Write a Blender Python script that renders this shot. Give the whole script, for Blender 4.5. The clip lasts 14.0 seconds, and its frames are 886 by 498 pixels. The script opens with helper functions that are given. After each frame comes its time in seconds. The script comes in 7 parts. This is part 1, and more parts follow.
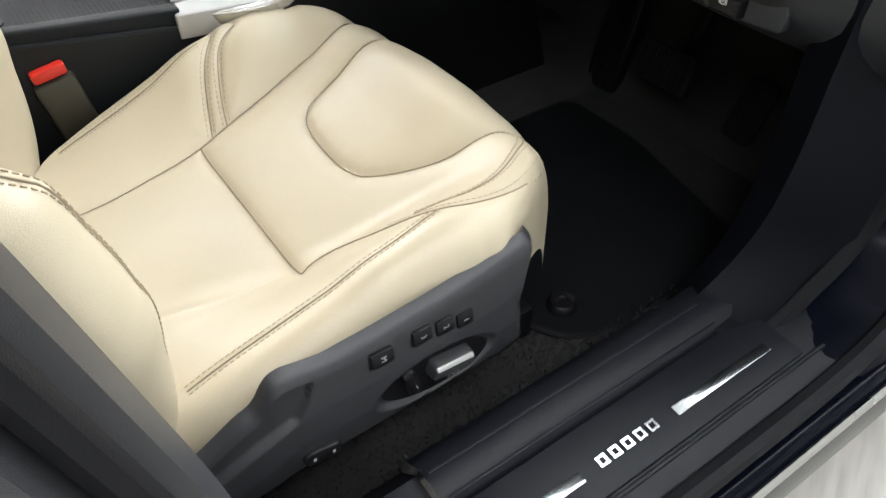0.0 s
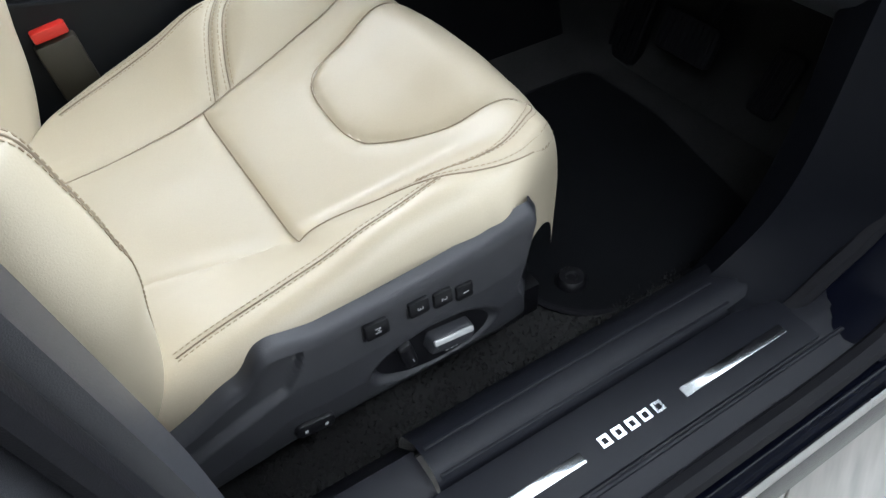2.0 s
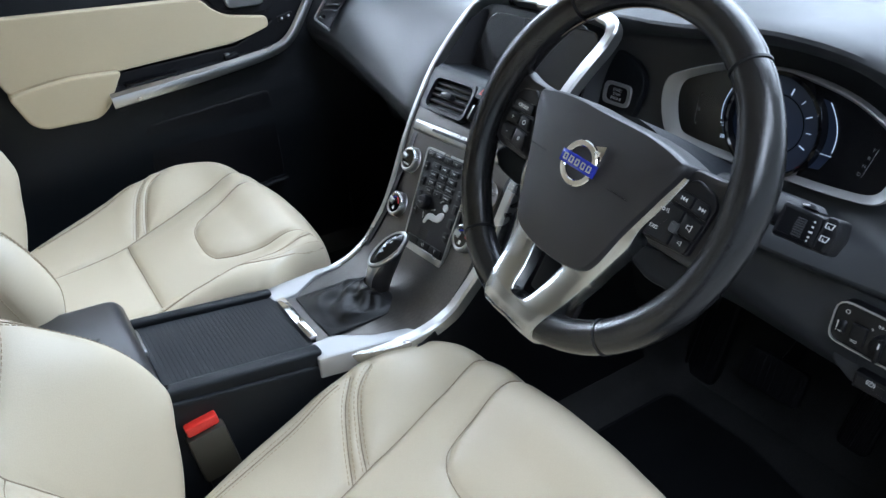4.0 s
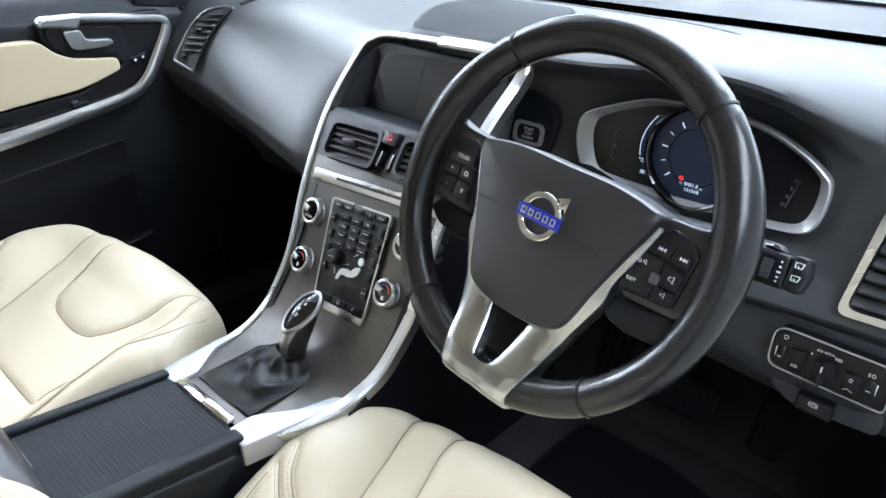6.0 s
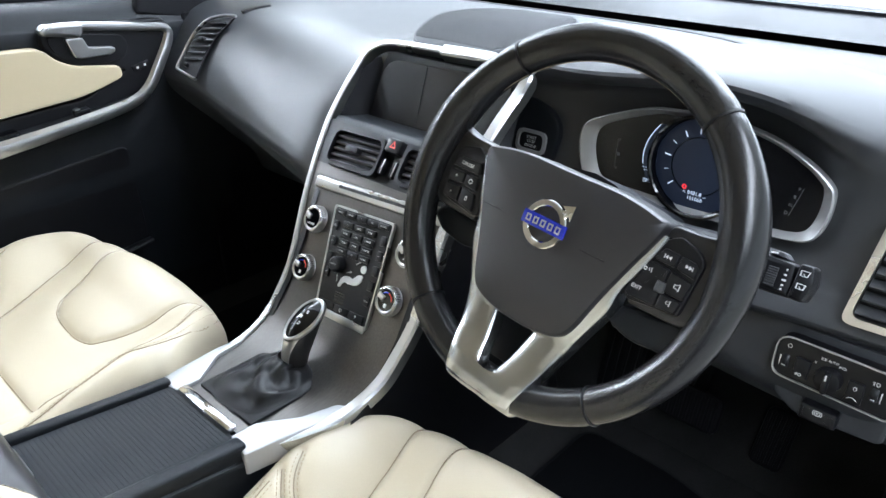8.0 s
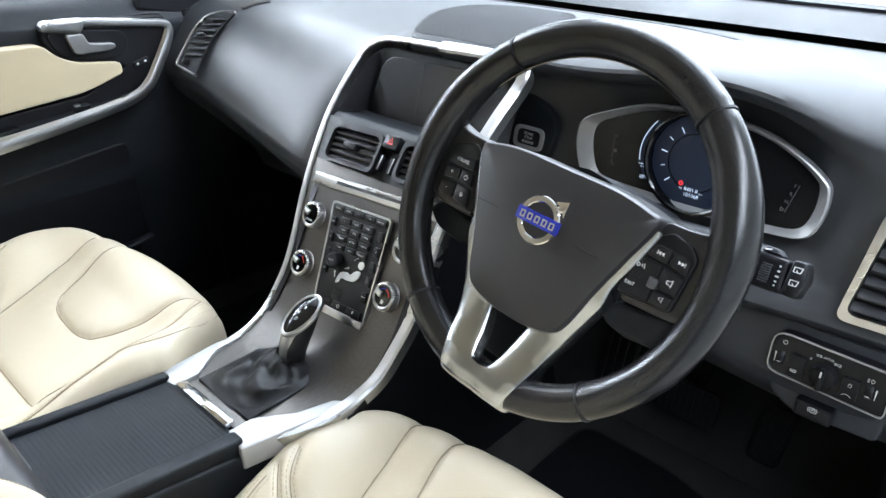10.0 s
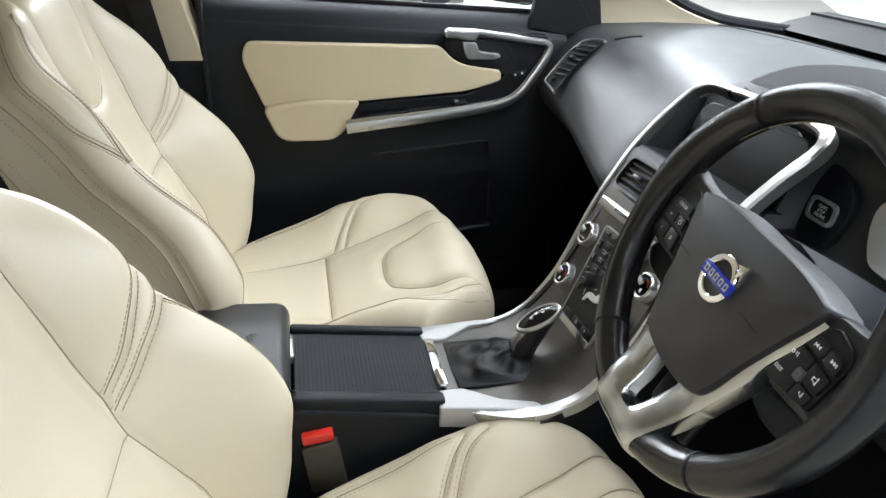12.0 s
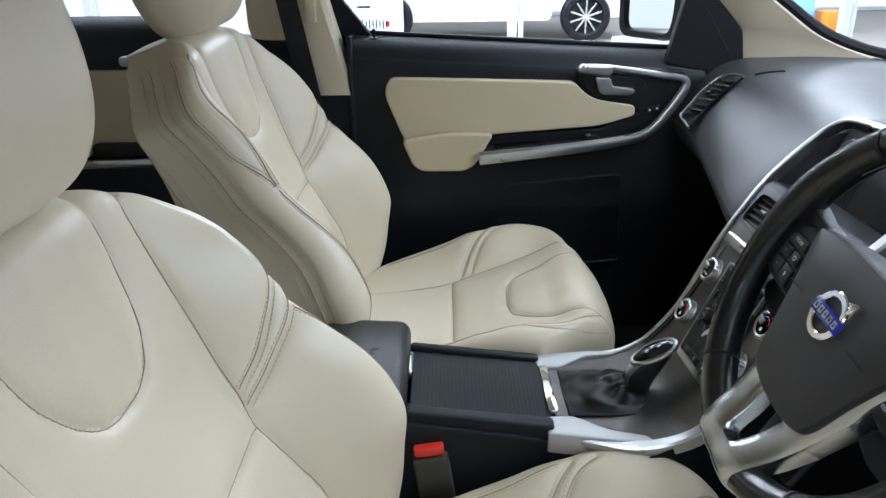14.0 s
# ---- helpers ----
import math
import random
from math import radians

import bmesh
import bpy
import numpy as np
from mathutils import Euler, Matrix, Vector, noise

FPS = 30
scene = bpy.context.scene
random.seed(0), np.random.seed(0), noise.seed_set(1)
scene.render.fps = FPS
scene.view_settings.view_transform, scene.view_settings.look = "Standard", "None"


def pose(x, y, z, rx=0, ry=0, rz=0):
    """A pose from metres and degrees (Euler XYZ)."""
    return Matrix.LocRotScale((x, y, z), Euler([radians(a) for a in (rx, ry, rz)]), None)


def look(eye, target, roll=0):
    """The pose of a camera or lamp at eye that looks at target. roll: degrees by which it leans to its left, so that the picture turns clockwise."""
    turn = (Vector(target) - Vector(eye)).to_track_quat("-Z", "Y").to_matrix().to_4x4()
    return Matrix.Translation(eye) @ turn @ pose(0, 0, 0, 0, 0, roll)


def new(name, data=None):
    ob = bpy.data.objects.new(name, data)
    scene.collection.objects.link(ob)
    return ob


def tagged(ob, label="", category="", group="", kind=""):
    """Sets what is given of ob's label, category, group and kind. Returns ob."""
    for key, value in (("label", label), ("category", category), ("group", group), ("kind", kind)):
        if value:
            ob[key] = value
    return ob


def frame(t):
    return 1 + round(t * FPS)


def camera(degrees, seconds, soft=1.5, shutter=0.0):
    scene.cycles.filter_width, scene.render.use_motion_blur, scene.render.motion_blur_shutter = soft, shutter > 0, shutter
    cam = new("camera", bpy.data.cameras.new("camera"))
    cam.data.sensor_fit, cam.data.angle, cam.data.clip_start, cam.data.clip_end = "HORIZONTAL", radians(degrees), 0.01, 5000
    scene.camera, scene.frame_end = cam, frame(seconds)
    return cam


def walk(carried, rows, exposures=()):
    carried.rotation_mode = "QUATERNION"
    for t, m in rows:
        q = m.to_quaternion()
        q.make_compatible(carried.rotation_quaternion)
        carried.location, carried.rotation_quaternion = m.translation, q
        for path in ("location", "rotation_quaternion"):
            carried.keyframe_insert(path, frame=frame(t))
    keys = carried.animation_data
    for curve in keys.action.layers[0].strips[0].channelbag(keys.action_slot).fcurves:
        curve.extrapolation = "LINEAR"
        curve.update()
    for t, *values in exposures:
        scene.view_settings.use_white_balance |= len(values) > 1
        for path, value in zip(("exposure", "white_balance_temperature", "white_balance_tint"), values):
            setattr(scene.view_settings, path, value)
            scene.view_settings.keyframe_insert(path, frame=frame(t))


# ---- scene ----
cam = camera(62.1, 14.0)

PATH = [
    (0, (-0.007, -0.998, 1.084), (0.81, 0.224, -0.272), -1.6),
    (0.5, (0.008, -0.988, 1.05), (0.775, 0.188, -0.375), -1.8),
    (1, (0.012, -0.988, 1.055), (0.757, 0.201, -0.371), -2.6),
    (1.5, (0.014, -0.993, 1.059), (0.765, 0.21, -0.351), -2.1),
    (2, (0.015, -0.997, 1.062), (0.76, 0.223, -0.337), -2.0),
    (2.5, (0.017, -1.003, 1.081), (0.767, 0.24, -0.295), -1.6),
    (3, (0.017, -0.996, 1.175), (0.774, 0.384, -0.059), -2.7),
    (3.5, (-0.004, -0.949, 1.238), (0.813, 0.543, 0.186), -0.2),
    (4, (-0.054, -0.84, 1.272), (0.866, 0.641, 0.292), -2.7),
    (4.2, (-0.078, -0.802, 1.279), (0.919, 0.629, 0.301), -2.8),
    (6.3, (-0.091, -0.719, 1.281), (1.18, 0.51, 0.347), -0.8),
    (6.5, (-0.091, -0.718, 1.279), (1.179, 0.514, 0.346), -0.7),
    (7, (-0.094, -0.716, 1.279), (1.18, 0.515, 0.351), -0.8),
    (7.5, (-0.094, -0.716, 1.278), (1.178, 0.514, 0.347), -0.7),
    (8, (-0.095, -0.716, 1.28), (1.184, 0.519, 0.365), -0.7),
    (10.5, (-0.087, -0.725, 1.28), (1.174, 0.52, 0.353), -0.8),
    (11, (-0.057, -0.74, 1.283), (0.996, 0.693, 0.368), -1.3),
    (11.5, (-0.005, -0.809, 1.29), (0.687, 0.836, 0.387), 0.9),
    (12, (0.046, -0.87, 1.284), (0.415, 0.903, 0.436), 1.3),
    (12.5, (0.059, -0.889, 1.288), (0.269, 0.919, 0.461), -0.5),
    (13, (0.066, -0.901, 1.292), (0.169, 0.937, 0.511), -0.7),
    (13.5, (0.069, -0.91, 1.292), (0.099, 0.939, 0.529), -0.9),
    (14, (0.073, -0.913, 1.29), (0.066, 0.935, 0.525), -0.9),
]
walk(cam, [(t, look(eye, target, roll)) for t, eye, target, roll in PATH],
     [(0, -0.5, 6600, 10), (0.8, -0.65, 6300, 10), (2.5, -0.65, 5850, 10), (3.6, -0.82, 5450, 10), (4.2, -0.70, 5400, 10), (6.3, -0.17, 5700, 10), (10.5, -0.17, 5850, 10), (11.5, -0.45, 6250, 10), (12.5, -0.82, 6050, 10), (14, -1.16, 5700, 10)])

# ---------- world and light ----------
world = bpy.data.worlds.new("showroom_air")
scene.world = world
world.use_nodes = True
world.node_tree.nodes["Background"].inputs[0].default_value = (0.85, 0.93, 1.0, 1)
world.node_tree.nodes["Background"].inputs[1].default_value = 0.6


def area_lamp(name, place, target, sx, sy, watts, colour=(1, 1, 1)):
    data = bpy.data.lights.new(name, "AREA")
    data.shape, data.size, data.size_y, data.energy, data.color = "RECTANGLE", sx, sy, watts, colour
    ob = new(name, data)
    ob.matrix_world = look(place, target)
    return ob


area_lamp("ceiling_lamp_door_side", (0.1, -2.2, 3.3), (0.1, -0.5, 0.6), 2.4, 0.5, 85, (0.96, 0.98, 1.0))
area_lamp("ceiling_lamp_front", (2.6, 0.0, 3.4), (0.8, 0.0, 1.0), 3.0, 3.0, 340, (0.90, 0.96, 1.0))
area_lamp("ceiling_lamp_far_side", (0.0, 2.8, 3.3), (0.0, 2.4, 0.0), 5.0, 1.5, 240, (0.92, 0.97, 1.0))
# unseen fill, added to brighten the headrests and faces turned rearward
area_lamp("fill_light_rear", (-1.8, -2.6, 3.5), (-0.5, -0.4, 1.0), 2.0, 1.0, 70, (0.93, 0.98, 1.0))
# added fill on the wall that the door mirror reflects
area_lamp("fill_light_back_wall", (-6.5, 2.5, 3.7), (-7.5, 2.5, 0.0), 3.0, 5.0, 500, (0.95, 0.98, 1.0))
# added fill that lifts the parked car and the view beyond the window
area_lamp("fill_light_outside", (1.0, 8.0, 3.7), (1.0, 8.0, 0.0), 7.0, 3.5, 3000, (0.95, 0.98, 1.0))


# ---------- materials ----------
def material(name, colour, rough=0.5, metal=0.0, vary=0.08, grain=0.0, grain_size=600.0, spots=3.0, coat=0.0, stretch=None, spec=0.5):
    """Base colour with a slow and a fine variation, and a fine relief. Sizes are cycles a metre."""
    m = bpy.data.materials.new(name)
    m.use_nodes = True
    nt = m.node_tree
    b = nt.nodes["Principled BSDF"]
    b.inputs["Roughness"].default_value, b.inputs["Metallic"].default_value = rough, metal
    b.inputs["Coat Weight"].default_value = coat
    b.inputs["Specular IOR Level"].default_value = spec
    co = nt.nodes.new("ShaderNodeTexCoord")
    mp = nt.nodes.new("ShaderNodeMapping")
    nt.links.new(co.outputs["Object"], mp.inputs[0])
    if stretch:
        mp.inputs["Scale"].default_value = stretch
    slow, fine = nt.nodes.new("ShaderNodeTexNoise"), nt.nodes.new("ShaderNodeTexNoise")
    slow.inputs["Scale"].default_value, slow.inputs["Detail"].default_value = spots, 4
    fine.inputs["Scale"].default_value, fine.inputs["Detail"].default_value = grain_size, 2
    for n in (slow, fine):
        nt.links.new(mp.outputs[0], n.inputs["Vector"])
    add = nt.nodes.new("ShaderNodeMath")
    add.operation = "ADD"
    nt.links.new(slow.outputs["Fac"], add.inputs[0])
    nt.links.new(fine.outputs["Fac"], add.inputs[1])
    ramp = nt.nodes.new("ShaderNodeMapRange")
    ramp.inputs["From Min"].default_value, ramp.inputs["From Max"].default_value = 0.6, 1.4
    ramp.inputs["To Min"].default_value, ramp.inputs["To Max"].default_value = 1 - vary, 1 + vary
    nt.links.new(add.outputs[0], ramp.inputs[0])
    mul = nt.nodes.new("ShaderNodeVectorMath")
    mul.operation = "SCALE"
    mul.inputs[0].default_value = colour
    nt.links.new(ramp.outputs[0], mul.inputs["Scale"])
    nt.links.new(mul.outputs[0], b.inputs["Base Color"])
    rr = nt.nodes.new("ShaderNodeMapRange")
    rr.inputs["From Min"].default_value, rr.inputs["From Max"].default_value = 0.3, 0.7
    rr.inputs["To Min"].default_value, rr.inputs["To Max"].default_value = max(0.02, rough * 0.85), min(1, rough * 1.15)
    nt.links.new(slow.outputs["Fac"], rr.inputs[0])
    nt.links.new(rr.outputs[0], b.inputs["Roughness"])
    if grain:
        bump = nt.nodes.new("ShaderNodeBump")
        bump.inputs["Strength"].default_value, bump.inputs["Distance"].default_value = grain, 0.0006
        nt.links.new(fine.outputs["Fac"], bump.inputs["Height"])
        nt.links.new(bump.outputs[0], b.inputs["Normal"])
    return m


def glowing(name, colour, strength):
    m = bpy.data.materials.new(name)
    m.use_nodes = True
    b = m.node_tree.nodes["Principled BSDF"]
    b.inputs["Base Color"].default_value = (*[c * 0.2 for c in colour], 1)
    b.inputs["Emission Color"].default_value, b.inputs["Emission Strength"].default_value = (*colour, 1), strength
    return m


def glass_material(name, tint=(1, 1, 1)):
    m = bpy.data.materials.new(name)
    m.use_nodes = True
    b = m.node_tree.nodes["Principled BSDF"]
    b.inputs["Base Color"].default_value = (*tint, 1)
    b.inputs["Roughness"].default_value, b.inputs["Transmission Weight"].default_value, b.inputs["IOR"].default_value = 0.0, 1.0, 1.1
    return m


LEATHER = material("cream_leather", (0.49, 0.426, 0.312), 0.38, 0, 0.05, 0.25, 900, 6)
LEATHER_SIDE = material("cream_vinyl", (0.44, 0.372, 0.248), 0.5, 0, 0.05, 0.3, 900, 6)
THREAD = material("beige_thread", (0.36, 0.29, 0.20), 0.8, 0, 0.1, 0.3, 2000)
# darker than the leather: crease shade along the seams, put into the cord colour
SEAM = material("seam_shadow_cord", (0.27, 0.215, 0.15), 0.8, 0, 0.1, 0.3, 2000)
CREAM_TRIM = material("cream_pillar_plastic", (0.54, 0.47, 0.345), 0.55, 0, 0.04, 0.3, 1500, 4)
DARK = material("charcoal_plastic", (0.0068, 0.0082, 0.0108), 0.46, 0, 0.15, 0.5, 1400, 5, spec=0.25)
DASH = material("soft_grey_dash", (0.034, 0.036, 0.040), 0.42, 0, 0.12, 0.5, 1100, 4, spec=0.5)
LOWER_DASH = material("charcoal_soft_plastic", (0.030, 0.032, 0.037), 0.45, 0, 0.12, 0.5, 1100, 4, spec=0.3)
GREY_PLASTIC = material("seat_side_plastic", (0.030, 0.0305, 0.035), 0.42, 0, 0.1, 0.4, 1500, 5)
BLACK_LEATHER = material("black_leather", (0.0145, 0.014, 0.0155), 0.34, 0, 0.2, 0.22, 1000, 6)
WHEEL_LEATHER = material("worn_black_leather", (0.013, 0.0127, 0.0137), 0.20, 0, 0.2, 0.2, 1000, 6)
BLACK = material("black_plastic", (0.005, 0.005, 0.0065), 0.40, 0, 0.2, 0.3, 1500, 5, spec=0.3)
GLOSS = material("gloss_black", (0.004, 0.004, 0.005), 0.08, 0, 0.1, 0, 800, 5)
GAITER = material("soft_black_leather", (0.004, 0.004, 0.005), 0.36, 0, 0.2, 0.3, 900, 8, spec=0.3)
SILL = material("sill_plastic", (0.0100, 0.0107, 0.0145), 0.36, 0, 0.15, 0.5, 1400, 5, spec=0.2)
SLAT = material("vent_slat_plastic", (0.045, 0.046, 0.050), 0.45, 0, 0.1, 0.2, 1500, 5)
KICK = material("matt_kick_plastic", (0.0040, 0.0045, 0.0068), 0.42, 0, 0.15, 0.5, 1400, 5, spec=0.06)
RUBBER = material("black_rubber", (0.007, 0.007, 0.009), 0.6, 0, 0.2, 0.4, 900, 5, spec=0.15)
CARPET = material("black_carpet", (0.024, 0.024, 0.024), 0.95, 0, 0.5, 1.0, 700, 12, spec=0.1)
MAT = material("black_mat_carpet", (0.0040, 0.0045, 0.0055), 0.95, 0, 0.4, 0.8, 900, 12, spec=0.1)
SILVER = material("satin_silver", (0.53, 0.53, 0.53), 0.29, 1.0, 0.02, 0.0, 900, 8)
SPOKE_METAL = material("satin_spoke_metal", (0.49, 0.50, 0.505), 0.24, 1.0, 0.02, 0.0, 900, 8)
SATIN = material("satin_silver_plastic", (0.40, 0.40, 0.40), 0.42, 0.6, 0.03, 0.0, 900, 8)
CHROME = material("chrome", (0.80, 0.80, 0.80), 0.08, 1.0, 0.03, 0, 900, 8)
BRIGHT_INLAY = material("polished_inlay", (0.50, 0.51, 0.53), 0.17, 1.0, 0.06, 0, 300, 20)
HUB = material("grained_hub_vinyl", (0.020, 0.0188, 0.0205), 0.40, 0, 0.15, 0.35, 1300, 6)
BRUSHED = material("dark_brushed_metal", (0.115, 0.108, 0.102), 0.33, 0.85, 0.22, 0.15, 500, 8, stretch=(0.06, 1, 1))
BLUE_PAINT = material("dark_blue_car_paint", (0.0022, 0.0028, 0.0065), 0.22, 0.0, 0.1, 0, 800, 5, coat=0.03, spec=0.08)
WHITE_PRINT = material("white_print", (0.75, 0.75, 0.75), 0.5, 0, 0.02)
KEY_PRINT = material("grey_key_print", (0.36, 0.36, 0.37), 0.5, 0, 0.02)
KEY_WHITE = material("pale_key_plastic", (0.60, 0.61, 0.62), 0.4, 0, 0.02)
BUCKLE = material("dark_olive_plastic", (0.030, 0.027, 0.019), 0.45, 0, 0.1, 0.3, 1200)
RED_PLASTIC = material("red_plastic", (0.62, 0.03, 0.02), 0.35, 0, 0.08, 0.1, 900)
BLUE_BADGE = material("blue_enamel", (0.02, 0.03, 0.35), 0.15, 0, 0.05, 0, 800, coat=0.6)
TILE = material("grey_wood_tile", (0.46, 0.44, 0.405), 0.35, 0, 0.3, 0.1, 60, 5, stretch=(0.12, 1, 1))
GROUT = material("tile_grout", (0.25, 0.24, 0.22), 0.9, 0, 0.1, 0.3, 500)
WALL = material("white_wall_paint", (0.8, 0.82, 0.82), 0.7, 0, 0.03, 0.1, 200, 1)
WEBBING = material("black_webbing", (0.010, 0.010, 0.013), 0.8, 0, 0.2, 0.6, 900, 8)
GLASS = glass_material("clear_glass")
SCREEN = material("dark_display", (0.010, 0.009, 0.010), 0.18, 0, 0.1, 0, 500, 4)
MIRROR = material("mirror_glass", (0.9, 0.92, 0.92), 0.02, 1.0, 0.01, 0, 300)
GLOW_BLUE = glowing("blue_display_glow", (0.05, 0.08, 0.17), 0.04)
DIAL_PANE = material("smoked_dial_pane", (0.006, 0.006, 0.007), 0.25, 0, 0.1, 0, 800, 5, spec=0.25)
GLOW_WHITE = glowing("white_display_glow", (0.75, 0.85, 1.0), 1.0)
GLOW_RED = glowing("red_warning_glow", (1.0, 0.05, 0.06), 0.9)


# ---------- mesh helpers ----------
def to_ob(name, bm, mat, smooth=True):
    me = bpy.data.meshes.new(name)
    bm.to_mesh(me)
    bm.free()
    if mat:
        me.materials.append(mat)
    if smooth:
        me.polygons.foreach_set("use_smooth", [p.loop_total < 9 for p in me.polygons])
        me.set_sharp_from_angle(angle=radians(38))
    return new(name, me)


def part(name, bm, mat, parent, label="", m=None):
    ob = to_ob(name, bm, mat)
    ob.parent = parent
    if m is not None:
        ob.matrix_basis = m
    if label:
        ob["label"] = label
    return ob


def thing(name, label, category, m=None, group="", kind=""):
    ob = new(name)
    ob.empty_display_size = 0.05
    if m is not None:
        ob.matrix_basis = m
    return tagged(ob, label, category, group, kind)


def lone(name, bm, mat, label, category, kind="", group="", m=None):
    ob = to_ob(name, bm, mat)
    if m is not None:
        ob.matrix_basis = m
    return tagged(ob, label, category, group, kind)


def grid_bm(P, close_u=False, close_v=False):
    P = np.asarray(P, float)
    n, k = P.shape[:2]
    bm = bmesh.new()
    vs = [[bm.verts.new(P[i, j]) for j in range(k)] for i in range(n)]
    for i in range(n if close_u else n - 1):
        for j in range(k if close_v else k - 1):
            i2, j2 = (i + 1) % n, (j + 1) % k
            bm.faces.new((vs[i][j], vs[i2][j], vs[i2][j2], vs[i][j2]))
    return bm


def rbox(sx, sy, sz, r=0.003, seg=2, at=(0, 0, 0)):
    bm = bmesh.new()
    bmesh.ops.create_cube(bm, size=1.0)
    bmesh.ops.scale(bm, vec=(sx, sy, sz), verts=bm.verts)
    if r:
        bmesh.ops.bevel(bm, geom=bm.edges[:], offset=min(r, 0.49 * min(sx, sy, sz)), segments=seg, profile=0.5, affect="EDGES")
    bmesh.ops.translate(bm, vec=at, verts=bm.verts)
    return bm


def smooth_loop(pts, n=6, closed=True):
    """Catmull-Rom through the points."""
    pts = [np.array(p, float) for p in pts]
    out, k = [], len(pts)
    for i in range(k if closed else k - 1):
        if closed:
            a, b, c, d = pts[i - 1], pts[i], pts[(i + 1) % k], pts[(i + 2) % k]
        else:
            a, b, c, d = pts[max(i - 1, 0)], pts[i], pts[i + 1], pts[min(i + 2, k - 1)]
        for s in range(n):
            t = s / n
            out.append(0.5 * (2 * b + (c - a) * t + (2 * a - 5 * b + 4 * c - d) * t * t + (3 * b - a - 3 * c + d) * t ** 3))
    if not closed:
        out.append(pts[-1])
    return out


def round_poly(pts, r, seg=4):
    """A polygon with its corners rounded by radius r (or one radius a corner)."""
    out, k = [], len(pts)
    for i in range(k):
        p, a, b = np.array(pts[i], float), np.array(pts[i - 1], float), np.array(pts[(i + 1) % k], float)
        rr = r[i] if isinstance(r, (list, tuple)) else r
        da, db = a - p, b - p
        la, lb = np.linalg.norm(da), np.linalg.norm(db)
        d = min(rr, la * 0.49, lb * 0.49)
        s, e = p + da / la * d, p + db / lb * d
        for j in range(seg + 1):
            t = j / seg
            out.append((1 - t) ** 2 * s + 2 * t * (1 - t) * p + t * t * e)
    return out


def prism(outline, depth, bevel=0.0, crown=0.0):
    """A flat outline in local x, y, raised from z=0 to z=depth, with a bevelled upper edge."""
    pts = [np.array(p[:2], float) for p in outline]
    area = sum(pts[i - 1][0] * pts[i][1] - pts[i][0] * pts[i - 1][1] for i in range(len(pts)))
    if area < 0:
        pts = pts[::-1]
    c = sum(pts) / len(pts)
    bm = bmesh.new()
    rings = [(0.0, 0.0), (0.0, depth - bevel)]
    if bevel:
        rings += [(bevel * 0.3, depth - bevel * 0.3), (bevel, depth)]
        if min(np.ptp(np.array(pts), axis=0)) > 0.02:
            rings.append((bevel + 0.0015, depth))
    nrm = []
    k = len(pts)
    for i in range(k):
        t = pts[(i + 1) % k] - pts[i - 1]
        t = t / (np.linalg.norm(t) + 1e-9)
        nrm.append(np.array([-t[1], t[0]]))

    def ring(inset):
        """The outline drawn in, with points that would cross brought together."""
        q = [p + nn * inset for p, nn in zip(pts, nrm)]
        for _ in range(12 if inset else 0):
            folded = [i for i in range(k) if np.dot(q[(i + 1) % k] - q[i], pts[(i + 1) % k] - pts[i]) < 0]
            if not folded:
                break
            for i in folded:
                q[i] = q[(i + 1) % k] = (q[i] + q[(i + 1) % k]) / 2
        return q
    vs = [[bm.verts.new((*q, z)) for q in ring(inset)] for inset, z in rings]
    for a, b in zip(vs, vs[1:]):
        for i in range(k):
            bm.faces.new((a[i], a[(i + 1) % k], b[(i + 1) % k], b[i]))
    bm.faces.new(vs[0][::-1])
    if crown:
        top = bm.verts.new((*c, depth + crown))
        for i in range(k):
            bm.faces.new((vs[-1][i], vs[-1][(i + 1) % k], top))
    else:
        bm.faces.new(vs[-1])
    bmesh.ops.remove_doubles(bm, verts=bm.verts, dist=1e-6)
    return bm


def ring_prism(outer, inner, depth, bevel=0.001):
    """A frame between two outlines of equal length."""
    k = len(outer)
    bm = bmesh.new()
    rows = []
    for o, i, z in ((0, 1, 0), (0, 1, depth)):
        rows.append(([bm.verts.new((*outer[j][:2], z)) for j in range(k)], [bm.verts.new((*inner[j][:2], z)) for j in range(k)]))
    (o0, i0), (o1, i1) = rows
    for j in range(k):
        n = (j + 1) % k
        bm.faces.new((o0[j], o0[n], o1[n], o1[j]))
        bm.faces.new((o1[j], o1[n], i1[n], i1[j]))
        bm.faces.new((i1[j], i1[n], i0[n], i0[j]))
        bm.faces.new((i0[j], i0[n], o0[n], o0[j]))
    bmesh.ops.recalc_face_normals(bm, faces=bm.faces)
    return bm


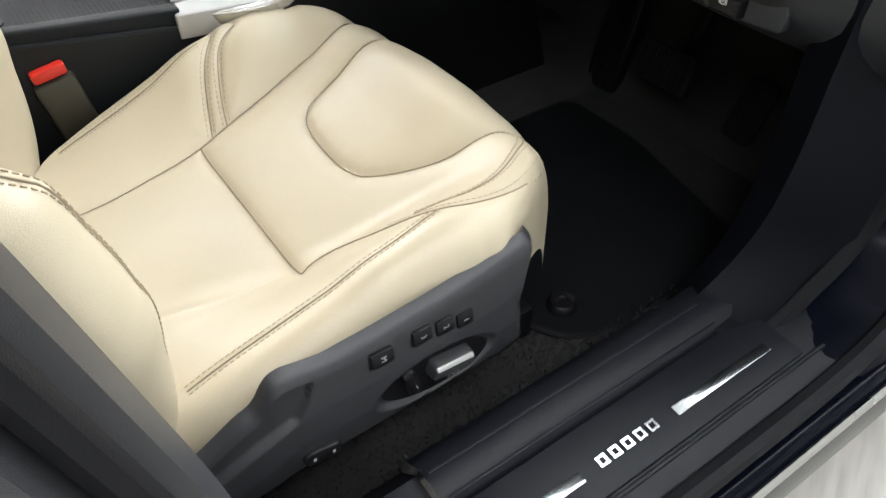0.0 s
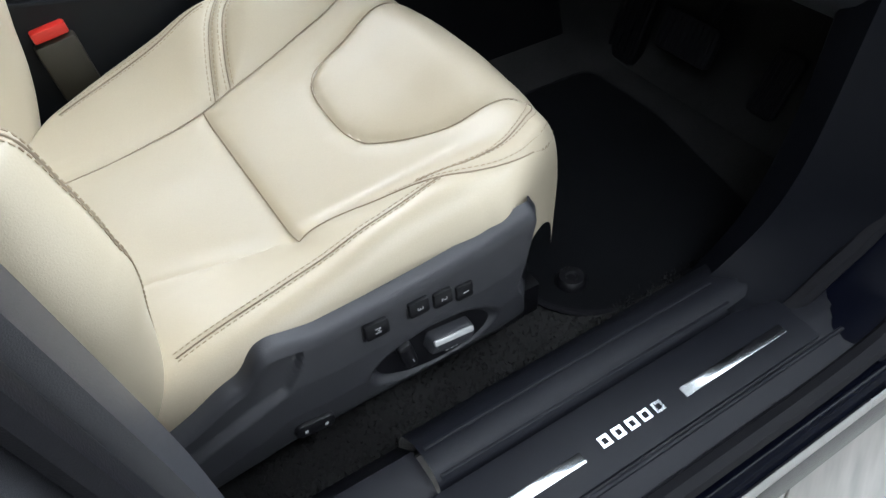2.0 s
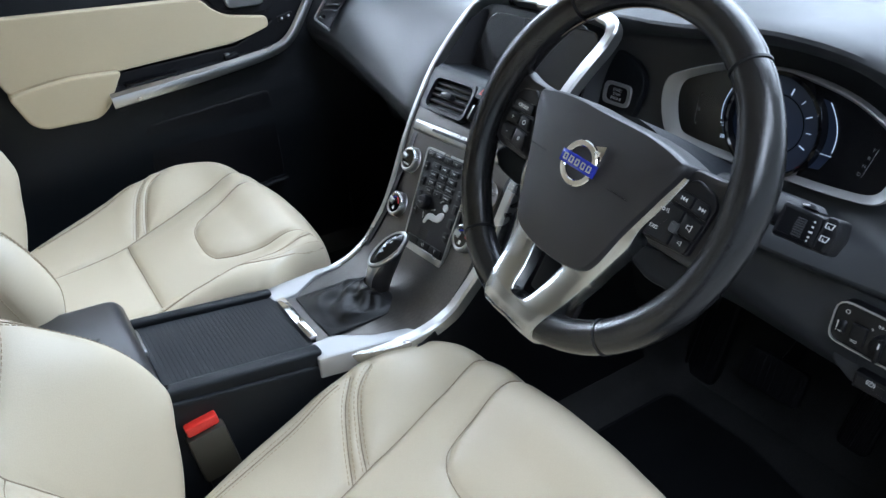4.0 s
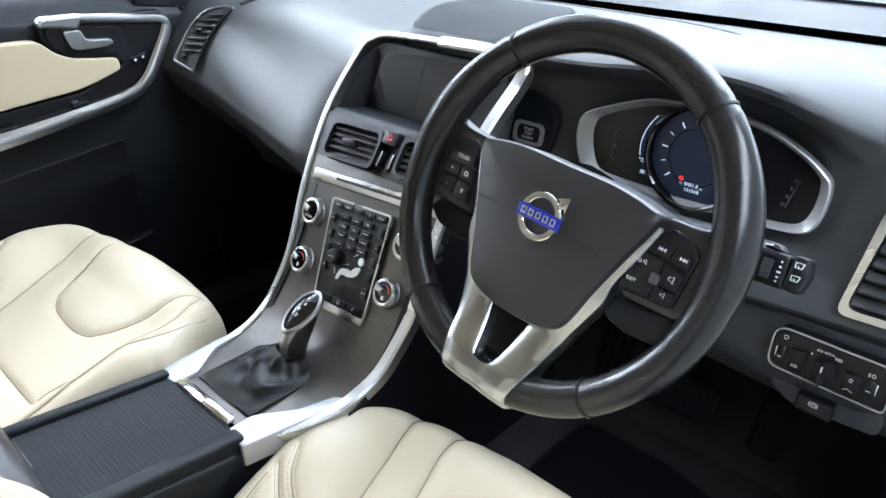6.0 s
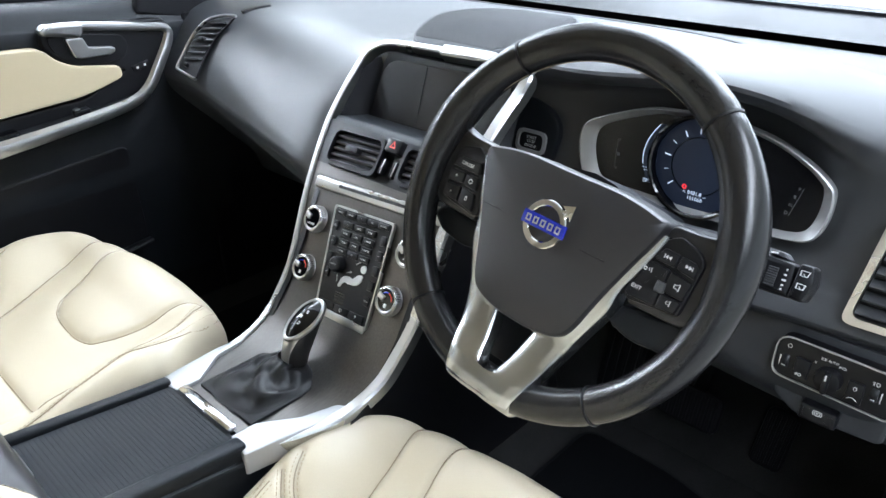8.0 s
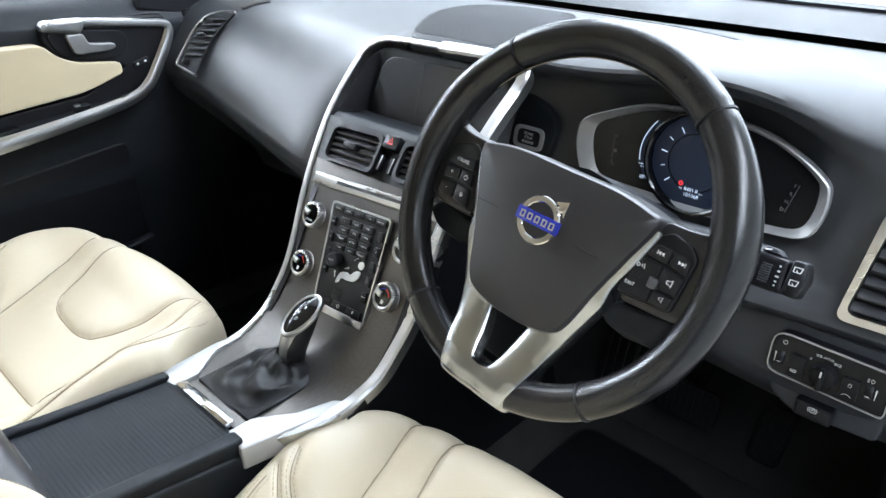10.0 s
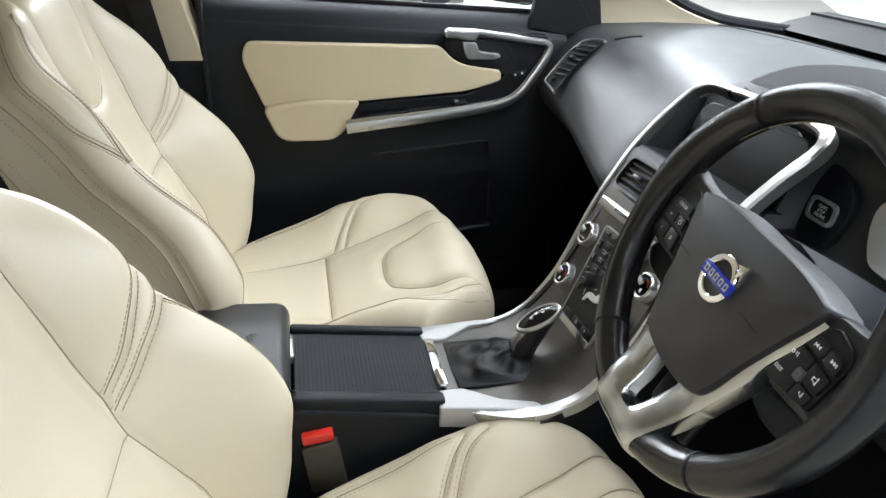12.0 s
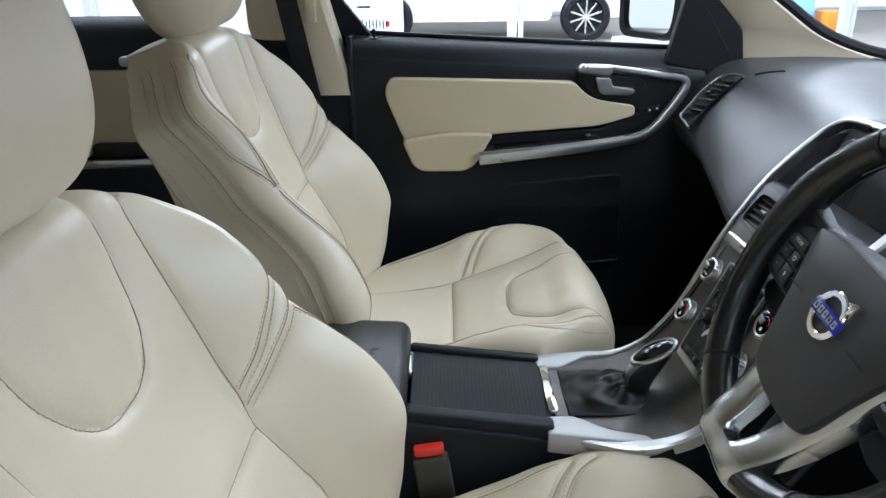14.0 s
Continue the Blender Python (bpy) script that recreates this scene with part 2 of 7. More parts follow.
def sweep(path, sect, up=(0, 0, 1), closed=False, scale=None, n=4, cap=True):
    """A cross-section (list of (side, up)) swept along a path of points, smoothed."""
    pts = [np.array(p, float) for p in smooth_loop(path, n, closed)] if n > 1 else [np.array(p, float) for p in path]
    k = len(pts)
    rows = []
    for i, p in enumerate(pts):
        t = pts[(i + 1) % k] - pts[i - 1] if closed else pts[min(i + 1, k - 1)] - pts[max(i - 1, 0)]
        t = t / (np.linalg.norm(t) + 1e-9)
        u0 = np.array(up(i / (k - 1)) if callable(up) else up, float)
        side = np.cross(t, u0)
        side /= np.linalg.norm(side) + 1e-9
        u = np.cross(side, t)
        s = scale(i / (k - 1)) if scale else 1.0
        rows.append([p + side * a * s + u * b * s for a, b in sect])
    bm = grid_bm(rows, close_u=closed, close_v=True)
    if cap and not closed:
        bm.verts.ensure_lookup_table()
        m = len(sect)
        bm.faces.new([bm.verts[i] for i in range(m)])
        bm.faces.new([bm.verts[(k - 1) * m + i] for i in range(m)][::-1])
    bmesh.ops.recalc_face_normals(bm, faces=bm.faces)
    return bm


def oval(a, b, n=12):
    return [(a * math.cos(2 * math.pi * i / n), b * math.sin(2 * math.pi * i / n)) for i in range(n)]


def lathe(profile, n=32):
    """Profile of (radius, z) turned round local z."""
    rows = [[(r * math.cos(2 * math.pi * j / n), r * math.sin(2 * math.pi * j / n), z) for j in range(n)] for r, z in profile]
    bm = grid_bm(rows, close_v=True)
    bmesh.ops.remove_doubles(bm, verts=bm.verts, dist=1e-6)
    bmesh.ops.recalc_face_normals(bm, faces=bm.faces)
    return bm


def merge(*bms):
    out = bmesh.new()
    for b in bms:
        me = bpy.data.meshes.new("tmp")
        b.to_mesh(me)
        out.from_mesh(me)
        b.free()
        bpy.data.meshes.remove(me)
    return out


def moved(bm, m):
    bmesh.ops.transform(bm, matrix=m, verts=bm.verts)
    return bm


def axes(o, ex, ey, ez):
    """A pose from an origin and three axes."""
    m = Matrix.Identity(4)
    for i, e in enumerate((ex, ey, ez)):
        e = Vector(e).normalized()
        m[0][i], m[1][i], m[2][i] = e
    m.translation = Vector(o)
    return m


def letters(text, size, mat, parent, m, name="lettering", align="CENTER", thick=0.0001):
    cu = bpy.data.curves.new(name, "FONT")
    cu.body, cu.size, cu.align_x, cu.align_y, cu.extrude, cu.resolution_u = text, size, align, "CENTER", thick, 2
    tmp = bpy.data.objects.new("tmp", cu)
    scene.collection.objects.link(tmp)
    bpy.context.view_layer.update()
    me = bpy.data.meshes.new_from_object(tmp.evaluated_get(bpy.context.evaluated_depsgraph_get()))
    bpy.data.objects.remove(tmp)
    me.name = name
    me.materials.clear()
    me.materials.append(mat)
    ob = new(name, me)
    ob.parent, ob.matrix_basis = parent, m
    return ob


def seg_dist(X, Y, line):
    """Distance from each point of a plane to a polyline."""
    best = np.full(X.shape, 9.0)
    for (x0, y0), (x1, y1) in zip(line, line[1:]):
        dx, dy = x1 - x0, y1 - y0
        t = np.clip(((X - x0) * dx + (Y - y0) * dy) / (dx * dx + dy * dy + 1e-12), 0, 1)
        best = np.minimum(best, np.hypot(X - x0 - t * dx, Y - y0 - t * dy))
    return best


def sstep(a, b, x):
    t = np.clip((np.asarray(x, float) - a) / (b - a), 0, 1)
    return t * t * (3 - 2 * t)


def curve(x, xs, ys):
    """A smooth curve through points, without overshoot, level beyond its ends."""
    x, xs, ys = np.asarray(x, float), np.array(xs, float), np.array(ys, float)
    h = np.diff(xs)
    d = np.diff(ys) / h
    m = np.r_[d[0], (d[:-1] * h[1:] + d[1:] * h[:-1]) / (h[1:] + h[:-1]), d[-1]]
    flat = np.r_[False, d[:-1] * d[1:] <= 0, False]
    m[flat] *= 0.25
    xc = np.clip(x, xs[0], xs[-1])
    i = np.clip(np.searchsorted(xs, xc, "right") - 1, 0, len(xs) - 2)
    t = (xc - xs[i]) / h[i]
    return (ys[i] * (1 + 2 * t) * (1 - t) ** 2 + h[i] * m[i] * t * (1 - t) ** 2 + ys[i + 1] * t * t * (3 - 2 * t) + h[i] * m[i + 1] * t * t * (t - 1))


def split_grid(P, region, names, parent, mat):
    """Cut a grid of points into one mesh for each region number of its faces."""
    n, k = region.shape
    for r, (nm, lab) in names.items():
        bm, made = bmesh.new(), {}

        def vert(i, j):
            if (i, j) not in made:
                made[i, j] = bm.verts.new(P[i, j])
            return made[i, j]

        for i, j in zip(*np.nonzero(region == r)):
            bm.faces.new((vert(i, j), vert(i + 1, j), vert(i + 1, j + 1), vert(i, j + 1)))
        if len(bm.faces):
            part(nm, bm, mat[r] if isinstance(mat, dict) else mat, parent, lab)


# ---------- showroom ----------
def showroom():
    bm = rbox(20, 22, 0.1, 0)
    lone("floor", moved(bm, pose(0, 3, -0.054)), GROUT, "dark grout bed under the tiled showroom floor", "floor", "structure")
    for nm, sx, sy, sz, x, y, z in (("wall_north", 0.2, 22, 4, 10, 3, 2), ("wall_south", 0.2, 22, 4, -10, 3, 2),
                                    ("wall_east", 20.2, 0.2, 4, 0, -7, 2), ("wall_west", 20.2, 0.2, 4, 0, 14, 2)):
        lone(nm, moved(rbox(sx, sy, sz, 0), pose(x, y, z)), WALL, "plain white showroom wall", "wall", "structure")
    lone("ceiling", moved(rbox(20.2, 22.2, 0.1, 0), pose(0, 3, 4.05)), WALL, "plain white showroom ceiling", "ceiling", "structure")


# ---------- seats ----------
VB = ([-0.12, 0.03, 0.097, 0.16, 0.205, 0.26, 0.31, 0.36, 0.395, 0.45], [0.085, 0.100, 0.116, 0.129, 0.140, 0.149, 0.160, 0.167, 0.172, 0.178])
INSERT_X = 0.160
PANEL_PLUS = list(zip(*VB))
PANEL_MINUS = [(-0.12, -0.10), (0.03, -0.105), (0.10, -0.119), (0.16, -0.134), (0.195, -0.133), (0.218, -0.142)]
NOSE_LOW = [(0.218, -0.142), (0.238, -0.165), (0.258, -0.200), (0.288, -0.228), (0.330, -0.236), (0.370, -0.222), (0.405, -0.194), (0.428, -0.168)]
NOSE_TOP = [(0.262, -0.180), (0.300, -0.203), (0.345, -0.199), (0.388, -0.177), (0.410, -0.155), (0.414, -0.140)]
RIDGE_MINUS = [(0.02, -0.212), (0.07, -0.209), (0.12, -0.209), (0.17, -0.213), (0.230, -0.216), (0.268, -0.212)]
RIDGE_PLUS = [(0.02, 0.199), (0.097, 0.213), (0.149, 0.220), (0.215, 0.232)]
CROSS_PLUS = [[(0.178, 0.134), (0.192, 0.170), (0.210, 0.205), (0.235, 0.236)], [(0.200, 0.139), (0.211, 0.172), (0.233, 0.212), (0.266, 0.236)]]
PAD_LINE = [(0.45, 0.116), (0.41, 0.114), (0.36, 0.110), (0.30, 0.098), (0.277, 0.078), (0.267, 0.045), (0.264, -0.020), (0.273, -0.058), (0.30, -0.085), (0.35, -0.119), (0.41, -0.139), (0.44, -0.150)]
CUSHION_SEAMS = [[(INSERT_X, -0.134), (INSERT_X, 0.129)], PANEL_PLUS, PANEL_MINUS, NOSE_LOW, NOSE_TOP, RIDGE_MINUS, RIDGE_PLUS, *CROSS_PLUS, PAD_LINE]


CUSHION_W = ([-0.11, -0.03, 0.0, 0.04, 0.1, 0.2, 0.3, 0.37, 0.42, 0.455], [0.16, 0.188, 0.218, 0.232, 0.248, 0.259, 0.267, 0.263, 0.224, 0.182])


CUSHION_BASE = ([-0.12, 0.0, 0.158, 0.27, 0.33, 0.39, 0.46], [0.583, 0.585, 0.589, 0.617, 0.638, 0.667, 0.648])
CUSHION_RISE = ([-0.12, -0.03, 0.05, 0.10, 0.15, 0.20, 0.26, 0.33, 0.40, 0.46], [0.0, 0.006, 0.028, 0.041, 0.054, 0.065, 0.064, 0.041, 0.006, 0.0])
CUSHION_LONG, CUSHION_NOSE, CUSHION_ROLL = 0.566, 0.078, 0.060


def cushion_z(x, v):
    x, v = np.asarray(x, float), np.asarray(v, float)
    a = np.abs(v)
    base = curve(x, *CUSHION_BASE)
    vb = curve(x, *VB)
    ridge = 0.235
    h = curve(x, *CUSHION_RISE)
    z = base + h * sstep(vb - 0.03, ridge, a) - 0.25 * np.maximum(a - ridge, 0) ** 1.2
    z += 0.007 * np.cos(np.clip(v / 0.13, -1, 1) * math.pi / 2) * sstep(INSERT_X, 0.08, x)
    z += 0.004 * sstep(0.095, 0.03, a) * sstep(0.26, 0.33, x)
    cut = 0.0
    for line in CUSHION_SEAMS:
        d = seg_dist(x, v, line)
        soft = 0.0 if line in (NOSE_LOW, NOSE_TOP, RIDGE_PLUS, RIDGE_MINUS, PANEL_MINUS) else 0.004
        cut = np.maximum(cut, (0.0012 if not soft else 0.004) * np.exp(-((d / 0.004) ** 2)) + soft * np.exp(-((d / 0.015) ** 2)))
    return z - cut


def on_cushion(x, v):
    xu = x + CUSHION_NOSE * (abs(v) / 0.26) ** 3
    return -0.04 < x and (xu + 0.11) / CUSHION_LONG < 0.985 and abs(v) < 0.245


def dashes(pts, step=0.0055, length=0.0035, thick=0.0006):
    """Thread along a line of points in space."""
    pts = np.array(pts, float)
    s = np.r_[0, np.cumsum(np.linalg.norm(np.diff(pts, axis=0), axis=1))]
    at = lambda b: Vector([np.interp(b, s, pts[:, k]) for k in range(3)])
    bm = bmesh.new()
    for a in np.arange(0, s[-1] - length, step):
        p, q = at(a), at(a + length)
        t = (q - p).normalized()
        side = t.cross(Vector((0.3, 0.2, 1))).normalized() * thick
        up = side.cross(t).normalized() * thick
        ring = [(side), (up), (-side), (-up)]
        v0, v1 = [bm.verts.new(p + r) for r in ring], [bm.verts.new(q + r) for r in ring]
        for i in range(4):
            bm.faces.new((v0[i], v0[(i + 1) % 4], v1[(i + 1) % 4], v1[i]))
    return bm


def wrap(p, rho, flat=0.82):
    """Position across (0..1 of the half width) and how far round the edge, for a parameter 0..1."""
    q = np.where(p < flat, p / flat * (1 - rho), 0.0)
    th = np.clip((p - flat) / (1 - flat) / 0.6, 0, 1) * math.pi / 2
    q = np.where(p < flat, q, 1 - rho + rho * np.sin(th))
    down = np.where(p < flat, 0, 1 - np.cos(th))
    below = np.clip(((p - flat) / (1 - flat) - 0.6) / 0.4, 0, 1)
    return q, down, below


def stitches(place, line, step=0.0055, length=0.0035, thick=0.0006):
    """Thread along a line on a surface: place(u, v) gives the point."""
    bm = bmesh.new()
    pts = np.array(smooth_loop(line, 10, False))
    seg = np.hypot(*np.diff(pts, axis=0).T)
    s = np.r_[0, np.cumsum(seg)]
    for a in np.arange(0, s[-1] - length, step):
        p, q = [Vector(place(np.interp(b, s, pts[:, 0]), np.interp(b, s, pts[:, 1]))) for b in (a, a + length)]
        t = (q - p).normalized()
        side = t.cross(Vector((0.3, 0.2, 1))).normalized() * thick
        up = side.cross(t).normalized() * thick
        vs = [bm.verts.new(c) for c in (p - side, p + up, p + side, q - side, q + up, q + side)]
        bm.faces.new((vs[0], vs[1], vs[4], vs[3]))
        bm.faces.new((vs[1], vs[2], vs[5], vs[4]))
    return bm


def cord(place, line, r=0.00075):
    """A thin cord lying along a line on a surface."""
    pts = [place(a, b) for a, b in smooth_loop(line, 8, False)]
    return sweep(pts, oval(r, r, 5), (0.3, 0.2, 1), n=1)


def shifted(line, d):
    """A line moved sideways by d in its plane."""
    pts = np.array(line, float)
    t = np.gradient(pts, axis=0)
    t /= np.linalg.norm(t, axis=1)[:, None] + 1e-9
    return [tuple(p) for p in pts + d * np.c_[-t[:, 1], t[:, 0]]]


def build_cushion(seat):
    na, ns = 170, 190
    A, S = np.meshgrid(np.linspace(0, 1, na), np.linspace(-1, 1, ns), indexing="ij")
    qs, ds, bs = wrap(np.abs(S), 0.12, 0.84)
    qa, da, ba = wrap(A, 0.10, 0.86)
    x = -0.11 + CUSHION_LONG * qa
    w = curve(x, *CUSHION_W)
    w = np.where(S < 0, np.maximum(w, curve(x, [-0.11, -0.05, 0.0, 0.05, 0.12, 0.2], [0.200, 0.228, 0.247, 0.254, 0.258, 0.259]) * (x < 0.2)), w)
    v = np.sign(S) * qs * w
    x = x - CUSHION_NOSE * (np.abs(v) / 0.26) ** 3 * sstep(0.22, 0.45, x)
    z = cushion_z(x, v) - 0.034 * ds - 0.075 * bs - CUSHION_ROLL * da - 0.085 * ba
    z = np.maximum(z, 0.47)
    P = np.stack([x, v, z], -1)
    fx, fv = (x[1:, 1:] + x[:-1, :-1]) / 2, (v[1:, 1:] + v[:-1, :-1]) / 2
    low = np.interp(fx, *zip(*(PANEL_MINUS[:-1] + NOSE_LOW)))
    reg = np.where(fv > curve(fx, *VB), 3, np.where(fv < low, 4, np.where(fx < INSERT_X, 1, 2)))
    pad = sorted(PAD_LINE[:6]), sorted(PAD_LINE[6:])
    inside = (fx > 0.266) & (fv < np.interp(fx, *zip(*pad[0]))) & (fv > np.interp(fx, *zip(*pad[1])))
    reg = np.where(inside, 5, reg)
    split_grid(P, reg, {1: ("cushion_insert", ""), 2: ("thigh_panel", ""), 3: ("side_bolster", ""), 4: ("side_bolster", ""),
                        5: ("thigh_pad", "")}, seat, LEATHER)
    lines = [shifted(RIDGE_MINUS, 0.005), shifted(RIDGE_MINUS, -0.005), shifted(RIDGE_PLUS, 0.005), shifted(RIDGE_PLUS, -0.005)]
    lines += [shifted(NOSE_TOP[:-1], 0.005), shifted(NOSE_TOP[:-1], -0.005), shifted(NOSE_LOW[1:], 0.006)]
    for cross in CROSS_PLUS:
        lines += [shifted(cross, 0.0045), shifted(cross, -0.0045)]
    face = ((bs <= 0) & (ba <= 0)).ravel()
    skin = P.reshape(-1, 3)[face]

    def put(a, b):
        d2 = (skin[:, 0] - a) ** 2 + (skin[:, 1] - b) ** 2
        near = np.argpartition(d2, 8)[:8]
        wt = 1 / (d2[near] + 2e-6)
        return a, b, float((skin[near, 2] * wt).sum() / wt.sum()) + 0.0006

    # dark cords draw the shade in the cushion's seam creases
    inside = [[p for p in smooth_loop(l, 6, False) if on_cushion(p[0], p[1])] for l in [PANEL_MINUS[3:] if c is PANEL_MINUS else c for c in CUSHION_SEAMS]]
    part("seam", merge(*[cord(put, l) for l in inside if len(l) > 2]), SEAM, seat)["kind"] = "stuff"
    part("stitching", merge(*[stitches(put, l) for l in lines]), THREAD, seat)["kind"] = "stuff"


BACK0 = np.array([-0.07, 0.0, 0.60])
VBH = ([-0.05, 0.08, 0.15, 0.213, 0.258, 0.33, 0.39, 0.45, 0.56], [0.155, 0.150, 0.139, 0.129, 0.140, 0.146, 0.149, 0.156, 0.165])
BACK_SEAMS = [[(0.213, -0.129), (0.213, 0.129)]]
CROSS_SEAMS = {}
for s in (1, -1):
    BACK_SEAMS += [[(h, s * v) for h, v in zip(*VBH)]]
    CROSS_SEAMS[s] = [
        [(0.257, s * 0.143), (0.274, s * 0.173), (0.302, s * 0.205), (0.336, s * 0.246)],
        [(0.238, s * 0.138), (0.250, s * 0.163), (0.270, s * 0.194), (0.298, s * 0.246)],
    ]
BACK_PAD = [(0.56, 0.105), (0.50, 0.103), (0.46, 0.100), (0.41, 0.089), (0.375, 0.068), (0.354, 0.040), (0.348, 0.0), (0.354, -0.040), (0.375, -0.068),
            (0.41, -0.089), (0.46, -0.100), (0.50, -0.103), (0.56, -0.105)]
BACK_SEAMS.append(BACK_PAD)


BACK_OUT = ([-0.06, 0.05, 0.18, 0.30, 0.42, 0.50, 0.56], [0.006, 0.019, 0.025, 0.008, 0.008, 0.012, 0.0])
BACK_RISE = ([-0.06, -0.02, 0.047, 0.104, 0.149, 0.196, 0.256, 0.30, 0.34, 0.40, 0.46, 0.52], [0.042, 0.066, 0.095, 0.117, 0.114, 0.105, 0.088, 0.075, 0.068, 0.048, 0.016, 0.004])
BACK_W = ([-0.06, 0.02, 0.12, 0.20, 0.26, 0.32, 0.40, 0.46, 0.50, 0.54], [0.240, 0.274, 0.290, 0.274, 0.266, 0.270, 0.271, 0.253, 0.210, 0.120])


def back_d(h, v, crosses=(1, -1), bulge=0.0):
    """How far the front of the backrest stands out."""
    h, v = np.asarray(h, float), np.asarray(v, float)
    a = np.abs(v)
    d = curve(h, *BACK_OUT)
    rise = curve(h, *BACK_RISE)
    d = d + rise * sstep(0.115, 0.245, a) - 0.15 * np.maximum(a - 0.24, 0)
    d += bulge * np.interp(h, [0.11, 0.165, 0.20, 0.30, 0.40], [0.0, 0.5, 1.0, 0.9, 0.0]) * sstep(0.12, 0.22, a) * (v < 0)
    d += 0.006 * sstep(0.09, 0.03, a) * sstep(0.36, 0.40, h)
    cut = 0.0
    for line in BACK_SEAMS + [c for s in crosses for c in CROSS_SEAMS[s]]:
        q = seg_dist(h, v, line)
        cut = np.maximum(cut, 0.004 * np.exp(-((q / 0.004) ** 2)) + 0.004 * np.exp(-((q / 0.015) ** 2)))
    return d - cut


class Back:
    """The lie of a backrest: its lean in degrees and how far it is stretched."""

    def __init__(self, lean, tall, crosses=(1, -1), bulge=0.0):
        self.crosses, self.bulge = crosses, bulge
        a = radians(lean)
        self.up, self.out = np.array([-math.sin(a), 0, math.cos(a)]) * tall, np.array([math.cos(a), 0, math.sin(a)])

    def point(self, h, v, extra=0.0):
        return tuple(BACK0 + h * self.up + np.array([0, v, 0]) + (float(back_d(h, v, self.crosses, self.bulge)) + extra) * self.out)



def build_backrest(seat, lie):
    na, ns = 170, 200
    A, S = np.meshgrid(np.linspace(0, 1, na), np.linspace(-1, 1, ns), indexing="ij")
    qs, ds, bs = wrap(np.abs(S), 0.14, 0.70)
    qa, da, ba = wrap(A, 0.07, 0.84)
    h = -0.06 + 0.60 * qa
    w = curve(h, *BACK_W)
    v = np.sign(S) * qs * w
    h = h - 0.02 * (np.abs(v) / 0.2) ** 2 * sstep(0.4, 0.54, h)
    d = back_d(h, v, lie.crosses, lie.bulge) - np.minimum(0.04 * ds + 0.125 * bs + 0.035 * da + 0.09 * ba, 0.15 - 0.05 * sstep(0.25, 0.5, h))
    groove = np.exp(-(((np.abs(S) - 0.885) / 0.006) ** 2))
    v = v - np.sign(S) * 0.004 * groove * (bs > 0)
    # seams that run up the edge, as the position across for a height along
    level = lambda q: (lambda a: q + 0 * a)
    edges = []
    for sg in (1, -1):
        if sg in lie.crosses:
            edges += [(sg, level(0.855), 0.06, 0.83), (sg, level(0.94), 0.06, 0.83), (sg, lambda a: 0.75 - 0.03 * sstep(0.46, 0.53, a), 0.14, 0.53)]
        else:
            edges += [(sg, level(0.90), 0.10, 0.88), (sg, level(0.965), 0.10, 0.85), (sg, lambda a: 0.68 + 0.07 * sstep(0.26, 0.5, a), 0.12, 0.545),
                      (sg, lambda a: 0.745 - 0.035 * sstep(0.56, 0.70, a), 0.545, 0.87), (sg, lambda a: 0.75 + 0.085 * sstep(0.54, 0.66, a), 0.545, 0.88)]
    for sg, where, a0, a1 in edges:
        dist = np.where(np.sign(S) == sg, np.abs(np.abs(S) - where(A)), 1.0)
        d = d - 0.0013 * np.exp(-((dist / 0.007) ** 2)) * sstep(a0 - 0.02, a0 + 0.02, A) * (np.abs(S) < 0.8)
    P = BACK0 + h[..., None] * lie.up + d[..., None] * lie.out
    P[..., 1] = v
    fh, fv = (h[1:, 1:] + h[:-1, :-1]) / 2, (v[1:, 1:] + v[:-1, :-1]) / 2
    vb = np.interp(fh, *VBH)
    reg = np.where(np.abs(fv) > vb, np.where(fv > 0, 3, 4), np.where(fh < 0.213, 1, 2))
    half = BACK_PAD[6::-1]
    padw = np.interp(fh, *zip(*half))
    reg = np.where((fh > 0.349) & (np.abs(fv) < padw), 5, reg)
    split_grid(P, reg, {1: ("lumbar_insert", ""), 2: ("back_panel", ""), 3: ("back_bolster", ""), 4: ("back_bolster", ""),
                        5: ("shoulder_pad", "")}, seat, LEATHER)
    nrm = np.cross(np.gradient(P, axis=0), np.gradient(P, axis=1))
    nrm /= np.linalg.norm(nrm, axis=2, keepdims=True) + 1e-12
    nrm *= np.sign((nrm[na // 2, ns // 2] * lie.out).sum())
    skin = P + 0.0008 * nrm
    cords, thread = [], []
    for sg, where, a0, a1 in edges:
        rows = [i for i in range(na) if a0 <= A[i, 0] <= a1][::2]
        line = [[[np.interp(sg * (where(A[i, 0]) + off), S[i], skin[i, :, k]) for k in range(3)] for i in rows] for off in (-0.014, 0.0, 0.014)]
        cords.append(sweep(line[1], oval(0.0009, 0.0009, 5), (0.3, 0.2, 1), n=1))
        thread += [dashes(line[0]), dashes(line[2])]
    # crease shade down the edges, drawn as dark cords
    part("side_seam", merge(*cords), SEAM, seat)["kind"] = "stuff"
    part("side_stitching", merge(*thread), THREAD, seat)["kind"] = "stuff"
    shell = rbox(0.05, 0.36, 0.40, 0.02, 3)
    part("back_shell", moved(shell, axes(tuple(BACK0 + 0.20 * lie.up - 0.08 * lie.out), lie.out, (0, 1, 0), lie.up)), LEATHER_SIDE, seat)
    lines = []
    for s in (1, -1):
        for cross in CROSS_SEAMS[s] if s in lie.crosses else ():
            lines += [shifted(cross, 0.0045), shifted(cross, -0.0045)]
    put = lambda a, b: lie.point(a, b, 0.0006)
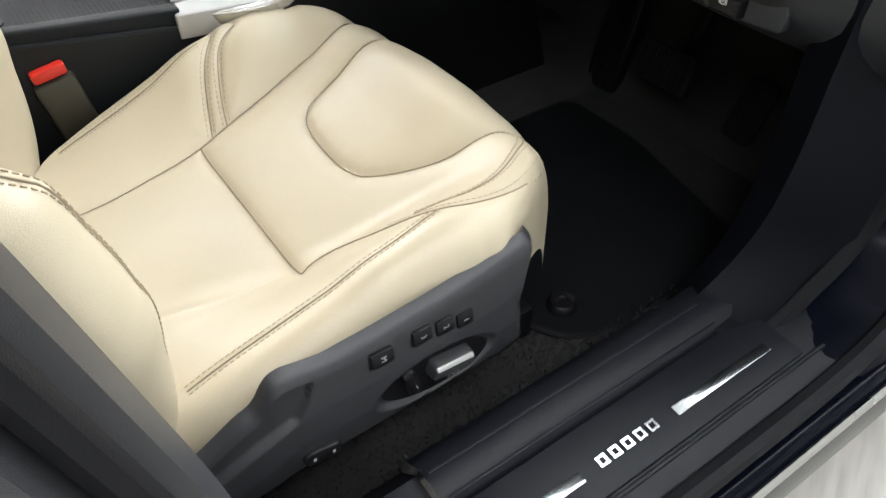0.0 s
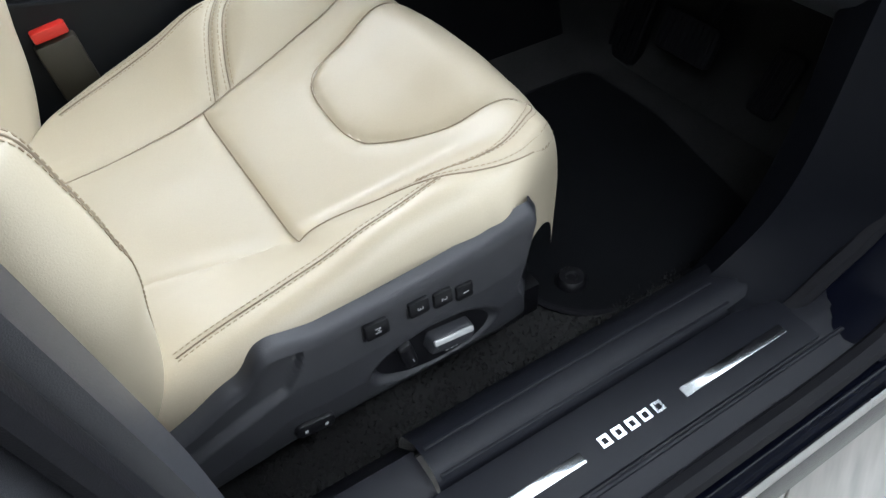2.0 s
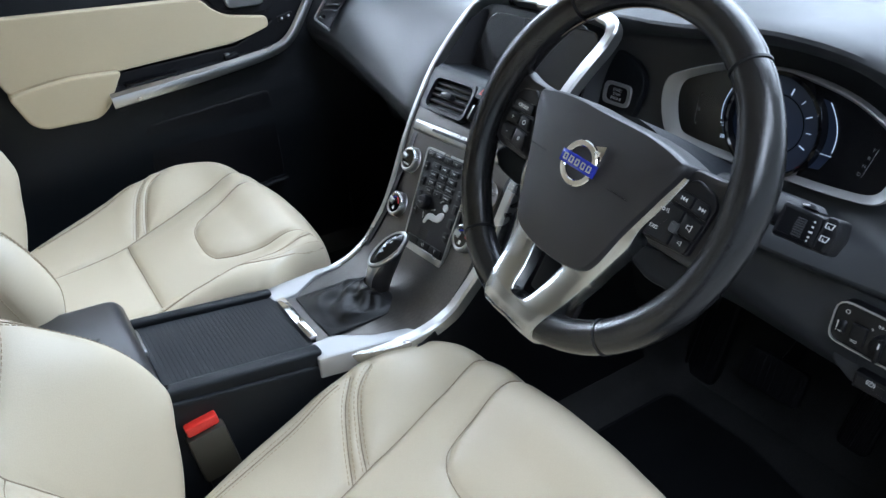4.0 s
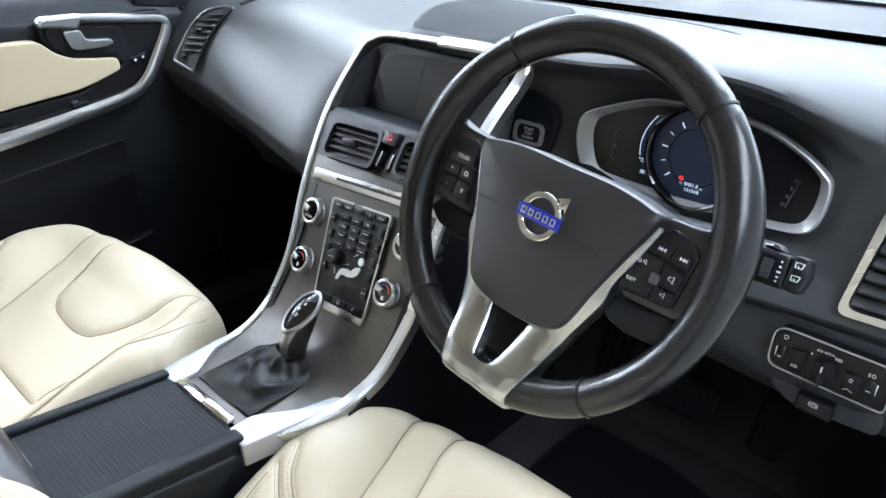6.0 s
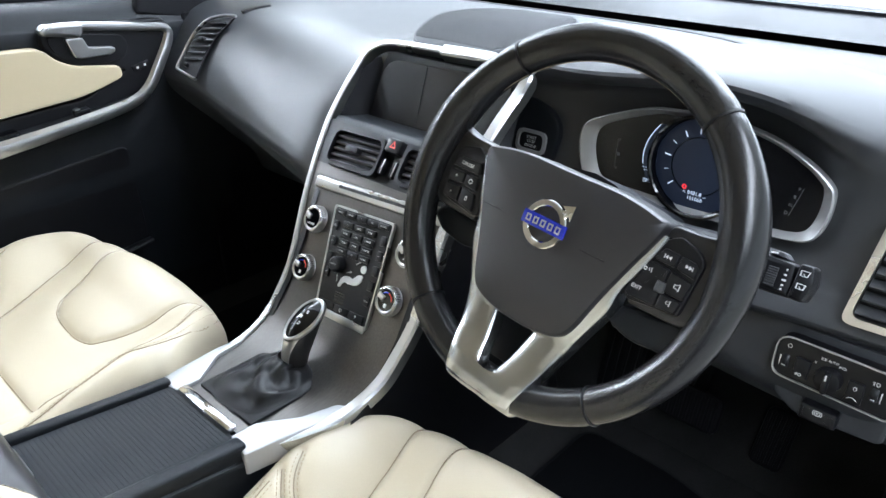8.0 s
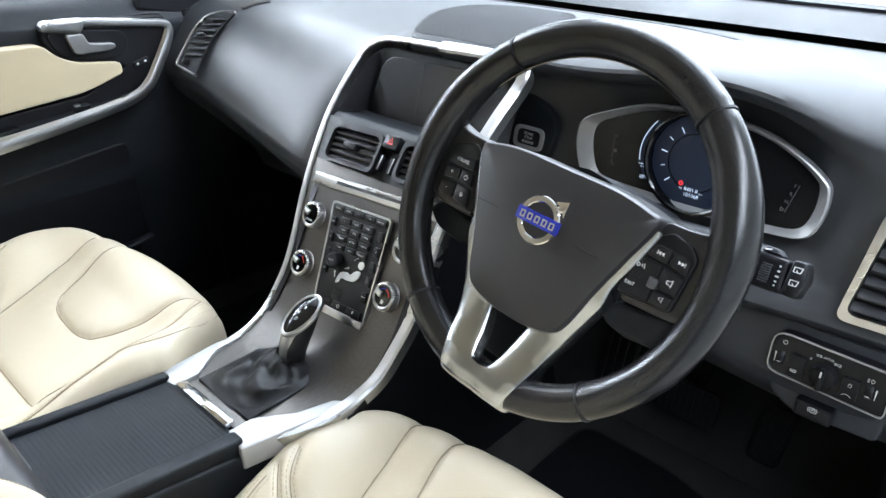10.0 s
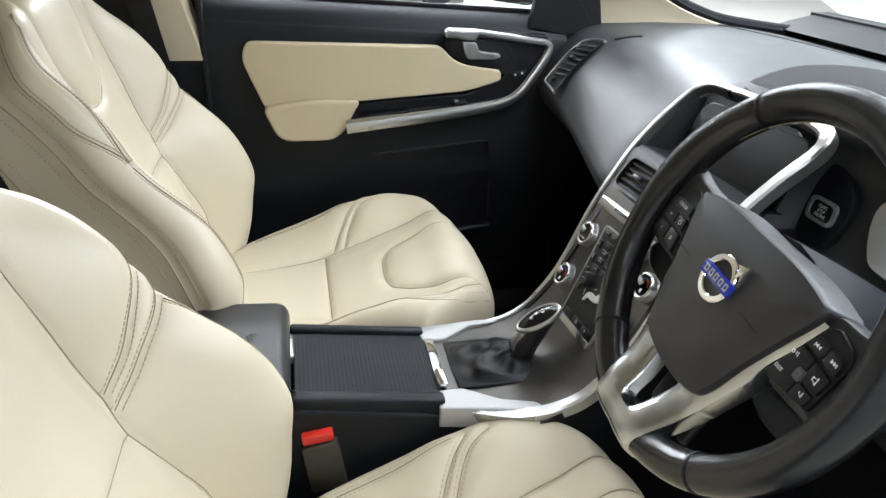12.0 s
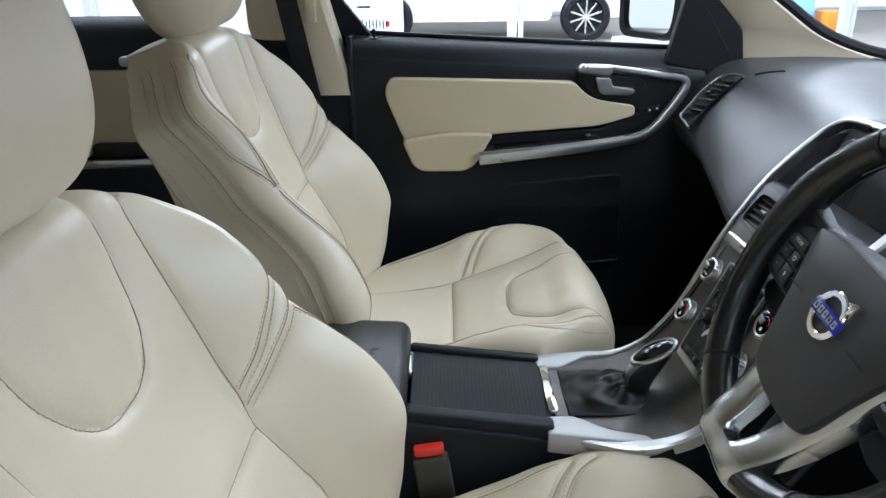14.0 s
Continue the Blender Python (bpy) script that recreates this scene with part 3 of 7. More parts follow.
    # the backrest's seam creases get the same shade-coloured cords
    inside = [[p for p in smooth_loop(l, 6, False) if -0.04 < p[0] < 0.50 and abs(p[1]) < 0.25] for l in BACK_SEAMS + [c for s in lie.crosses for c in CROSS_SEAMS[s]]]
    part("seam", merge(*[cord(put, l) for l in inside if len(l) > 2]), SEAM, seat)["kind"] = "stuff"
    part("stitching", merge(*[stitches(put, l) for l in lines]), THREAD, seat)["kind"] = "stuff"


def build_headrest(seat, lie):
    n, k = 56, 72
    rows = []
    for i in range(n):
        t = -math.pi / 2 + math.pi * i / (n - 1)
        cz, sz = abs(math.cos(t)) ** 0.45, math.copysign(abs(math.sin(t)) ** 0.8, math.sin(t))
        row = []
        for j in range(k):
            p = 2 * math.pi * j / k
            cx, cy = math.copysign(abs(math.cos(p)) ** 0.75, math.cos(p)), math.copysign(abs(math.sin(p)) ** 0.6, math.sin(p))
            wide = 0.180 - 0.020 * max(0, sz) ** 2 - 0.024 * max(0, -sz) ** 2
            deep = (0.084 if cx > 0 else 0.056) * cz
            groove = 0.004 * math.exp(-(((abs(cy) - 0.78) / 0.02) ** 2)) * cz + 0.004 * math.exp(-(((abs(cy) - 0.93) / 0.02) ** 2)) * cz
            row.append(BACK0 + (0.668 + 0.140 * sz) * lie.up + np.array([0, (wide * cz) * cy, 0])
                       + (0.010 + (deep - (groove if cx > 0.0 else 0)) * cx + 0.022 * sz) * lie.out)
        rows.append(row)
    bm = grid_bm(rows, close_v=True)
    bmesh.ops.remove_doubles(bm, verts=bm.verts, dist=1e-5)
    bmesh.ops.recalc_face_normals(bm, faces=bm.faces)
    part("headrest", bm, LEATHER, seat)
    for s in (1, -1):
        post = sweep([BACK0 + 0.46 * lie.up + np.array([0, s * 0.05, 0]) - 0.03 * lie.out,
                      BACK0 + 0.62 * lie.up + np.array([0, s * 0.05, 0]) - 0.02 * lie.out], oval(0.007, 0.007), (0, 1, 0), n=1)
        part("headrest_post", post, CHROME, seat)


def build_seat_base(seat):
    """Side cover with switches on the door side (local -y), and the frame below the cushion."""
    part("seat_frame", rbox(0.44, 0.44, 0.10, 0.01, 2, (0.15, 0, 0.475)), BLACK, seat)
    for s in (1, -1):
        part("seat_rail", rbox(0.52, 0.03, 0.05, 0.005, 2, (0.15, s * 0.18, 0.415)), BLACK, seat)
    part("hinge_cover", rbox(0.13, 0.04, 0.10, 0.015, 3, (-0.075, -0.245, 0.525)), BLACK, seat)


def side_cover(seat):
    """Moulded cover beside the cushion, with a set-back rear wing and the switches."""
    xs = np.linspace(-0.125, 0.336, 190)
    top = np.interp(xs, [-0.125, -0.05, -0.013, 0.014, 0.038, 0.056, 0.062, 0.068, 0.080, 0.096, 0.116, 0.162, 0.214, 0.269, 0.315, 0.328, 0.336], [0.552, 0.572, 0.586, 0.598, 0.612, 0.618, 0.628, 0.638, 0.642, 0.638, 0.634, 0.636, 0.640, 0.646, 0.656, 0.654, 0.642])
    top = np.convolve(np.pad(top, 2, mode="edge"), np.ones(5) / 5, "valid")
    low = np.interp(xs, [-0.125, -0.05, 0.05, 0.112, 0.231, 0.295, 0.325, 0.336], [0.505, 0.494, 0.499, 0.503, 0.504, 0.504, 0.509, 0.516])
    us = np.r_[0, 0.02, 0.05, 0.09, np.linspace(0.12, 0.91, 56), 0.95, 0.98, 1.0]
    out = np.interp(us, [0, 0.02, 0.05, 0.09, 0.35, 0.6, 0.85, 0.95, 1.0], [0.264, 0.2725, 0.2765, 0.2785, 0.2825, 0.2825, 0.277, 0.269, 0.245])
    rows = []
    for x, a, b in zip(xs, top, low):
        crease = float(np.interp(x, [-0.06, -0.006, 0.045, 0.083, 0.096, 0.104, 0.110], [0.543, 0.560, 0.578, 0.590, 0.609, 0.630, 0.670]))
        ends = 0.015 * float(sstep(0.320, 0.336, x)) + 0.015 * float(sstep(-0.09, -0.125, x))
        row = []
        for u, o in zip(us, out):
            z = a + (b - a) * u
            o = o - ends - 0.007 * float(sstep(-0.002, 0.004, z - crease)) * (0.1 < u)
            dish = math.hypot((x - 0.217) / 0.068, (z - 0.553) / (0.031 - 0.10 * max(0.0, x - 0.25)))
            o -= 0.007 * float(sstep(1.0, 0.86, dish))
            # the front end is notched between the upper flap and the lower box
            end = float(np.interp(z, [0.503, 0.53, 0.558, 0.576, 0.604, 0.64], [0.330, 0.330, 0.323, 0.314, 0.323, 0.335]))
            row.append((x - (0.336 - end) * float(sstep(0.27, 0.336, x)), -o, z))
        rows.append(row)
    cover = part("side_cover", grid_bm(rows), GREY_PLASTIC, seat, "dark grey moulded plastic cover")
    # black disc on the dish floor, standing in for the recess's shade
    dish = [(0.217 + 0.058 * math.cos(a), 0.553 + 0.0255 * math.sin(a) - 0.004 * math.cos(a)) for a in np.linspace(0, 2 * math.pi, 36, endpoint=False)]
    part("recess_shade_disc", prism(dish, 0.0012), BLACK, cover, "", axes((0, -0.2745, 0), (1, 0, 0), (0, 0, 1), (0, -1, 0)))
    base = axes((0, -0.2795, 0), (1, 0, 0), (0, 0, 1), (0, -1, 0))
    for ch, x, z, w in (("M", 0.162, 0.6125, 0.0215), ("3", 0.201, 0.6135, 0.0190), ("2", 0.224, 0.6110, 0.0180), ("1", 0.245, 0.6065, 0.0170)):
        spot = base @ pose(x, z, -0.001, -8, 0, 0)
        well = part("button_well", rbox(w + 0.004, 0.0190, 0.003, 0.001), BLACK, cover, "", spot)
        b = part("memory_button", rbox(w, 0.0155, 0.006, 0.002), BLACK, well, "", pose(0, 0, 0.0025))
        letters(ch, 0.0078, KEY_PRINT, b, pose(0, 0, 0.0033, 0, 0, -90))
    knob = prism(round_poly([(-0.024, -0.006), (0.016, -0.010), (0.024, -0.002), (0.022, 0.009), (-0.020, 0.011)], 0.005), 0.017, 0.005)
    part("slide_switch", knob, GREY_PLASTIC, cover, "grey switch with a bright top edge", base @ pose(0.2290, 0.5580, -0.006, 0, 0, -4))
    part("slide_switch_edge", rbox(0.040, 0.0055, 0.0040, 0.0015), SATIN, cover, "", base @ pose(0.2290, 0.5660, 0.0100, -40, 0, -6))
    for dx in (-0.005, 0.0, 0.005):
        part("switch_mark", rbox(0.0022, 0.0010, 0.0004, 0), KEY_PRINT, cover, "", base @ pose(0.2260 + dx, 0.5535, 0.0112))
    tilt = prism(round_poly([(-0.007, -0.016), (0.006, -0.017), (0.008, 0.016), (-0.006, 0.017)], 0.005), 0.014, 0.004)
    sw = part("tilt_switch", tilt, BLACK, cover, "", base @ pose(0.1860, 0.5640, -0.006, 0, 0, 16))
    part("tilt_mark", rbox(0.0010, 0.0045, 0.0004, 0), KEY_PRINT, sw, "", pose(0.002, -0.006, 0.0142))
    lum = part("lumbar_switch", prism(round_poly([(-0.018, -0.008), (0.018, -0.008), (0.018, 0.008), (-0.018, 0.008)], 0.0075), 0.006, 0.003), BLACK, cover, "", base @ pose(0.0960, 0.5330, -0.001, 0, 0, -8))
    for dx in (-0.009, 0.009):
        part("arrow_mark", prism([(dx - 0.0014, -0.0018), (dx + 0.0014, -0.0018), (dx + 0.0014, 0.0018), (dx - 0.0014, 0.0018)], 0.0004), KEY_PRINT, lum, "", pose(0, 0, 0.006))


def seats():
    for name, label, place, lie in (("driver_seat", "cream leather driver's seat with power switches in its side", pose(0, -0.37, 0), Back(23, 1.0, (1,), 0.026)),
                                    ("passenger_seat", "cream leather front passenger seat with tan stitching", pose(-0.074, 0.365, 0.040), Back(18.6, 1.045, (1,)))):
        seat = thing(name, label, "car seat", place, "front seats")
        build_cushion(seat)
        build_backrest(seat, lie)
        build_headrest(seat, lie)
        build_seat_base(seat)
        if name == "driver_seat":
            side_cover(seat)


def buckle(x, y, z):
    ob = thing("seat_belt_buckle", "black seat belt buckle with a red release button", "buckle", pose(x, y, z, 0, -8, 0))
    part("body", rbox(0.048, 0.030, 0.075, 0.005, 2, (0, 0, -0.046)), BUCKLE, ob, "dark olive plastic housing")
    part("release_button", rbox(0.040, 0.022, 0.014, 0.003, 2, (0, 0, 0)), RED_PLASTIC, ob, "bright red push button")
    part("stalk", rbox(0.03, 0.014, 0.09, 0.004, 2, (-0.005, 0, -0.12)), BLACK, ob)


# ---------- car shell ----------
def extrude_x(sect, x0, x1, n=2):
    """A section of (y, z) points carried along x."""
    return grid_bm([[(x, y, z) for y, z in sect] for x in np.linspace(x0, x1, n)])


def sill():
    trim = [(-0.655, 0.40), (-0.660, 0.455), (-0.668, 0.475), (-0.690, 0.492), (-0.712, 0.494), (-0.722, 0.4915), (-0.730, 0.4865), (-0.7335, 0.479), (-0.7335, 0.40)]
    ob = lone("door_sill", extrude_x(trim, 0.165, 0.62), SILL, "ribbed charcoal plastic door sill trim", "door sill", "structure")
    back = [(-0.655, 0.40), (-0.662, 0.450), (-0.690, 0.482), (-0.722, 0.480), (-0.7335, 0.472), (-0.7335, 0.40)]
    part("rear_sill_trim", extrude_x(back, -0.6, 0.163), SILL, ob)
    step = [(-0.7345, 0.40), (-0.7345, 0.477), (-0.840, 0.472), (-0.846, 0.468), (-0.846, 0.40)]
    part("sill_ledge", extrude_x(step, -0.6, 1.0), SILL, ob)
    plate = rbox(0.60, 0.068, 0.006, 0.002, 2)
    pl = part("sill_plate", plate, SILL, ob, "black sill plate with bright inlays", pose(0.27, -0.7695, 0.4780, 2.6, 0, 0))
    for x0, x1 in ((0.405, 0.545), (0.02, 0.285)):
        part("bright_inlay", rbox(x1 - x0, 0.0115, 0.002, 0.0008), BRIGHT_INLAY, pl, "mirror-bright metal strip", pose((x0 + x1) / 2 - 0.27, -0.0075, 0.0032))
    for i in range(5):
        x = 0.311 + i * 0.0161
        part("badge_bar", ring_prism([(-0.0055, -0.0055), (0.0055, -0.0055), (0.0055, 0.0055), (-0.0055, 0.0055)], [(-0.0028, -0.0030), (0.0028, -0.0030), (0.0028, 0.0030), (-0.0028, 0.0030)], 0.0012, 0.0003), BRIGHT_INLAY, pl, "", pose(x - 0.27, -0.0060, 0.0031))
    for y, z in ((-0.700, 0.4940), (-0.7275, 0.4885)):
        part("sill_rib", sweep([(0.17, y, z), (0.35, y, z), (0.52, y, z)], oval(0.0022, 0.0014, 8), (0, 0, 1), n=1), SILL, ob)
    for y, z in ((-0.808, 0.4745), (-0.832, 0.4730)):
        part("ledge_rib", sweep([(-0.55, y, z), (0.2, y, z), (0.60, y, z)], oval(0.0025, 0.0018, 8), (0, 0, 1), n=1), SILL, ob)
    seal = sweep([(-0.5, -0.843, 0.474), (0.3, -0.843, 0.474), (0.56, -0.842, 0.476), (0.68, -0.836, 0.496), (0.765, -0.826, 0.56), (0.80, -0.82, 0.66), (0.82, -0.82, 0.98)],
                 oval(0.012, 0.010, 8), (0, 0, 1))
    part("door_seal", seal, RUBBER, ob)
    paint = [(-0.846, 0.452), (-0.858, 0.453), (-0.868, 0.442), (-0.873, 0.420), (-0.870, 0.35), (-0.85, 0.25), (-0.80, 0.20)]
    part("painted_sill", extrude_x(smooth_loop(paint, 4, False), -0.8, 1.6), BLUE_PAINT, ob, "dark blue painted outer sill")
    part("edge_strip", sweep([(-0.8, -0.871, 0.436), (0.4, -0.871, 0.436), (1.5, -0.871, 0.436)], oval(0.004, 0.011, 8), (0, 0, 1), n=1), SILVER, ob, "bright lower edge strip")
    # the front end of the opening: kick trim, rubber and painted frame, one behind the other
    runs = [
        [(0.52, -0.655, 0.447), (0.56, -0.655, 0.462), (0.620, -0.655, 0.52), (0.650, -0.655, 0.62), (0.660, -0.655, 0.78), (0.68, -0.655, 0.98)],
        [(0.50, -0.690, 0.486), (0.54, -0.692, 0.497), (0.600, -0.695, 0.545), (0.622, -0.700, 0.63), (0.632, -0.702, 0.78), (0.66, -0.705, 0.98)],
        [(0.51, -0.715, 0.489), (0.560, -0.716, 0.497), (0.635, -0.718, 0.535), (0.660, -0.720, 0.62), (0.668, -0.722, 0.78), (0.69, -0.722, 0.98)],
        [(0.52, -0.752, 0.478), (0.585, -0.748, 0.486), (0.668, -0.746, 0.52), (0.698, -0.746, 0.60), (0.708, -0.746, 0.78), (0.73, -0.746, 0.98)],
        [(0.53, -0.757, 0.466), (0.590, -0.756, 0.474), (0.680, -0.758, 0.51), (0.712, -0.758, 0.60), (0.722, -0.758, 0.78), (0.74, -0.758, 0.98)],
    ]
    part("kick_trim", grid_bm([smooth_loop(r, 6, False) for r in runs]), KICK, ob, "charcoal kick panel trim")
    runs = [
        [(0.55, -0.757, 0.472), (0.640, -0.757, 0.478), (0.722, -0.758, 0.53), (0.745, -0.758, 0.64), (0.76, -0.758, 0.98)],
        [(0.56, -0.800, 0.472), (0.660, -0.798, 0.484), (0.740, -0.790, 0.54), (0.765, -0.785, 0.64), (0.78, -0.785, 0.98)],
        [(0.58, -0.838, 0.470), (0.690, -0.832, 0.490), (0.770, -0.822, 0.56), (0.80, -0.815, 0.66), (0.82, -0.815, 0.98)],
        [(0.62, -0.852, 0.452), (0.740, -0.846, 0.480), (0.83, -0.838, 0.56), (0.88, -0.835, 0.68), (0.92, -0.835, 0.98)],
        [(0.80, -0.870, 0.440), (0.90, -0.868, 0.470), (1.00, -0.866, 0.56), (1.05, -0.865, 0.68), (1.08, -0.865, 0.98)],
    ]
    part("hinge_pillar", grid_bm([smooth_loop(r, 6, False) for r in runs]), BLUE_PAINT, ob, "dark blue painted door frame")
    inner = [(0.57, -0.757, 0.462), (0.60, -0.757, 0.474), (0.63, -0.756, 0.486), (0.705, -0.756, 0.53), (0.730, -0.757, 0.62), (0.742, -0.757, 0.78), (0.76, -0.757, 0.98)]
    part("inner_seal", sweep(inner, oval(0.011, 0.013, 8), (0, -1, 0.3)), RUBBER, ob)
    part("footwell_side", rbox(0.62, 0.02, 0.62, 0.004, 1, (0.97, -0.66, 0.68)), KICK, ob)


def b_pillar_driver():
    front = [(0.085, 0.478), (0.045, 0.50), (0.028, 0.56), (0.015, 0.66), (0.005, 0.75), (-0.010, 0.84), (-0.03, 0.95), (-0.06, 1.10), (-0.10, 1.30), (-0.13, 1.50)]
    rows = []
    for x, z in smooth_loop(front, 4, False):
        rows.append([(x - 0.30, -0.735, z), (x - 0.05, -0.738, z), (x - 0.008, -0.752, z), (x, -0.772, z), (x - 0.004, -0.795, z), (x - 0.02, -0.80, z),
                     (x - 0.026, -0.812, z), (x - 0.032, -0.830, z), (x - 0.06, -0.845, z), (x - 0.28, -0.848, z)])
    bm = grid_bm(rows)
    ob = lone("door_pillar", bm, GREY_PLASTIC, "charcoal trimmed door pillar on the driver's side", "pillar", "structure")
    edge = [(x - 0.018, -0.812, z) for x, z in front]
    part("pillar_seal", sweep(edge, oval(0.009, 0.012, 8), (0, -1, 0)), RUBBER, ob)


def car_floor():
    n, k = 60, 60
    X, Y = np.meshgrid(np.linspace(-1.0, 1.25, n), np.linspace(-0.66, 0.74, k), indexing="ij")
    Z = 0.395 + 0.0 * X
    Z = Z + 0.50 * sstep(0.86, 1.15, X)
    Z = Z + 0.10 * sstep(0.20, 0.10, np.abs(Y)) + 0.02 * sstep(-0.58, -0.66, Y)
    ob = lone("cabin_floor", grid_bm(np.stack([X, Y, Z], -1)), CARPET, "black carpeted car floor", "floor", "structure")
    tuft = bmesh.new()
    rng = random.Random(4)
    for _ in range(2600):
        x, y = rng.uniform(0.02, 0.62), rng.uniform(-0.66, -0.56)
        h, a = rng.uniform(0.004, 0.008), rng.uniform(0, 6.28)
        p = Vector((x, y, 0.395 + 0.02 * float(sstep(-0.58, -0.66, y))))
        d = Vector((math.cos(a), math.sin(a), 0)) * 0.0018
        top = p + Vector((rng.uniform(-0.004, 0.004), rng.uniform(-0.004, 0.004), h))
        tuft.faces.new([tuft.verts.new(c) for c in (p - d, p + d, top)])
    part("carpet_pile", tuft, CARPET, ob)["kind"] = "stuff"
    mat = thing("floor_mat", "black carpet floor mat with a round fastener", "floor mat")
    out = round_poly([(0.40, -0.20), (0.40, -0.54), (0.43, -0.60), (0.49, -0.632), (0.74, -0.620), (0.80, -0.36), (0.80, -0.20)], 0.03)
    part("mat", prism(out, 0.010, 0.003), MAT, mat, "", pose(0, 0, 0.397))
    part("binding", sweep([(*p, 0.404) for p in out], oval(0.004, 0.004, 6), (0, 0, 1), closed=True, n=1), RUBBER, mat)
    part("fastener", lathe([(0, 0.006), (0.006, 0.006), (0.008, 0.009), (0.015, 0.010), (0.019, 0.006), (0.020, 0)], 24), BLACK, mat, "", pose(0.462, -0.560, 0.407))
    mat2 = thing("floor_mat", "black carpet floor mat in the passenger footwell", "floor mat")
    part("mat", prism(round_poly([(0.40, 0.2), (0.40, 0.62), (0.78, 0.62), (0.78, 0.2)], 0.04), 0.010, 0.003), MAT, mat2, "", pose(0, 0, 0.397))


def pedals():
    def pad(w, h, ribs, name, label, m, along):
        ob = thing(name, label, "pedal", m)
        part("pad", prism(round_poly([(-w / 2, -h / 2), (w / 2, -h / 2), (w / 2, h / 2), (-w / 2, h / 2)], 0.012), 0.010, 0.004), RUBBER, ob)
        for i in range(ribs):
            t = (i + 0.5) / ribs - 0.5
            b = rbox(w / ribs * 0.45, h * 0.86, 0.004, 0.001) if along else rbox(w * 0.86, h / ribs * 0.45, 0.004, 0.001)
            part("rib", b, RUBBER, ob, "", pose(t * w * 0.9, 0, 0.010) if along else pose(0, t * h * 0.9, 0.010))
        part("arm", sweep([(0, 0, 0), (0, 0.06, -0.05), (0, 0.20, -0.06)], oval(0.008, 0.012, 8), (1, 0, 0)), BLACK, ob)
        return ob
    up = Vector((0.30, 0.0, 0.95))
    pad(0.105, 0.062, 9, "brake_pedal", "ribbed black rubber brake pedal", axes((0.85, -0.35, 0.515), (0, -1, 0), up, Vector((0, -1, 0)).cross(up)), True)
    pad(0.050, 0.100, 6, "accelerator_pedal", "ribbed black accelerator pedal", axes((0.92, -0.468, 0.468), (0.0, -0.96, -0.15), up, Vector((0, -1, 0)).cross(up)), True)
    rest = thing("footrest", "ribbed black plastic footrest by the tunnel", "footrest", axes((0.92, -0.19, 0.50), (0, -1, 0), up, Vector((0, -1, 0)).cross(up)))
    part("pad", prism(round_poly([(-0.03, -0.11), (0.04, -0.11), (0.04, 0.11), (-0.03, 0.11)], 0.01), 0.02, 0.004), BLACK, rest)
    for i in range(4):
        part("rib", rbox(0.006, 0.19, 0.006, 0.002), BLACK, rest, "", pose(-0.02 + i * 0.017, 0, 0.021))


# ---------- steering wheel ----------
TILT = radians(26)
WHEEL_M = axes((0.403, -0.377, 1.0), (0, -1, 0), (math.sin(TILT), 0, math.cos(TILT)), (-math.cos(TILT), 0, math.sin(TILT))) @ pose(0, 0, 0, 0, 0, -6)


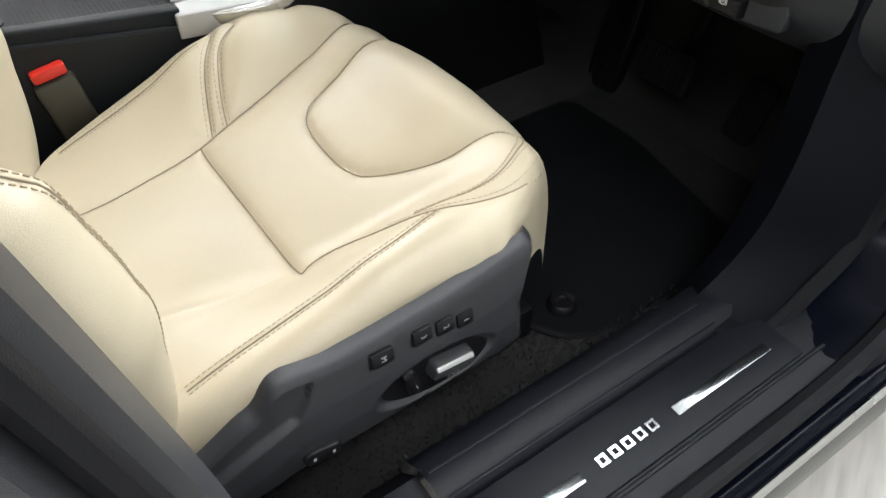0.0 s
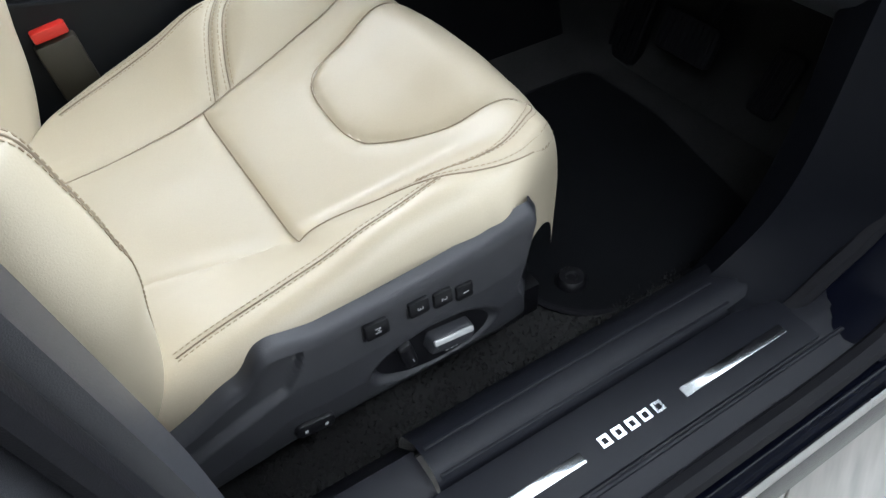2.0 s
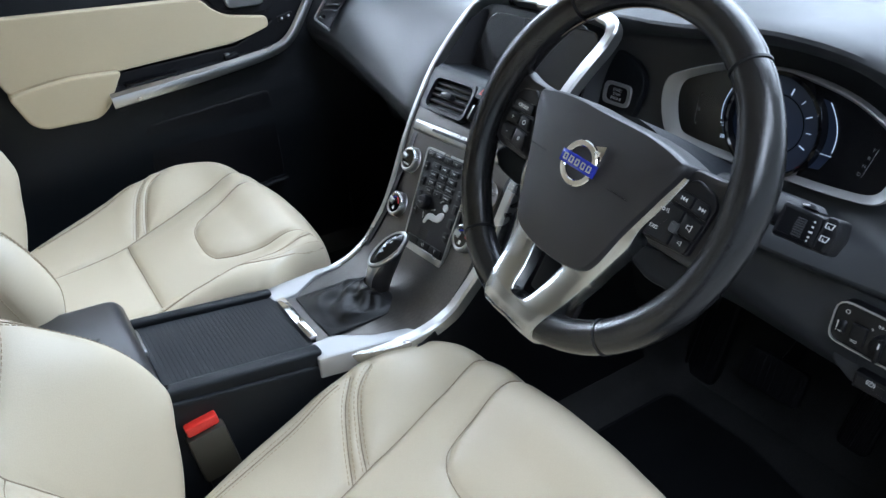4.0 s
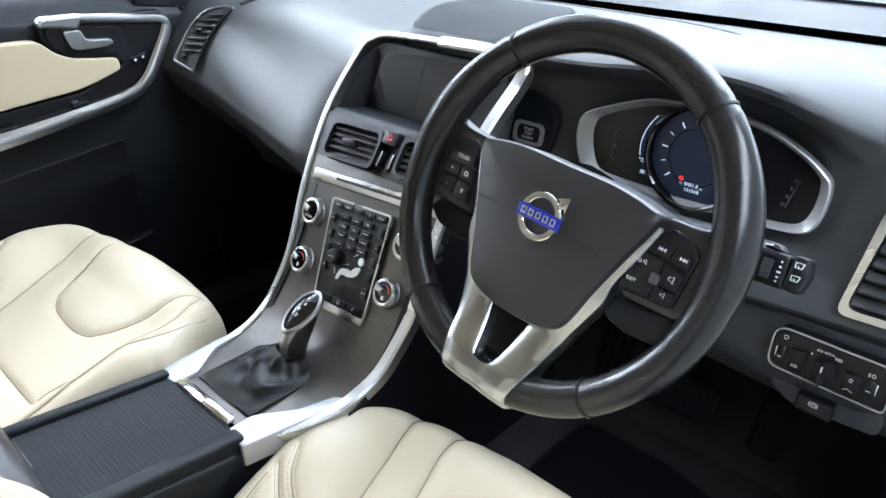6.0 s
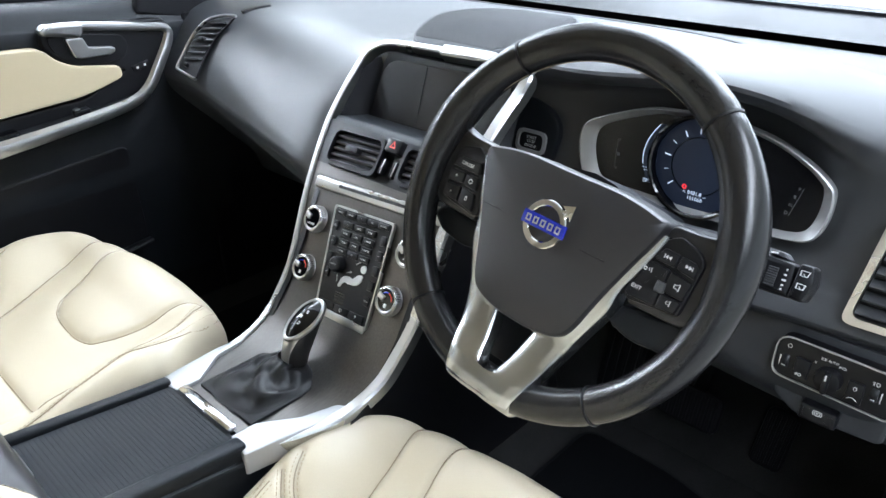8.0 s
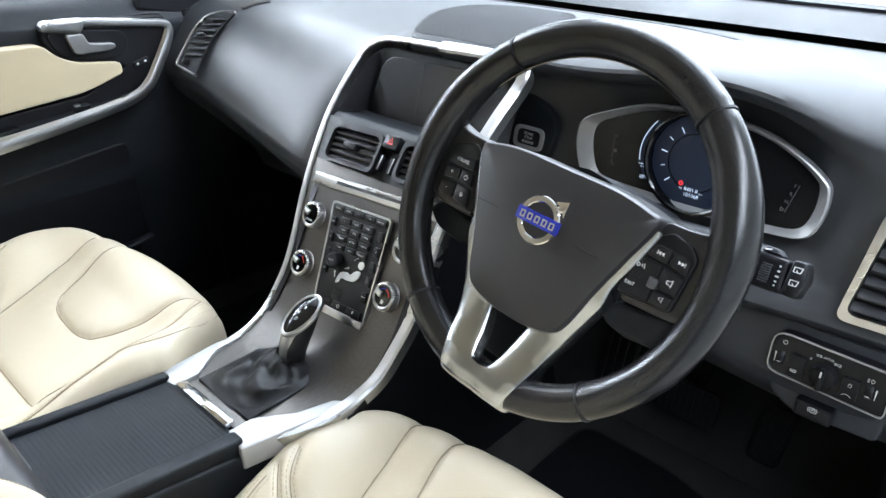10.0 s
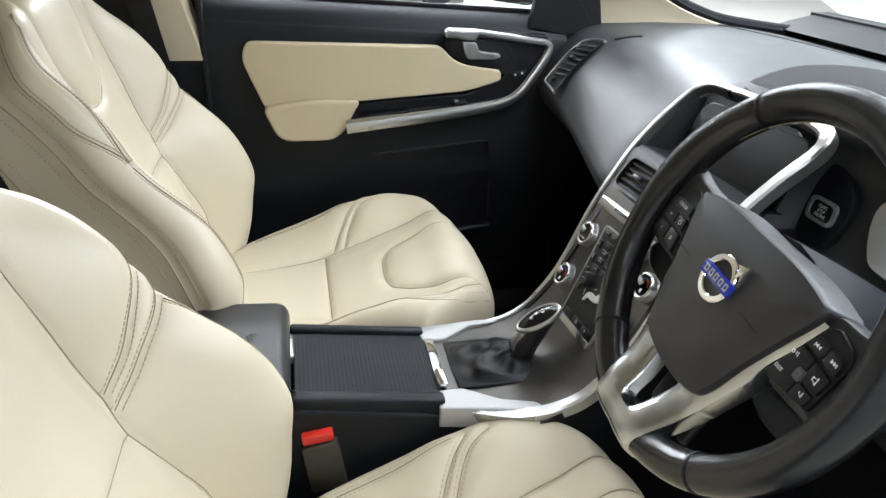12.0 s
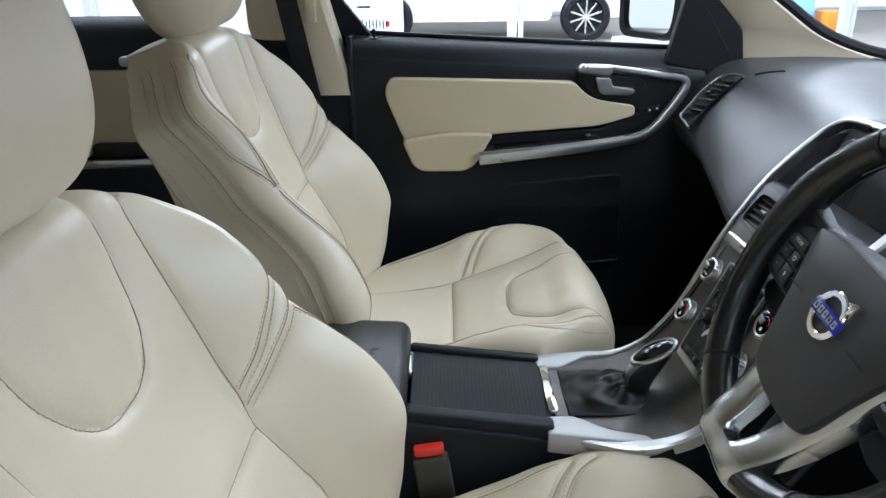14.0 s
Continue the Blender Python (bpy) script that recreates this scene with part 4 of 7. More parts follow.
def steering_wheel():
    wh = thing("steering_wheel", "black leather steering wheel with satin silver spokes", "steering wheel", WHEEL_M)
    R = 0.162
    n = 160
    cuts = [math.atan2(0.130, 0.104), math.atan2(0.130, -0.104), math.atan2(-0.129, -0.104), math.atan2(-0.129, 0.104)]
    rows = []
    for i in range(n):
        a = 2 * math.pi * i / n
        grip = max(math.exp(-((a - b) / 0.30) ** 2) for b in (0.32, math.pi - 0.32))
        ra, rb = 0.0165 + 0.0025 * grip, 0.0175 + 0.002 * grip
        dent = sum(math.exp(-(((a - c + math.pi) % (2 * math.pi) - math.pi) / 0.012) ** 2) for c in cuts)
        ra, rb = ra - 0.0013 * dent, rb - 0.0013 * dent
        rows.append([((R + ra * math.cos(p)) * math.cos(a), (R + ra * math.cos(p)) * math.sin(a), rb * math.sin(p)) for p in np.linspace(0, 2 * math.pi, 28, endpoint=False)])
    part("rim", grid_bm(rows, True, True), WHEEL_LEATHER, wh, "glossy worn black leather rim")
    for c in cuts:
        ring = [(0.0185 * math.cos(p), 0.0195 * math.sin(p)) for p in np.linspace(0, 2 * math.pi, 24, endpoint=False)]
        path = [((R) * math.cos(c + d), R * math.sin(c + d), 0) for d in (-0.006, 0.0, 0.006)]
        part("rim_joint", sweep(path, [(a * 0.93, b * 0.93) for a, b in ring], (0, 0, 1), n=1), BLACK, wh)
    th = []
    for a in np.arange(0.35, math.pi - 0.3, 0.022):
        for r in (R - 0.0165,):
            th.append(rbox(0.0008, 0.0032, 0.0012, 0, 1, (0, 0, 0)))
            moved(th[-1], Matrix.Rotation(a, 4, "Z") @ pose(r, 0, -0.002))
    part("rim_stitching", merge(*th), THREAD, wh)["kind"] = "stuff"
    # hub cover, domed
    half = [(0.0, 0.047), (0.05, 0.047), (0.086, 0.042), (0.0985, 0.034), (0.085, -0.003), (0.071, -0.040), (0.058, -0.078), (0.046, -0.091), (0.022, -0.097), (0.0, -0.098)]
    hub = half + [(-x, y) for x, y in half[-2:0:-1]]
    rings = []
    loop = np.array(smooth_loop(hub, 8))
    c = np.array([0, -0.02])
    for s, z in ((1.0, -0.030), (1.0, 0.0015), (0.992, 0.0050), (0.97, 0.0078), (0.85, 0.0108), (0.65, 0.0128), (0.4, 0.0138), (0.15, 0.0142), (0.001, 0.0142)):
        rings.append([(*(c + (p - c) * s), z) for p in loop])
    pad = part("hub_cover", grid_bm(rings, close_v=True), HUB, wh, "grained black airbag cover")
    for x0, x1 in ((-0.076, -0.05), (0.03, 0.064)):
        part("cover_line", rbox(x1 - x0, 0.0008, 0.0008, 0), BLACK, pad, "", pose((x0 + x1) / 2, -0.011, 0.0132))
    em = part("emblem", lathe([(0.0158, 0), (0.0158, 0.003), (0.0168, 0.004), (0.0212, 0.004), (0.0222, 0.003), (0.0222, 0)], 40), CHROME, wh, "round chrome emblem with a blue bar", pose(-0.002, -0.0045, 0.0135))
    part("emblem_bar", rbox(0.047, 0.0125, 0.003, 0.001), BLUE_BADGE, em, "blue enamel bar", pose(0, 0, 0.003))
    for i in range(5):
        part("emblem_mark", ring_prism([(-0.0026, -0.0032), (0.0026, -0.0032), (0.0026, 0.0032), (-0.0026, 0.0032)], [(-0.0014, -0.0019), (0.0014, -0.0019), (0.0014, 0.0019), (-0.0014, 0.0019)], 0.0008, 0.0002), SATIN, em, "", pose(-0.0162 + i * 0.0081, 0, 0.0043))
    part("emblem_arrow", prism([(0.0110, 0.0215), (0.0235, 0.0255), (0.0235, 0.0110), (0.0205, 0.0150), (0.0165, 0.0110), (0.0120, 0.0155), (0.0150, 0.0190)], 0.004, 0.0004), CHROME, em)
    # one silver spoke plate: broad below the hub, with a four-sided opening, its foot bent over the rim
    vs = np.r_[np.linspace(0.029, -0.096, 50), np.linspace(-0.098, -0.1475, 60), np.linspace(-0.149, -0.1795, 30)]
    blur = lambda q: np.convolve(np.pad(q, 3, mode="edge"), np.ones(7) / 7, "valid")
    outer = blur(np.interp(-vs, [-0.029, 0.002, 0.030, 0.046, 0.062, 0.085, 0.113, 0.148, 0.170, 0.1795], [0.1035, 0.0930, 0.0815, 0.0815, 0.0745, 0.0645, 0.0550, 0.0450, 0.0385, 0.0350]))
    hole = np.where((-vs > 0.0965) & (-vs < 0.1475), np.interp(-vs, [0.0965, 0.136, 0.142, 0.1455, 0.1470, 0.1475], [0.0215, 0.0122, 0.0100, 0.0072, 0.0035, 0.0]), 0.0)
    level = curve(-vs, [-0.029, 0.05, 0.09, 0.12, 0.15, 0.163, 0.173, 0.1795], [0.0025, 0.0022, 0.0010, 0.006, 0.0178, 0.0198, 0.0150, 0.001])
    rows = []
    for xo, xi, v, z0 in zip(outer, hole, vs, level):
        lip = 0.0035 * min(1.0, xi / 0.006)
        cols = [(xi, -0.016 * min(1.0, xi / 0.004)), (xi + 0.25 * lip, -0.0025 * min(1.0, xi / 0.004)), (xi + lip, 0.0)]
        cols += [(xi + lip + (xo - 0.004 - xi - lip) * f, 0.0012 * math.sin(math.pi * f)) for f in (0.25, 0.5, 0.75, 1.0)] + [(xo - 0.001, -0.0015), (xo, -0.005), (xo, -0.020)]
        rows.append([(-x, v, z0 + dz) for x, dz in cols[::-1]] + [(x, v, z0 + dz) for x, dz in cols])
    bm = grid_bm(rows)
    gone = [f for f in bm.faces if all(abs(w.co.x) < 0.022 for w in f.verts) and min(w.co.x for w in f.verts) * max(w.co.x for w in f.verts) < -1e-9]
    bmesh.ops.delete(bm, geom=gone, context="FACES")
    bmesh.ops.remove_doubles(bm, verts=bm.verts, dist=1e-6)
    bmesh.ops.recalc_face_normals(bm, faces=bm.faces)
    part("silver_spoke", bm, SPOKE_METAL, wh, "satin silver spoke plate with an opening")
    part("spoke_backing", rbox(0.07, 0.06, 0.010, 0.004, 2, (0, -0.122, -0.040)), BLACK, wh)
    for s in (1, -1):
        arm = [(s * 0.097, 0.040), (s * 0.125, 0.041), (s * 0.154, 0.048), (s * 0.156, -0.020), (s * 0.140, -0.034), (s * 0.086, -0.036)]
        part("side_spoke", prism(round_poly(arm, 0.008), 0.020, 0.005), BLACK_LEATHER, wh, "", pose(0, 0, -0.022))
        arm = [(s * 0.1005, 0.027), (s * 0.110, 0.0335), (s * 0.130, 0.0285), (s * 0.1375, 0.020), (s * 0.1345, -0.026), (s * 0.088, -0.0315), (s * 0.0835, -0.026)]
        part("switch_panel", prism(round_poly(arm, 0.004), 0.006, 0.002), BLACK, wh, "black switch panel with white symbols", pose(0, 0, -0.0045))
        skin = [(s * 0.080, -0.040), (s * 0.135, -0.030), (s * 0.1500, -0.048), (s * 0.132, -0.062), (s * 0.100, -0.066), (s * 0.074, -0.060)]
        part("lower_spoke_skin", prism(round_poly(skin, 0.008), 0.020, 0.005), DARK, wh, "", pose(0, 0, -0.034))

    def key(pts):
        c = sum(np.array(p) for p in pts) / len(pts)
        return part("switch_key", prism(round_poly([tuple(np.array(p) - c) for p in pts], 0.0022), 0.0035, 0.0012), BLACK, wh, "", pose(c[0], c[1], 0.0008)), c

    def mark(name, pts, k, c, hollow=None):
        rel = [(x - c[0], y - c[1]) for x, y in pts]
        m = np.mean(np.array(rel), axis=0)
        bm = ring_prism(rel, [tuple(m + (np.array(p) - m) * hollow) for p in rel], 0.0003) if hollow else prism(rel, 0.0003)
        part(name, bm, WHITE_PRINT, k, "", pose(0, 0, 0.0034))

    k, c = key([(-0.1325, 0.0070), (-0.0985, 0.0075), (-0.1000, 0.0190), (-0.1280, 0.0175)])
    letters("CRUISE", 0.0050, WHITE_PRINT, k, pose(0, 0, 0.0037))
    for ch, pts in (("+", [(-0.1335, -0.0085), (-0.1135, -0.0065), (-0.1140, 0.0045), (-0.1325, 0.0040)]), ("o", [(-0.1120, -0.0065), (-0.0950, -0.0080), (-0.0975, 0.0050), (-0.1125, 0.0045)]),
                    ("-", [(-0.1320, -0.0240), (-0.1125, -0.0250), (-0.1135, -0.0095), (-0.1335, -0.0110)]), ("0", [(-0.1110, -0.0252), (-0.0905, -0.0285), (-0.0945, -0.0105), (-0.1120, -0.0090)])):
        k, c = key(pts)
        if ch == "o":
            part("resume_mark", lathe([(0.0018, 0), (0.0018, 0.0003), (0.0024, 0.0003), (0.0024, 0)], 16), WHITE_PRINT, k, "", pose(0, 0, 0.0034))
        else:
            letters(ch, 0.0065, WHITE_PRINT, k, pose(0, 0, 0.0037))
    for pts, flip in (([(0.0985, 0.0090), (0.1165, 0.0085), (0.1170, 0.0200), (0.1030, 0.0205)], -1), ([(0.1180, 0.0085), (0.1345, 0.0065), (0.1345, 0.0150), (0.1310, 0.0190), (0.1185, 0.0200)], 1)):
        k, c = key(pts)
        for dx in (-0.0028, 0.0002):
            part("skip_mark", prism([(dx, -0.0017), (dx + 0.0027, 0), (dx, 0.0017)], 0.0003), WHITE_PRINT, k, "", pose(0, 0, 0.0034) @ Matrix.Diagonal((flip, 1, 1, 1)))
        part("skip_bar", rbox(0.0006, 0.0034, 0.0003, 0), WHITE_PRINT, k, "", pose(flip * 0.0033, 0, 0.0035))
    k, c = key([(0.0975, 0.0068), (0.1142, 0.0058), (0.1137, -0.0265), (0.0860, -0.0278)])
    letters("EXIT", 0.0044, WHITE_PRINT, k, pose(0.0945 - c[0], -0.0180 - c[1], 0.0037))
    for dx in (0.0, 0.0016):
        part("voice_mark", rbox(0.0006, 0.0026 + dx, 0.0003, 0), WHITE_PRINT, k, "", pose(0.0985 + dx * 1.2 - c[0], -0.0005 - c[1], 0.0035, 0, 0, 12))
    part("voice_mark", lathe([(0.0010, 0), (0.0010, 0.0003), (0.0016, 0.0003), (0.0016, 0)], 12), WHITE_PRINT, k, "", pose(0.0950 - c[0], -0.0010 - c[1], 0.0034))
    for pts, x, y, f in (([(0.1157, 0.0055), (0.1348, 0.0035), (0.1335, -0.0125), (0.1155, -0.0125)], 0.1250, -0.0040, 0.85), ([(0.1155, -0.0140), (0.1332, -0.0140), (0.1315, -0.0250), (0.1152, -0.0262)], 0.1240, -0.0185, 0.6)):
        k, c = key(pts)
        mark("speaker_mark", [(x - 0.003 * f, y - 0.0018 * f), (x, y - 0.0018 * f), (x + 0.003 * f, y - 0.004 * f), (x + 0.003 * f, y + 0.004 * f), (x, y + 0.0018 * f), (x - 0.003 * f, y + 0.0018 * f)], k, c, 0.72)
    part("scroll_wheel", prism(round_poly([(0.1085, -0.0145), (0.1170, -0.0145), (0.1170, -0.0055), (0.1085, -0.0050)], 0.002), 0.006, 0.002), SLAT, wh, "", pose(0, 0, 0.001))
    col = sweep([(0, -0.01, -0.03), (0, -0.01, -0.10), (0, -0.015, -0.20)], [(a * 1.0, b) for a, b in oval(0.075, 0.062, 20)], (0, 1, 0), scale=lambda t: 1 - 0.1 * t)
    part("column_shroud", col, DARK, wh)


def stalk():
    ob = thing("column_stalk", "black wiper stalk with white symbols", "control stalk")
    part("lever", sweep([(0.52, -0.43, 0.962), (0.505, -0.50, 0.972), (0.498, -0.54, 0.975)], oval(0.012, 0.017, 12), (1, 0, 0.4)), BLACK, ob)
    m = axes((0.492, -0.553, 0.978), (0, -1, 0), (math.sin(TILT), 0, math.cos(TILT)), (-math.cos(TILT), 0, math.sin(TILT)))
    part("barrel", prism(round_poly([(-0.034, -0.021), (0.006, -0.021), (0.004, 0.008), (-0.034, 0.010)], 0.004), 0.022, 0.004), BLACK, ob, "", m @ pose(0, 0, -0.014))
    part("crest", prism(round_poly([(-0.022, 0.010), (-0.003, 0.0095), (-0.009, 0.0145), (-0.019, 0.0145)], 0.002), 0.016, 0.002), GREY_PLASTIC, ob, "", m @ pose(0, 0, -0.012))
    part("crest_mark", rbox(0.006, 0.0014, 0.0004, 0), WHITE_PRINT, ob, "", m @ pose(-0.0165, 0.0122, 0.0042, 0, 0, 12))
    for i in range(8):
        part("wheel_rib", rbox(0.0085, 0.0013, 0.004, 0.0005), SLAT, ob, "", m @ pose(-0.0120, -0.0145 + i * 0.0021, 0.0085 - 0.0004 * abs(i - 3.5)))
    tip = part("wiper_switch", prism(round_poly([(0.0055, -0.0200), (0.0185, -0.0205), (0.0225, -0.0040), (0.0190, 0.0105), (0.0075, 0.0105)], 0.0035), 0.022, 0.004), BLACK, ob, "", m @ pose(0, 0, -0.008))
    for y in (0.0030, -0.0080):
        o = [(0.0102, y - 0.0026), (0.0165, y - 0.0026), (0.0178, y + 0.0022), (0.0102, y + 0.0022)]
        c = np.mean(np.array(o), axis=0)
        part("wiper_mark", ring_prism(o, [tuple(c + (np.array(p) - c) * 0.76) for p in o], 0.0003), WHITE_PRINT, tip, "", pose(0, 0, 0.0221))
        part("wiper_mark", rbox(0.0006, 0.0030, 0.0003, 0), WHITE_PRINT, tip, "", pose(0.0135, y - 0.0015, 0.0222, 0, 0, 35))
    for y, w in ((0.0015, 0.0014), (-0.0030, 0.0020), (-0.0075, 0.0034), (-0.0118, 0.0020), (-0.0152, 0.0014)):
        part("interval_mark", rbox(w, 0.0016, 0.0004, 0), WHITE_PRINT, ob, "", m @ pose(-0.0015, y, 0.0082))


# ---------- dashboard ----------
DASH_Y = [0.74, 0.60, 0.40, 0.16, 0.135, -0.095, -0.115, -0.235, -0.37, -0.47, -0.545, -0.575, -0.74]
_P = [(1.30, 1.00), (1.05, 1.045), (0.88, 1.055)]
_PASS_END = _P + [(0.74, 1.050), (0.69, 1.040), (0.655, 1.020), (0.630, 0.990), (0.605, 0.955), (0.592, 0.930), (0.590, 0.912), (0.605, 0.892), (0.66, 0.862), (0.70, 0.72), (0.72, 0.60), (0.80, 0.45)]
_PASS_MID = _P + [(0.74, 1.050), (0.685, 1.035), (0.640, 1.005), (0.605, 0.970), (0.578, 0.930), (0.566, 0.905), (0.562, 0.890), (0.580, 0.872), (0.64, 0.845), (0.68, 0.72), (0.71, 0.60), (0.80, 0.45)]
_PASS_IN = _P + [(0.74, 1.050), (0.680, 1.035), (0.625, 1.000), (0.575, 0.950), (0.540, 0.905), (0.526, 0.885), (0.522, 0.870), (0.540, 0.852), (0.60, 0.830), (0.64, 0.72), (0.68, 0.60), (0.80, 0.45)]
_STACK = _P + [(0.74, 1.052), (0.672, 1.048), (0.668, 1.035), (0.665, 1.00), (0.62, 0.93), (0.59, 0.89), (0.58, 0.86), (0.58, 0.84), (0.62, 0.80), (0.66, 0.72), (0.69, 0.60), (0.80, 0.45)]
_POD_L = _P + [(0.74, 1.070), (0.675, 1.062), (0.672, 1.045), (0.672, 1.01), (0.660, 0.925), (0.640, 0.905), (0.625, 0.880), (0.64, 0.862), (0.66, 0.840), (0.67, 0.76), (0.70, 0.64), (0.80, 0.45)]
_HOOD0 = _P + [(0.76, 1.085), (0.665, 1.068), (0.668, 1.048), (0.705, 1.030), (0.695, 0.912), (0.655, 0.895), (0.625, 0.870), (0.64, 0.852), (0.655, 0.835), (0.66, 0.76), (0.70, 0.64), (0.80, 0.45)]
_HOOD1 = _P + [(0.77, 1.100), (0.655, 1.088), (0.660, 1.066), (0.710, 1.050), (0.695, 0.908), (0.645, 0.890), (0.618, 0.862), (0.635, 0.846), (0.650, 0.830), (0.655, 0.76), (0.70, 0.64), (0.80, 0.45)]
_HOOD2 = _P + [(0.77, 1.095), (0.660, 1.080), (0.665, 1.058), (0.710, 1.040), (0.695, 0.905), (0.650, 0.888), (0.620, 0.860), (0.635, 0.845), (0.645, 0.830), (0.645, 0.755), (0.70, 0.64), (0.80, 0.45)]
_POD_R = _P + [(0.77, 1.075), (0.685, 1.045), (0.672, 1.020), (0.668, 0.985), (0.655, 0.905), (0.645, 0.880), (0.635, 0.858), (0.645, 0.845), (0.640, 0.835), (0.640, 0.752), (0.69, 0.64), (0.80, 0.45)]
_END_R = _P + [(0.78, 1.045), (0.715, 1.025), (0.690, 1.000), (0.680, 0.970), (0.668, 0.900), (0.658, 0.878), (0.648, 0.856), (0.658, 0.843), (0.650, 0.833), (0.650, 0.752), (0.69, 0.64), (0.80, 0.45)]
DASH_S = [_PASS_END, _PASS_END, _PASS_MID, _PASS_IN, _STACK, _STACK, _POD_L, _HOOD0, _HOOD1, _HOOD2, _HOOD0[:3] + _POD_R[3:], _POD_R, _END_R]


def dash_surface():
    secs = []
    for y, s in zip(DASH_Y, DASH_S):
        x9, z9 = s[9]
        if y > 0.1:
            low = [(x9 + 0.012, z9 - 0.028), (x9 + 0.055, z9 - 0.075), (0.76, 0.72), (0.84, 0.64), (1.2, 0.68)]
        else:
            low = s[10:13] + [(0.78, 0.69), (1.2, 0.72)]
        secs.append(smooth_loop(s[:10] + low, 5, False))
    key = np.array(secs)
    ys = np.linspace(DASH_Y[0], DASH_Y[-1], 190)
    up = -np.array(DASH_Y)
    flat = key.reshape(len(key), -1)
    raw = np.stack([np.interp(-ys, up, flat[:, k]) for k in range(flat.shape[1])], 1)
    sig = np.where(ys > 0.15, 0.030, np.where(ys < -0.20, 0.034, np.where(ys < -0.13, 0.018, 0.008)))[:, None]
    w = np.exp(-0.5 * ((ys[:, None] - ys[None, :]) / sig) ** 2)
    soft = ((w / w.sum(1, keepdims=True)) @ raw).reshape(len(ys), -1, 2)
    return np.stack([soft[..., 0], np.broadcast_to(ys[:, None], soft.shape[:2]), soft[..., 1]], -1)


def vent(parent, m, w, h, slats, skew=0.0, mat=SILVER, rim=0.006, knob=True, deep=0.016):
    k = deep / 0.016
    def quad(a):
        return round_poly([(-w / 2 - a, -h / 2 - a), (w / 2 + a, -h / 2 - a), (w / 2 + a + skew, h / 2 + a), (-w / 2 - a + skew, h / 2 + a)], 0.012)
    v = part("air_vent", prism(quad(0), 0.004, 0), BLACK, parent, "black slatted air vent", m @ pose(0, 0, -deep))
    part("vent_frame", ring_prism(quad(rim), quad(0), deep + 0.004), mat, v, "satin vent surround" if mat is SILVER else "", pose(0, 0, 0))
    for i in range(slats):
        t = (i + 0.5) / slats - 0.5
        part("slat", rbox(w * 0.97, 0.0035, 0.012 * k, 0.001), SLAT, v, "", pose(skew * (t + 0.5), t * h, 0.010 * k, 35, 0, 0))
    if knob:
        part("vent_knob", rbox(0.026, 0.009, 0.012, 0.003), BLACK, v, "", pose(skew * 0.5, 0, 0.020 * k))


